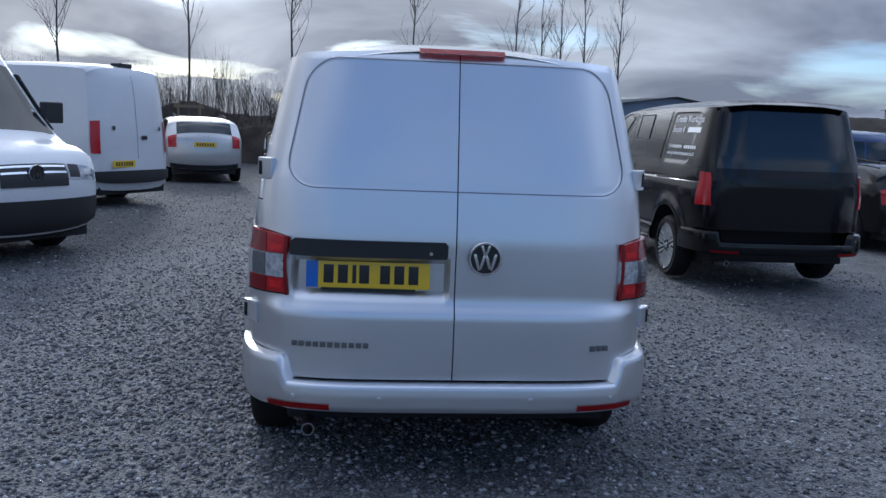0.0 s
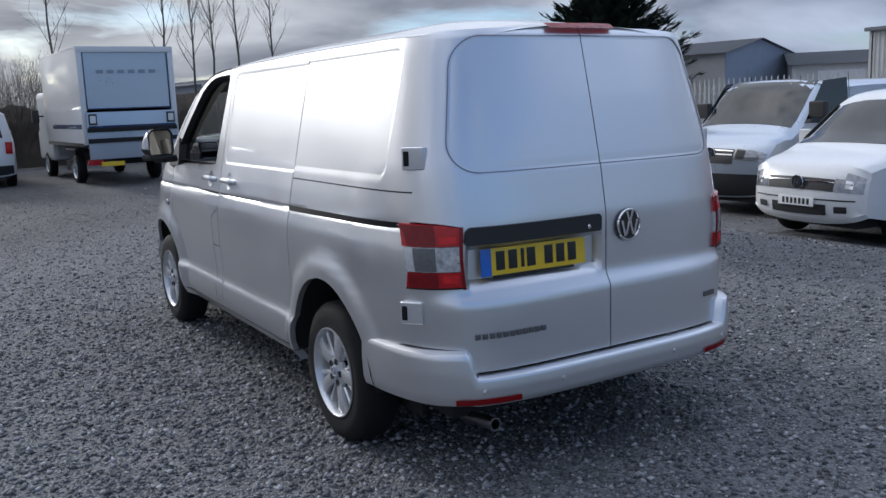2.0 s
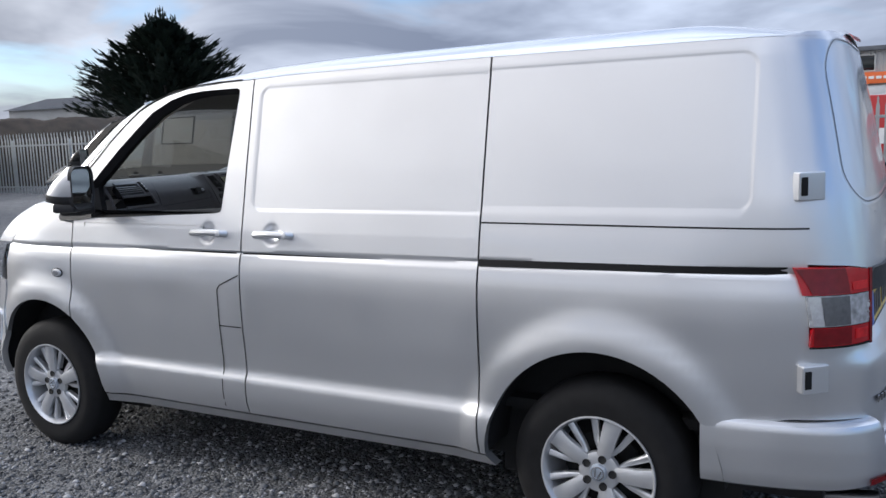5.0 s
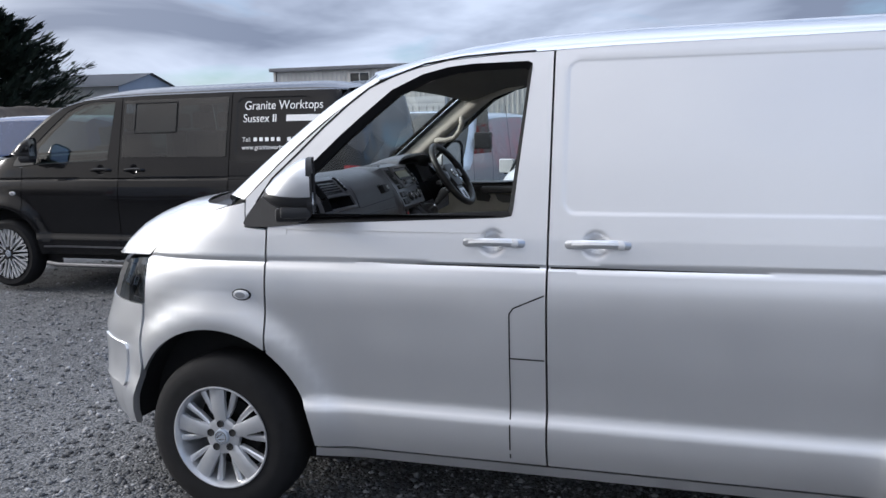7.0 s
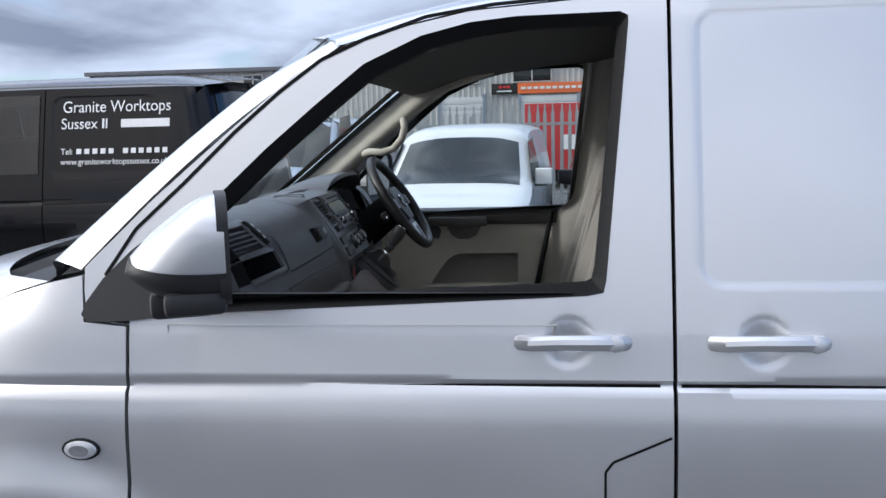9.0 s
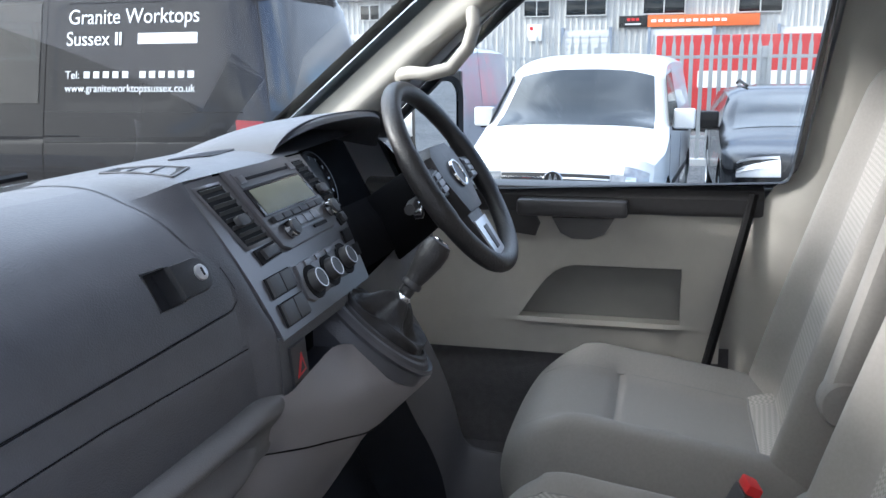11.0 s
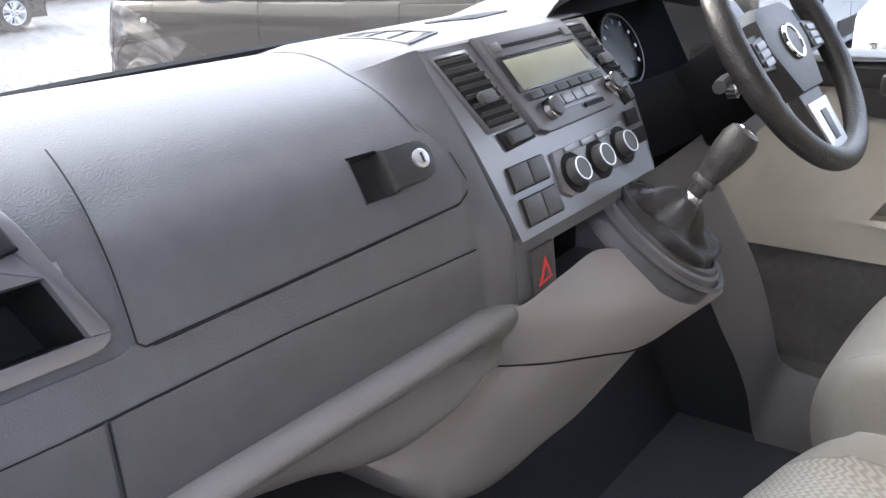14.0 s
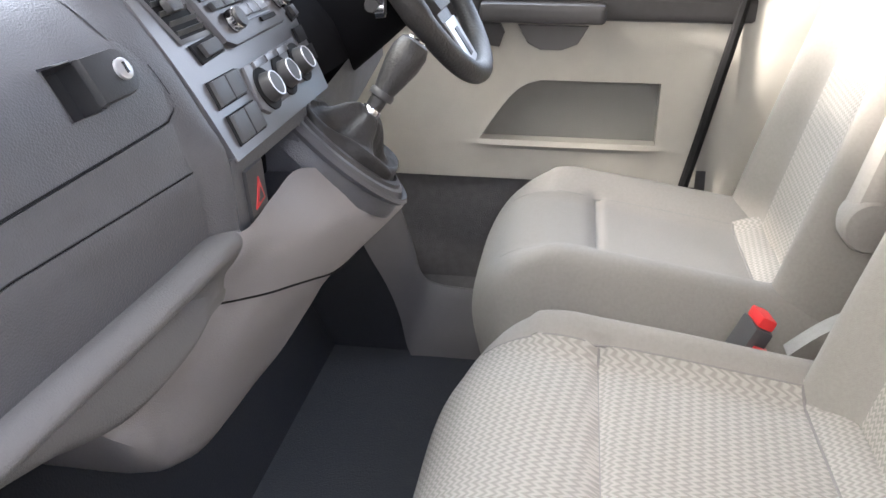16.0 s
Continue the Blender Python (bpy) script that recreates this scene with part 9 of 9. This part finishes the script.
def palisade():
    f = thing("palisade_fence", "galvanised steel palisade fence with pointed pales", "fence")
    FX, Z0 = 14.6, -0.30
    bm = bmesh.new()
    o = [(-0.034, 0.06), (0.034, 0.06), (0.034, 2.02), (0.016, 2.10), (0.020, 2.16), (0.0, 2.22), (-0.020, 2.16), (-0.016, 2.10), (-0.034, 2.02)]
    bm_prism(o, lambda u, v, d: Vector((d - 0.016 * (abs(u) < 0.02), u, v)), 0.006, 0, bm=bm)
    me = mesh_of("pale", bm, GALV)
    for k in range(290):
        p = new("pale", me)
        p.parent = f
        p.matrix_basis = Matrix.Translation((FX, -4.0 + k * 0.155, Z0)) @ pose(0, 0, 0, 0.4 * math.sin(k * 1.7), 0, 0)
    for z in (0.45, 1.80):
        part("rail", bm_box(FX + 0.01, FX + 0.055, -4.1, 41.0, Z0 + z, Z0 + z + 0.055, 0.004), GALV, f)
    bm = bm_box(-0.03, 0.03, -0.05, 0.05, 0, 2.0, 0.004)
    me = mesh_of("post", bm, GALV)
    for k in range(17):
        p = new("post", me)
        p.parent = f
        p.matrix_basis = Matrix.Translation((FX + 0.08, -4.0 + k * 2.75, Z0))
    part("concrete_edging", bm_box(FX - 0.10, FX + 0.14, -4.2, 41.2, Z0 - 0.1, Z0 + 0.12, 0.02), CLAD, f)


palisade()


def ribbed(x, y0, y1, z0, z1, pitch=0.30, deep=0.035):
    """Profiled metal wall that looks towards -x."""
    bm = bmesh.new()
    n = int((y1 - y0) / pitch)
    prev = None
    for k in range(n):
        for a, dx in ((0.0, 0), (0.55, 0), (0.65, deep), (0.9, deep)):
            y = y0 + (k + a) * pitch
            v = [bm.verts.new((x - dx, y, z)) for z in (z0, z1)]
            if prev:
                bm.faces.new((prev[0], prev[1], v[1], v[0]))
            prev = v
    return bm


def warehouse():
    w = thing("warehouse", "long pale grey clad industrial unit with high windows and shutters", "building")
    X, G = 46.0, -1.2
    part("wall", ribbed(X, -30, 28.7, G, 4.75), CLAD, w)
    part("wall_end", bm_box(X, X + 24, 28.6, 28.75, G, 4.75), CLAD, w)
    part("roof", bm_grid(lambda u, v: Vector((X - 0.25 + 25 * v, -30.2 + 59.1 * u, 4.86 + 0.35 * math.sin(math.pi * v))), 2, 8), ROOFM, w)
    part("eaves_board", bm_box(X - 0.3, X - 0.02, -30.2, 28.9, 4.70, 4.92, 0.03), ROOFM, w)
    for y0, y1 in ((18.5, 19.55), (15.9, 17.8), (9.2, 10.5), (6.3, 8.3), (2.4, 4.4), (-2.2, -0.2), (22.3, 23.5)):
        o = part("window", bm_box(X - 0.10, X - 0.04, y0, y1, 3.72, 4.46, 0.01), DGLASS, w, "dark high window")
        for a, b, c, d in ((y0 - 0.06, y0, 3.66, 4.52), (y1, y1 + 0.06, 3.66, 4.52), (y0, y1, 3.66, 3.72), (y0, y1, 4.46, 4.52), ((y0 + y1) / 2 - 0.03, (y0 + y1) / 2 + 0.03, 3.72, 4.46)):
            part("frame_bar", bm_box(X - 0.13, X - 0.03, a, b, c, d), CLAD, o)
    for y0, y1 in ((6.1, 8.4), (1.0, 4.0), (-5.5, -2.2), (17.5, 20.5)):
        s = part("roller_shutter", bm_box(X - 0.12, X - 0.04, y0, y1, G, 2.95), WHITE, w, "pale roller shutter door")
        for k in range(13):
            part("shutter_slat", bm_box(X - 0.145, X - 0.11, y0, y1, G + 0.05 + k * 0.31, G + 0.32 + k * 0.31, 0.02), WHITE, s)
        for a in (y0 - 0.15, y1):
            part("door_jamb", bm_box(X - 0.2, X - 0.02, a, a + 0.15, G, 3.1), CLADB, w)
    b = part("sign_board", bm_box(X - 0.22, X - 0.06, 4.2, 5.6, 3.05, 3.62, 0.02), INK, w, "black sign board with red bars")
    for k in range(3):
        part("sign_bar", bm_box(X - 0.235, X - 0.215, 4.6 + k * 0.22, 4.76 + k * 0.22, 3.36, 3.50), REDP, b)
    part("sign_bar", bm_box(X - 0.235, X - 0.215, 4.5, 5.3, 3.17, 3.24), LETTER, b)
    ORANGE = mat("orange sign", (0.75, 0.16, 0.04), 0.5, 0, 0, 0.05, 3)
    b = part("sign_board", bm_box(X - 0.22, X - 0.06, -1.2, 4.18, 3.05, 3.62, 0.02), ORANGE, w, "orange sign board with pale bars")
    for k in range(11):
        part("sign_bar", bm_box(X - 0.235, X - 0.215, 3.75 - k * 0.34, 4.0 - k * 0.34, 3.28, 3.42), LETTER, b)
    p = part("poster", bm_box(X - 0.14, X - 0.06, 9.55, 10.35, 2.45, 3.3, 0.01), LETTER, w, "white wall notice")
    part("poster_mark", bm_box(X - 0.15, X - 0.135, 10.02, 10.2, 3.0, 3.18), REDP, p)
    for y in (14.2, 15.6):
        part("roof_vent", bm_lathe([(4.9, 0.12), (5.7, 0.12), (5.72, 0.22), (5.85, 0.22)], 12, axis="Z"), GALV, w, m=Matrix.Translation((X + 1.5, y, 0)))


warehouse()


def shed(name, label, m, L, D, eave, ridge, wall, roof, gable=None):
    s = thing(name, label, "building", m)
    o = [(0, -1), (D, -1), (D, eave), (D / 2, ridge), (0, eave)]
    part("wall", bm_prism(o, lambda u, v, d: Vector((d, u, v)), L), wall, s)
    if gable:
        part("gable_cladding", bm_prism(o, lambda u, v, d: Vector((d - 0.08, u, v)), 0.06), gable, s, "blue-grey gable cladding")
    for k in range(2):
        a, b = ((-0.4, eave - 0.12), (D / 2, ridge + 0.06)) if k == 0 else ((D / 2, ridge + 0.06), (D + 0.4, eave - 0.12))
        bm = bm_grid(lambda u, v: Vector((-0.4 + (L + 0.8) * u, a[0] + (b[0] - a[0]) * v, a[1] + (b[1] - a[1]) * v + 0.05)), 6, 2)
        bmesh.ops.solidify(bm, geom=bm.faces[:], thickness=0.12)
        part("roof", bm, roof, s)
    for k in range(int(L / 6)):
        part("wall_panel", bm_box(2 + k * 6, 5.6 + k * 6, -0.06, -0.01, 0.2, eave - 0.6), CLAD if wall is CLADB else WHITE, s)


# buildings across the road, seen over the black van and over the bank
shed("far_workshop", "long grey workshop with a low blue-grey gable", pose(66.8, 49.9, 0, 0, 0, 100), 30, 11, 4.8, 5.9, CLAD, ROOFM, CLADB)
shed("blue_shed", "blue-grey clad shed with a low gable beyond the bank", pose(20.65, 45.4, 0, 0, 0, 98), 24, 6.4, 3.28, 3.62, CLADB, ROOFM)
shed("far_store", "low pale store building beside the workshop", pose(62, 46, 0, 0, 0, -48), 16, 9, 3.6, 4.6, CLAD, ROOFM)


def red_lorry():
    r = thing("red_lorry", "red box lorry behind the fence", "lorry", pose(21.5, 3.35, -0.3))
    part("box_body", bm_box(0, 2.4, -6.5, 0, 0.55, 2.35, 0.04), REDLORRY, r)
    part("chassis", bm_box(0.4, 2.0, -6.4, 0.1, 0.35, 0.55), DARK, r)
    for y in (-1.2, -5.4):
        part("wheel", bm_lathe([(0, 0.42), (0.28, 0.42)], 24), TYRE, r, m=Matrix.Translation((0.05, y, 0.42)))
    part("white_bar", bm_box(-0.02, 0.0, -4.5, -1.0, 1.1, 1.5), LETTER, r)


red_lorry()
for k, (y, z) in enumerate(((4.3, -0.3), (5.1, -0.3), (12.5, -0.3))):
    bm = bm_box(0, 1.0, 0, 0.9, 0.0, 1.0 if k < 2 else 0.8, 0.04)
    c = single("storage_crate", bm, BLUEP if k < 2 else GALV, "plastic storage crate behind the fence", "crate", pose(17.0 + 0.3 * k, y, z))
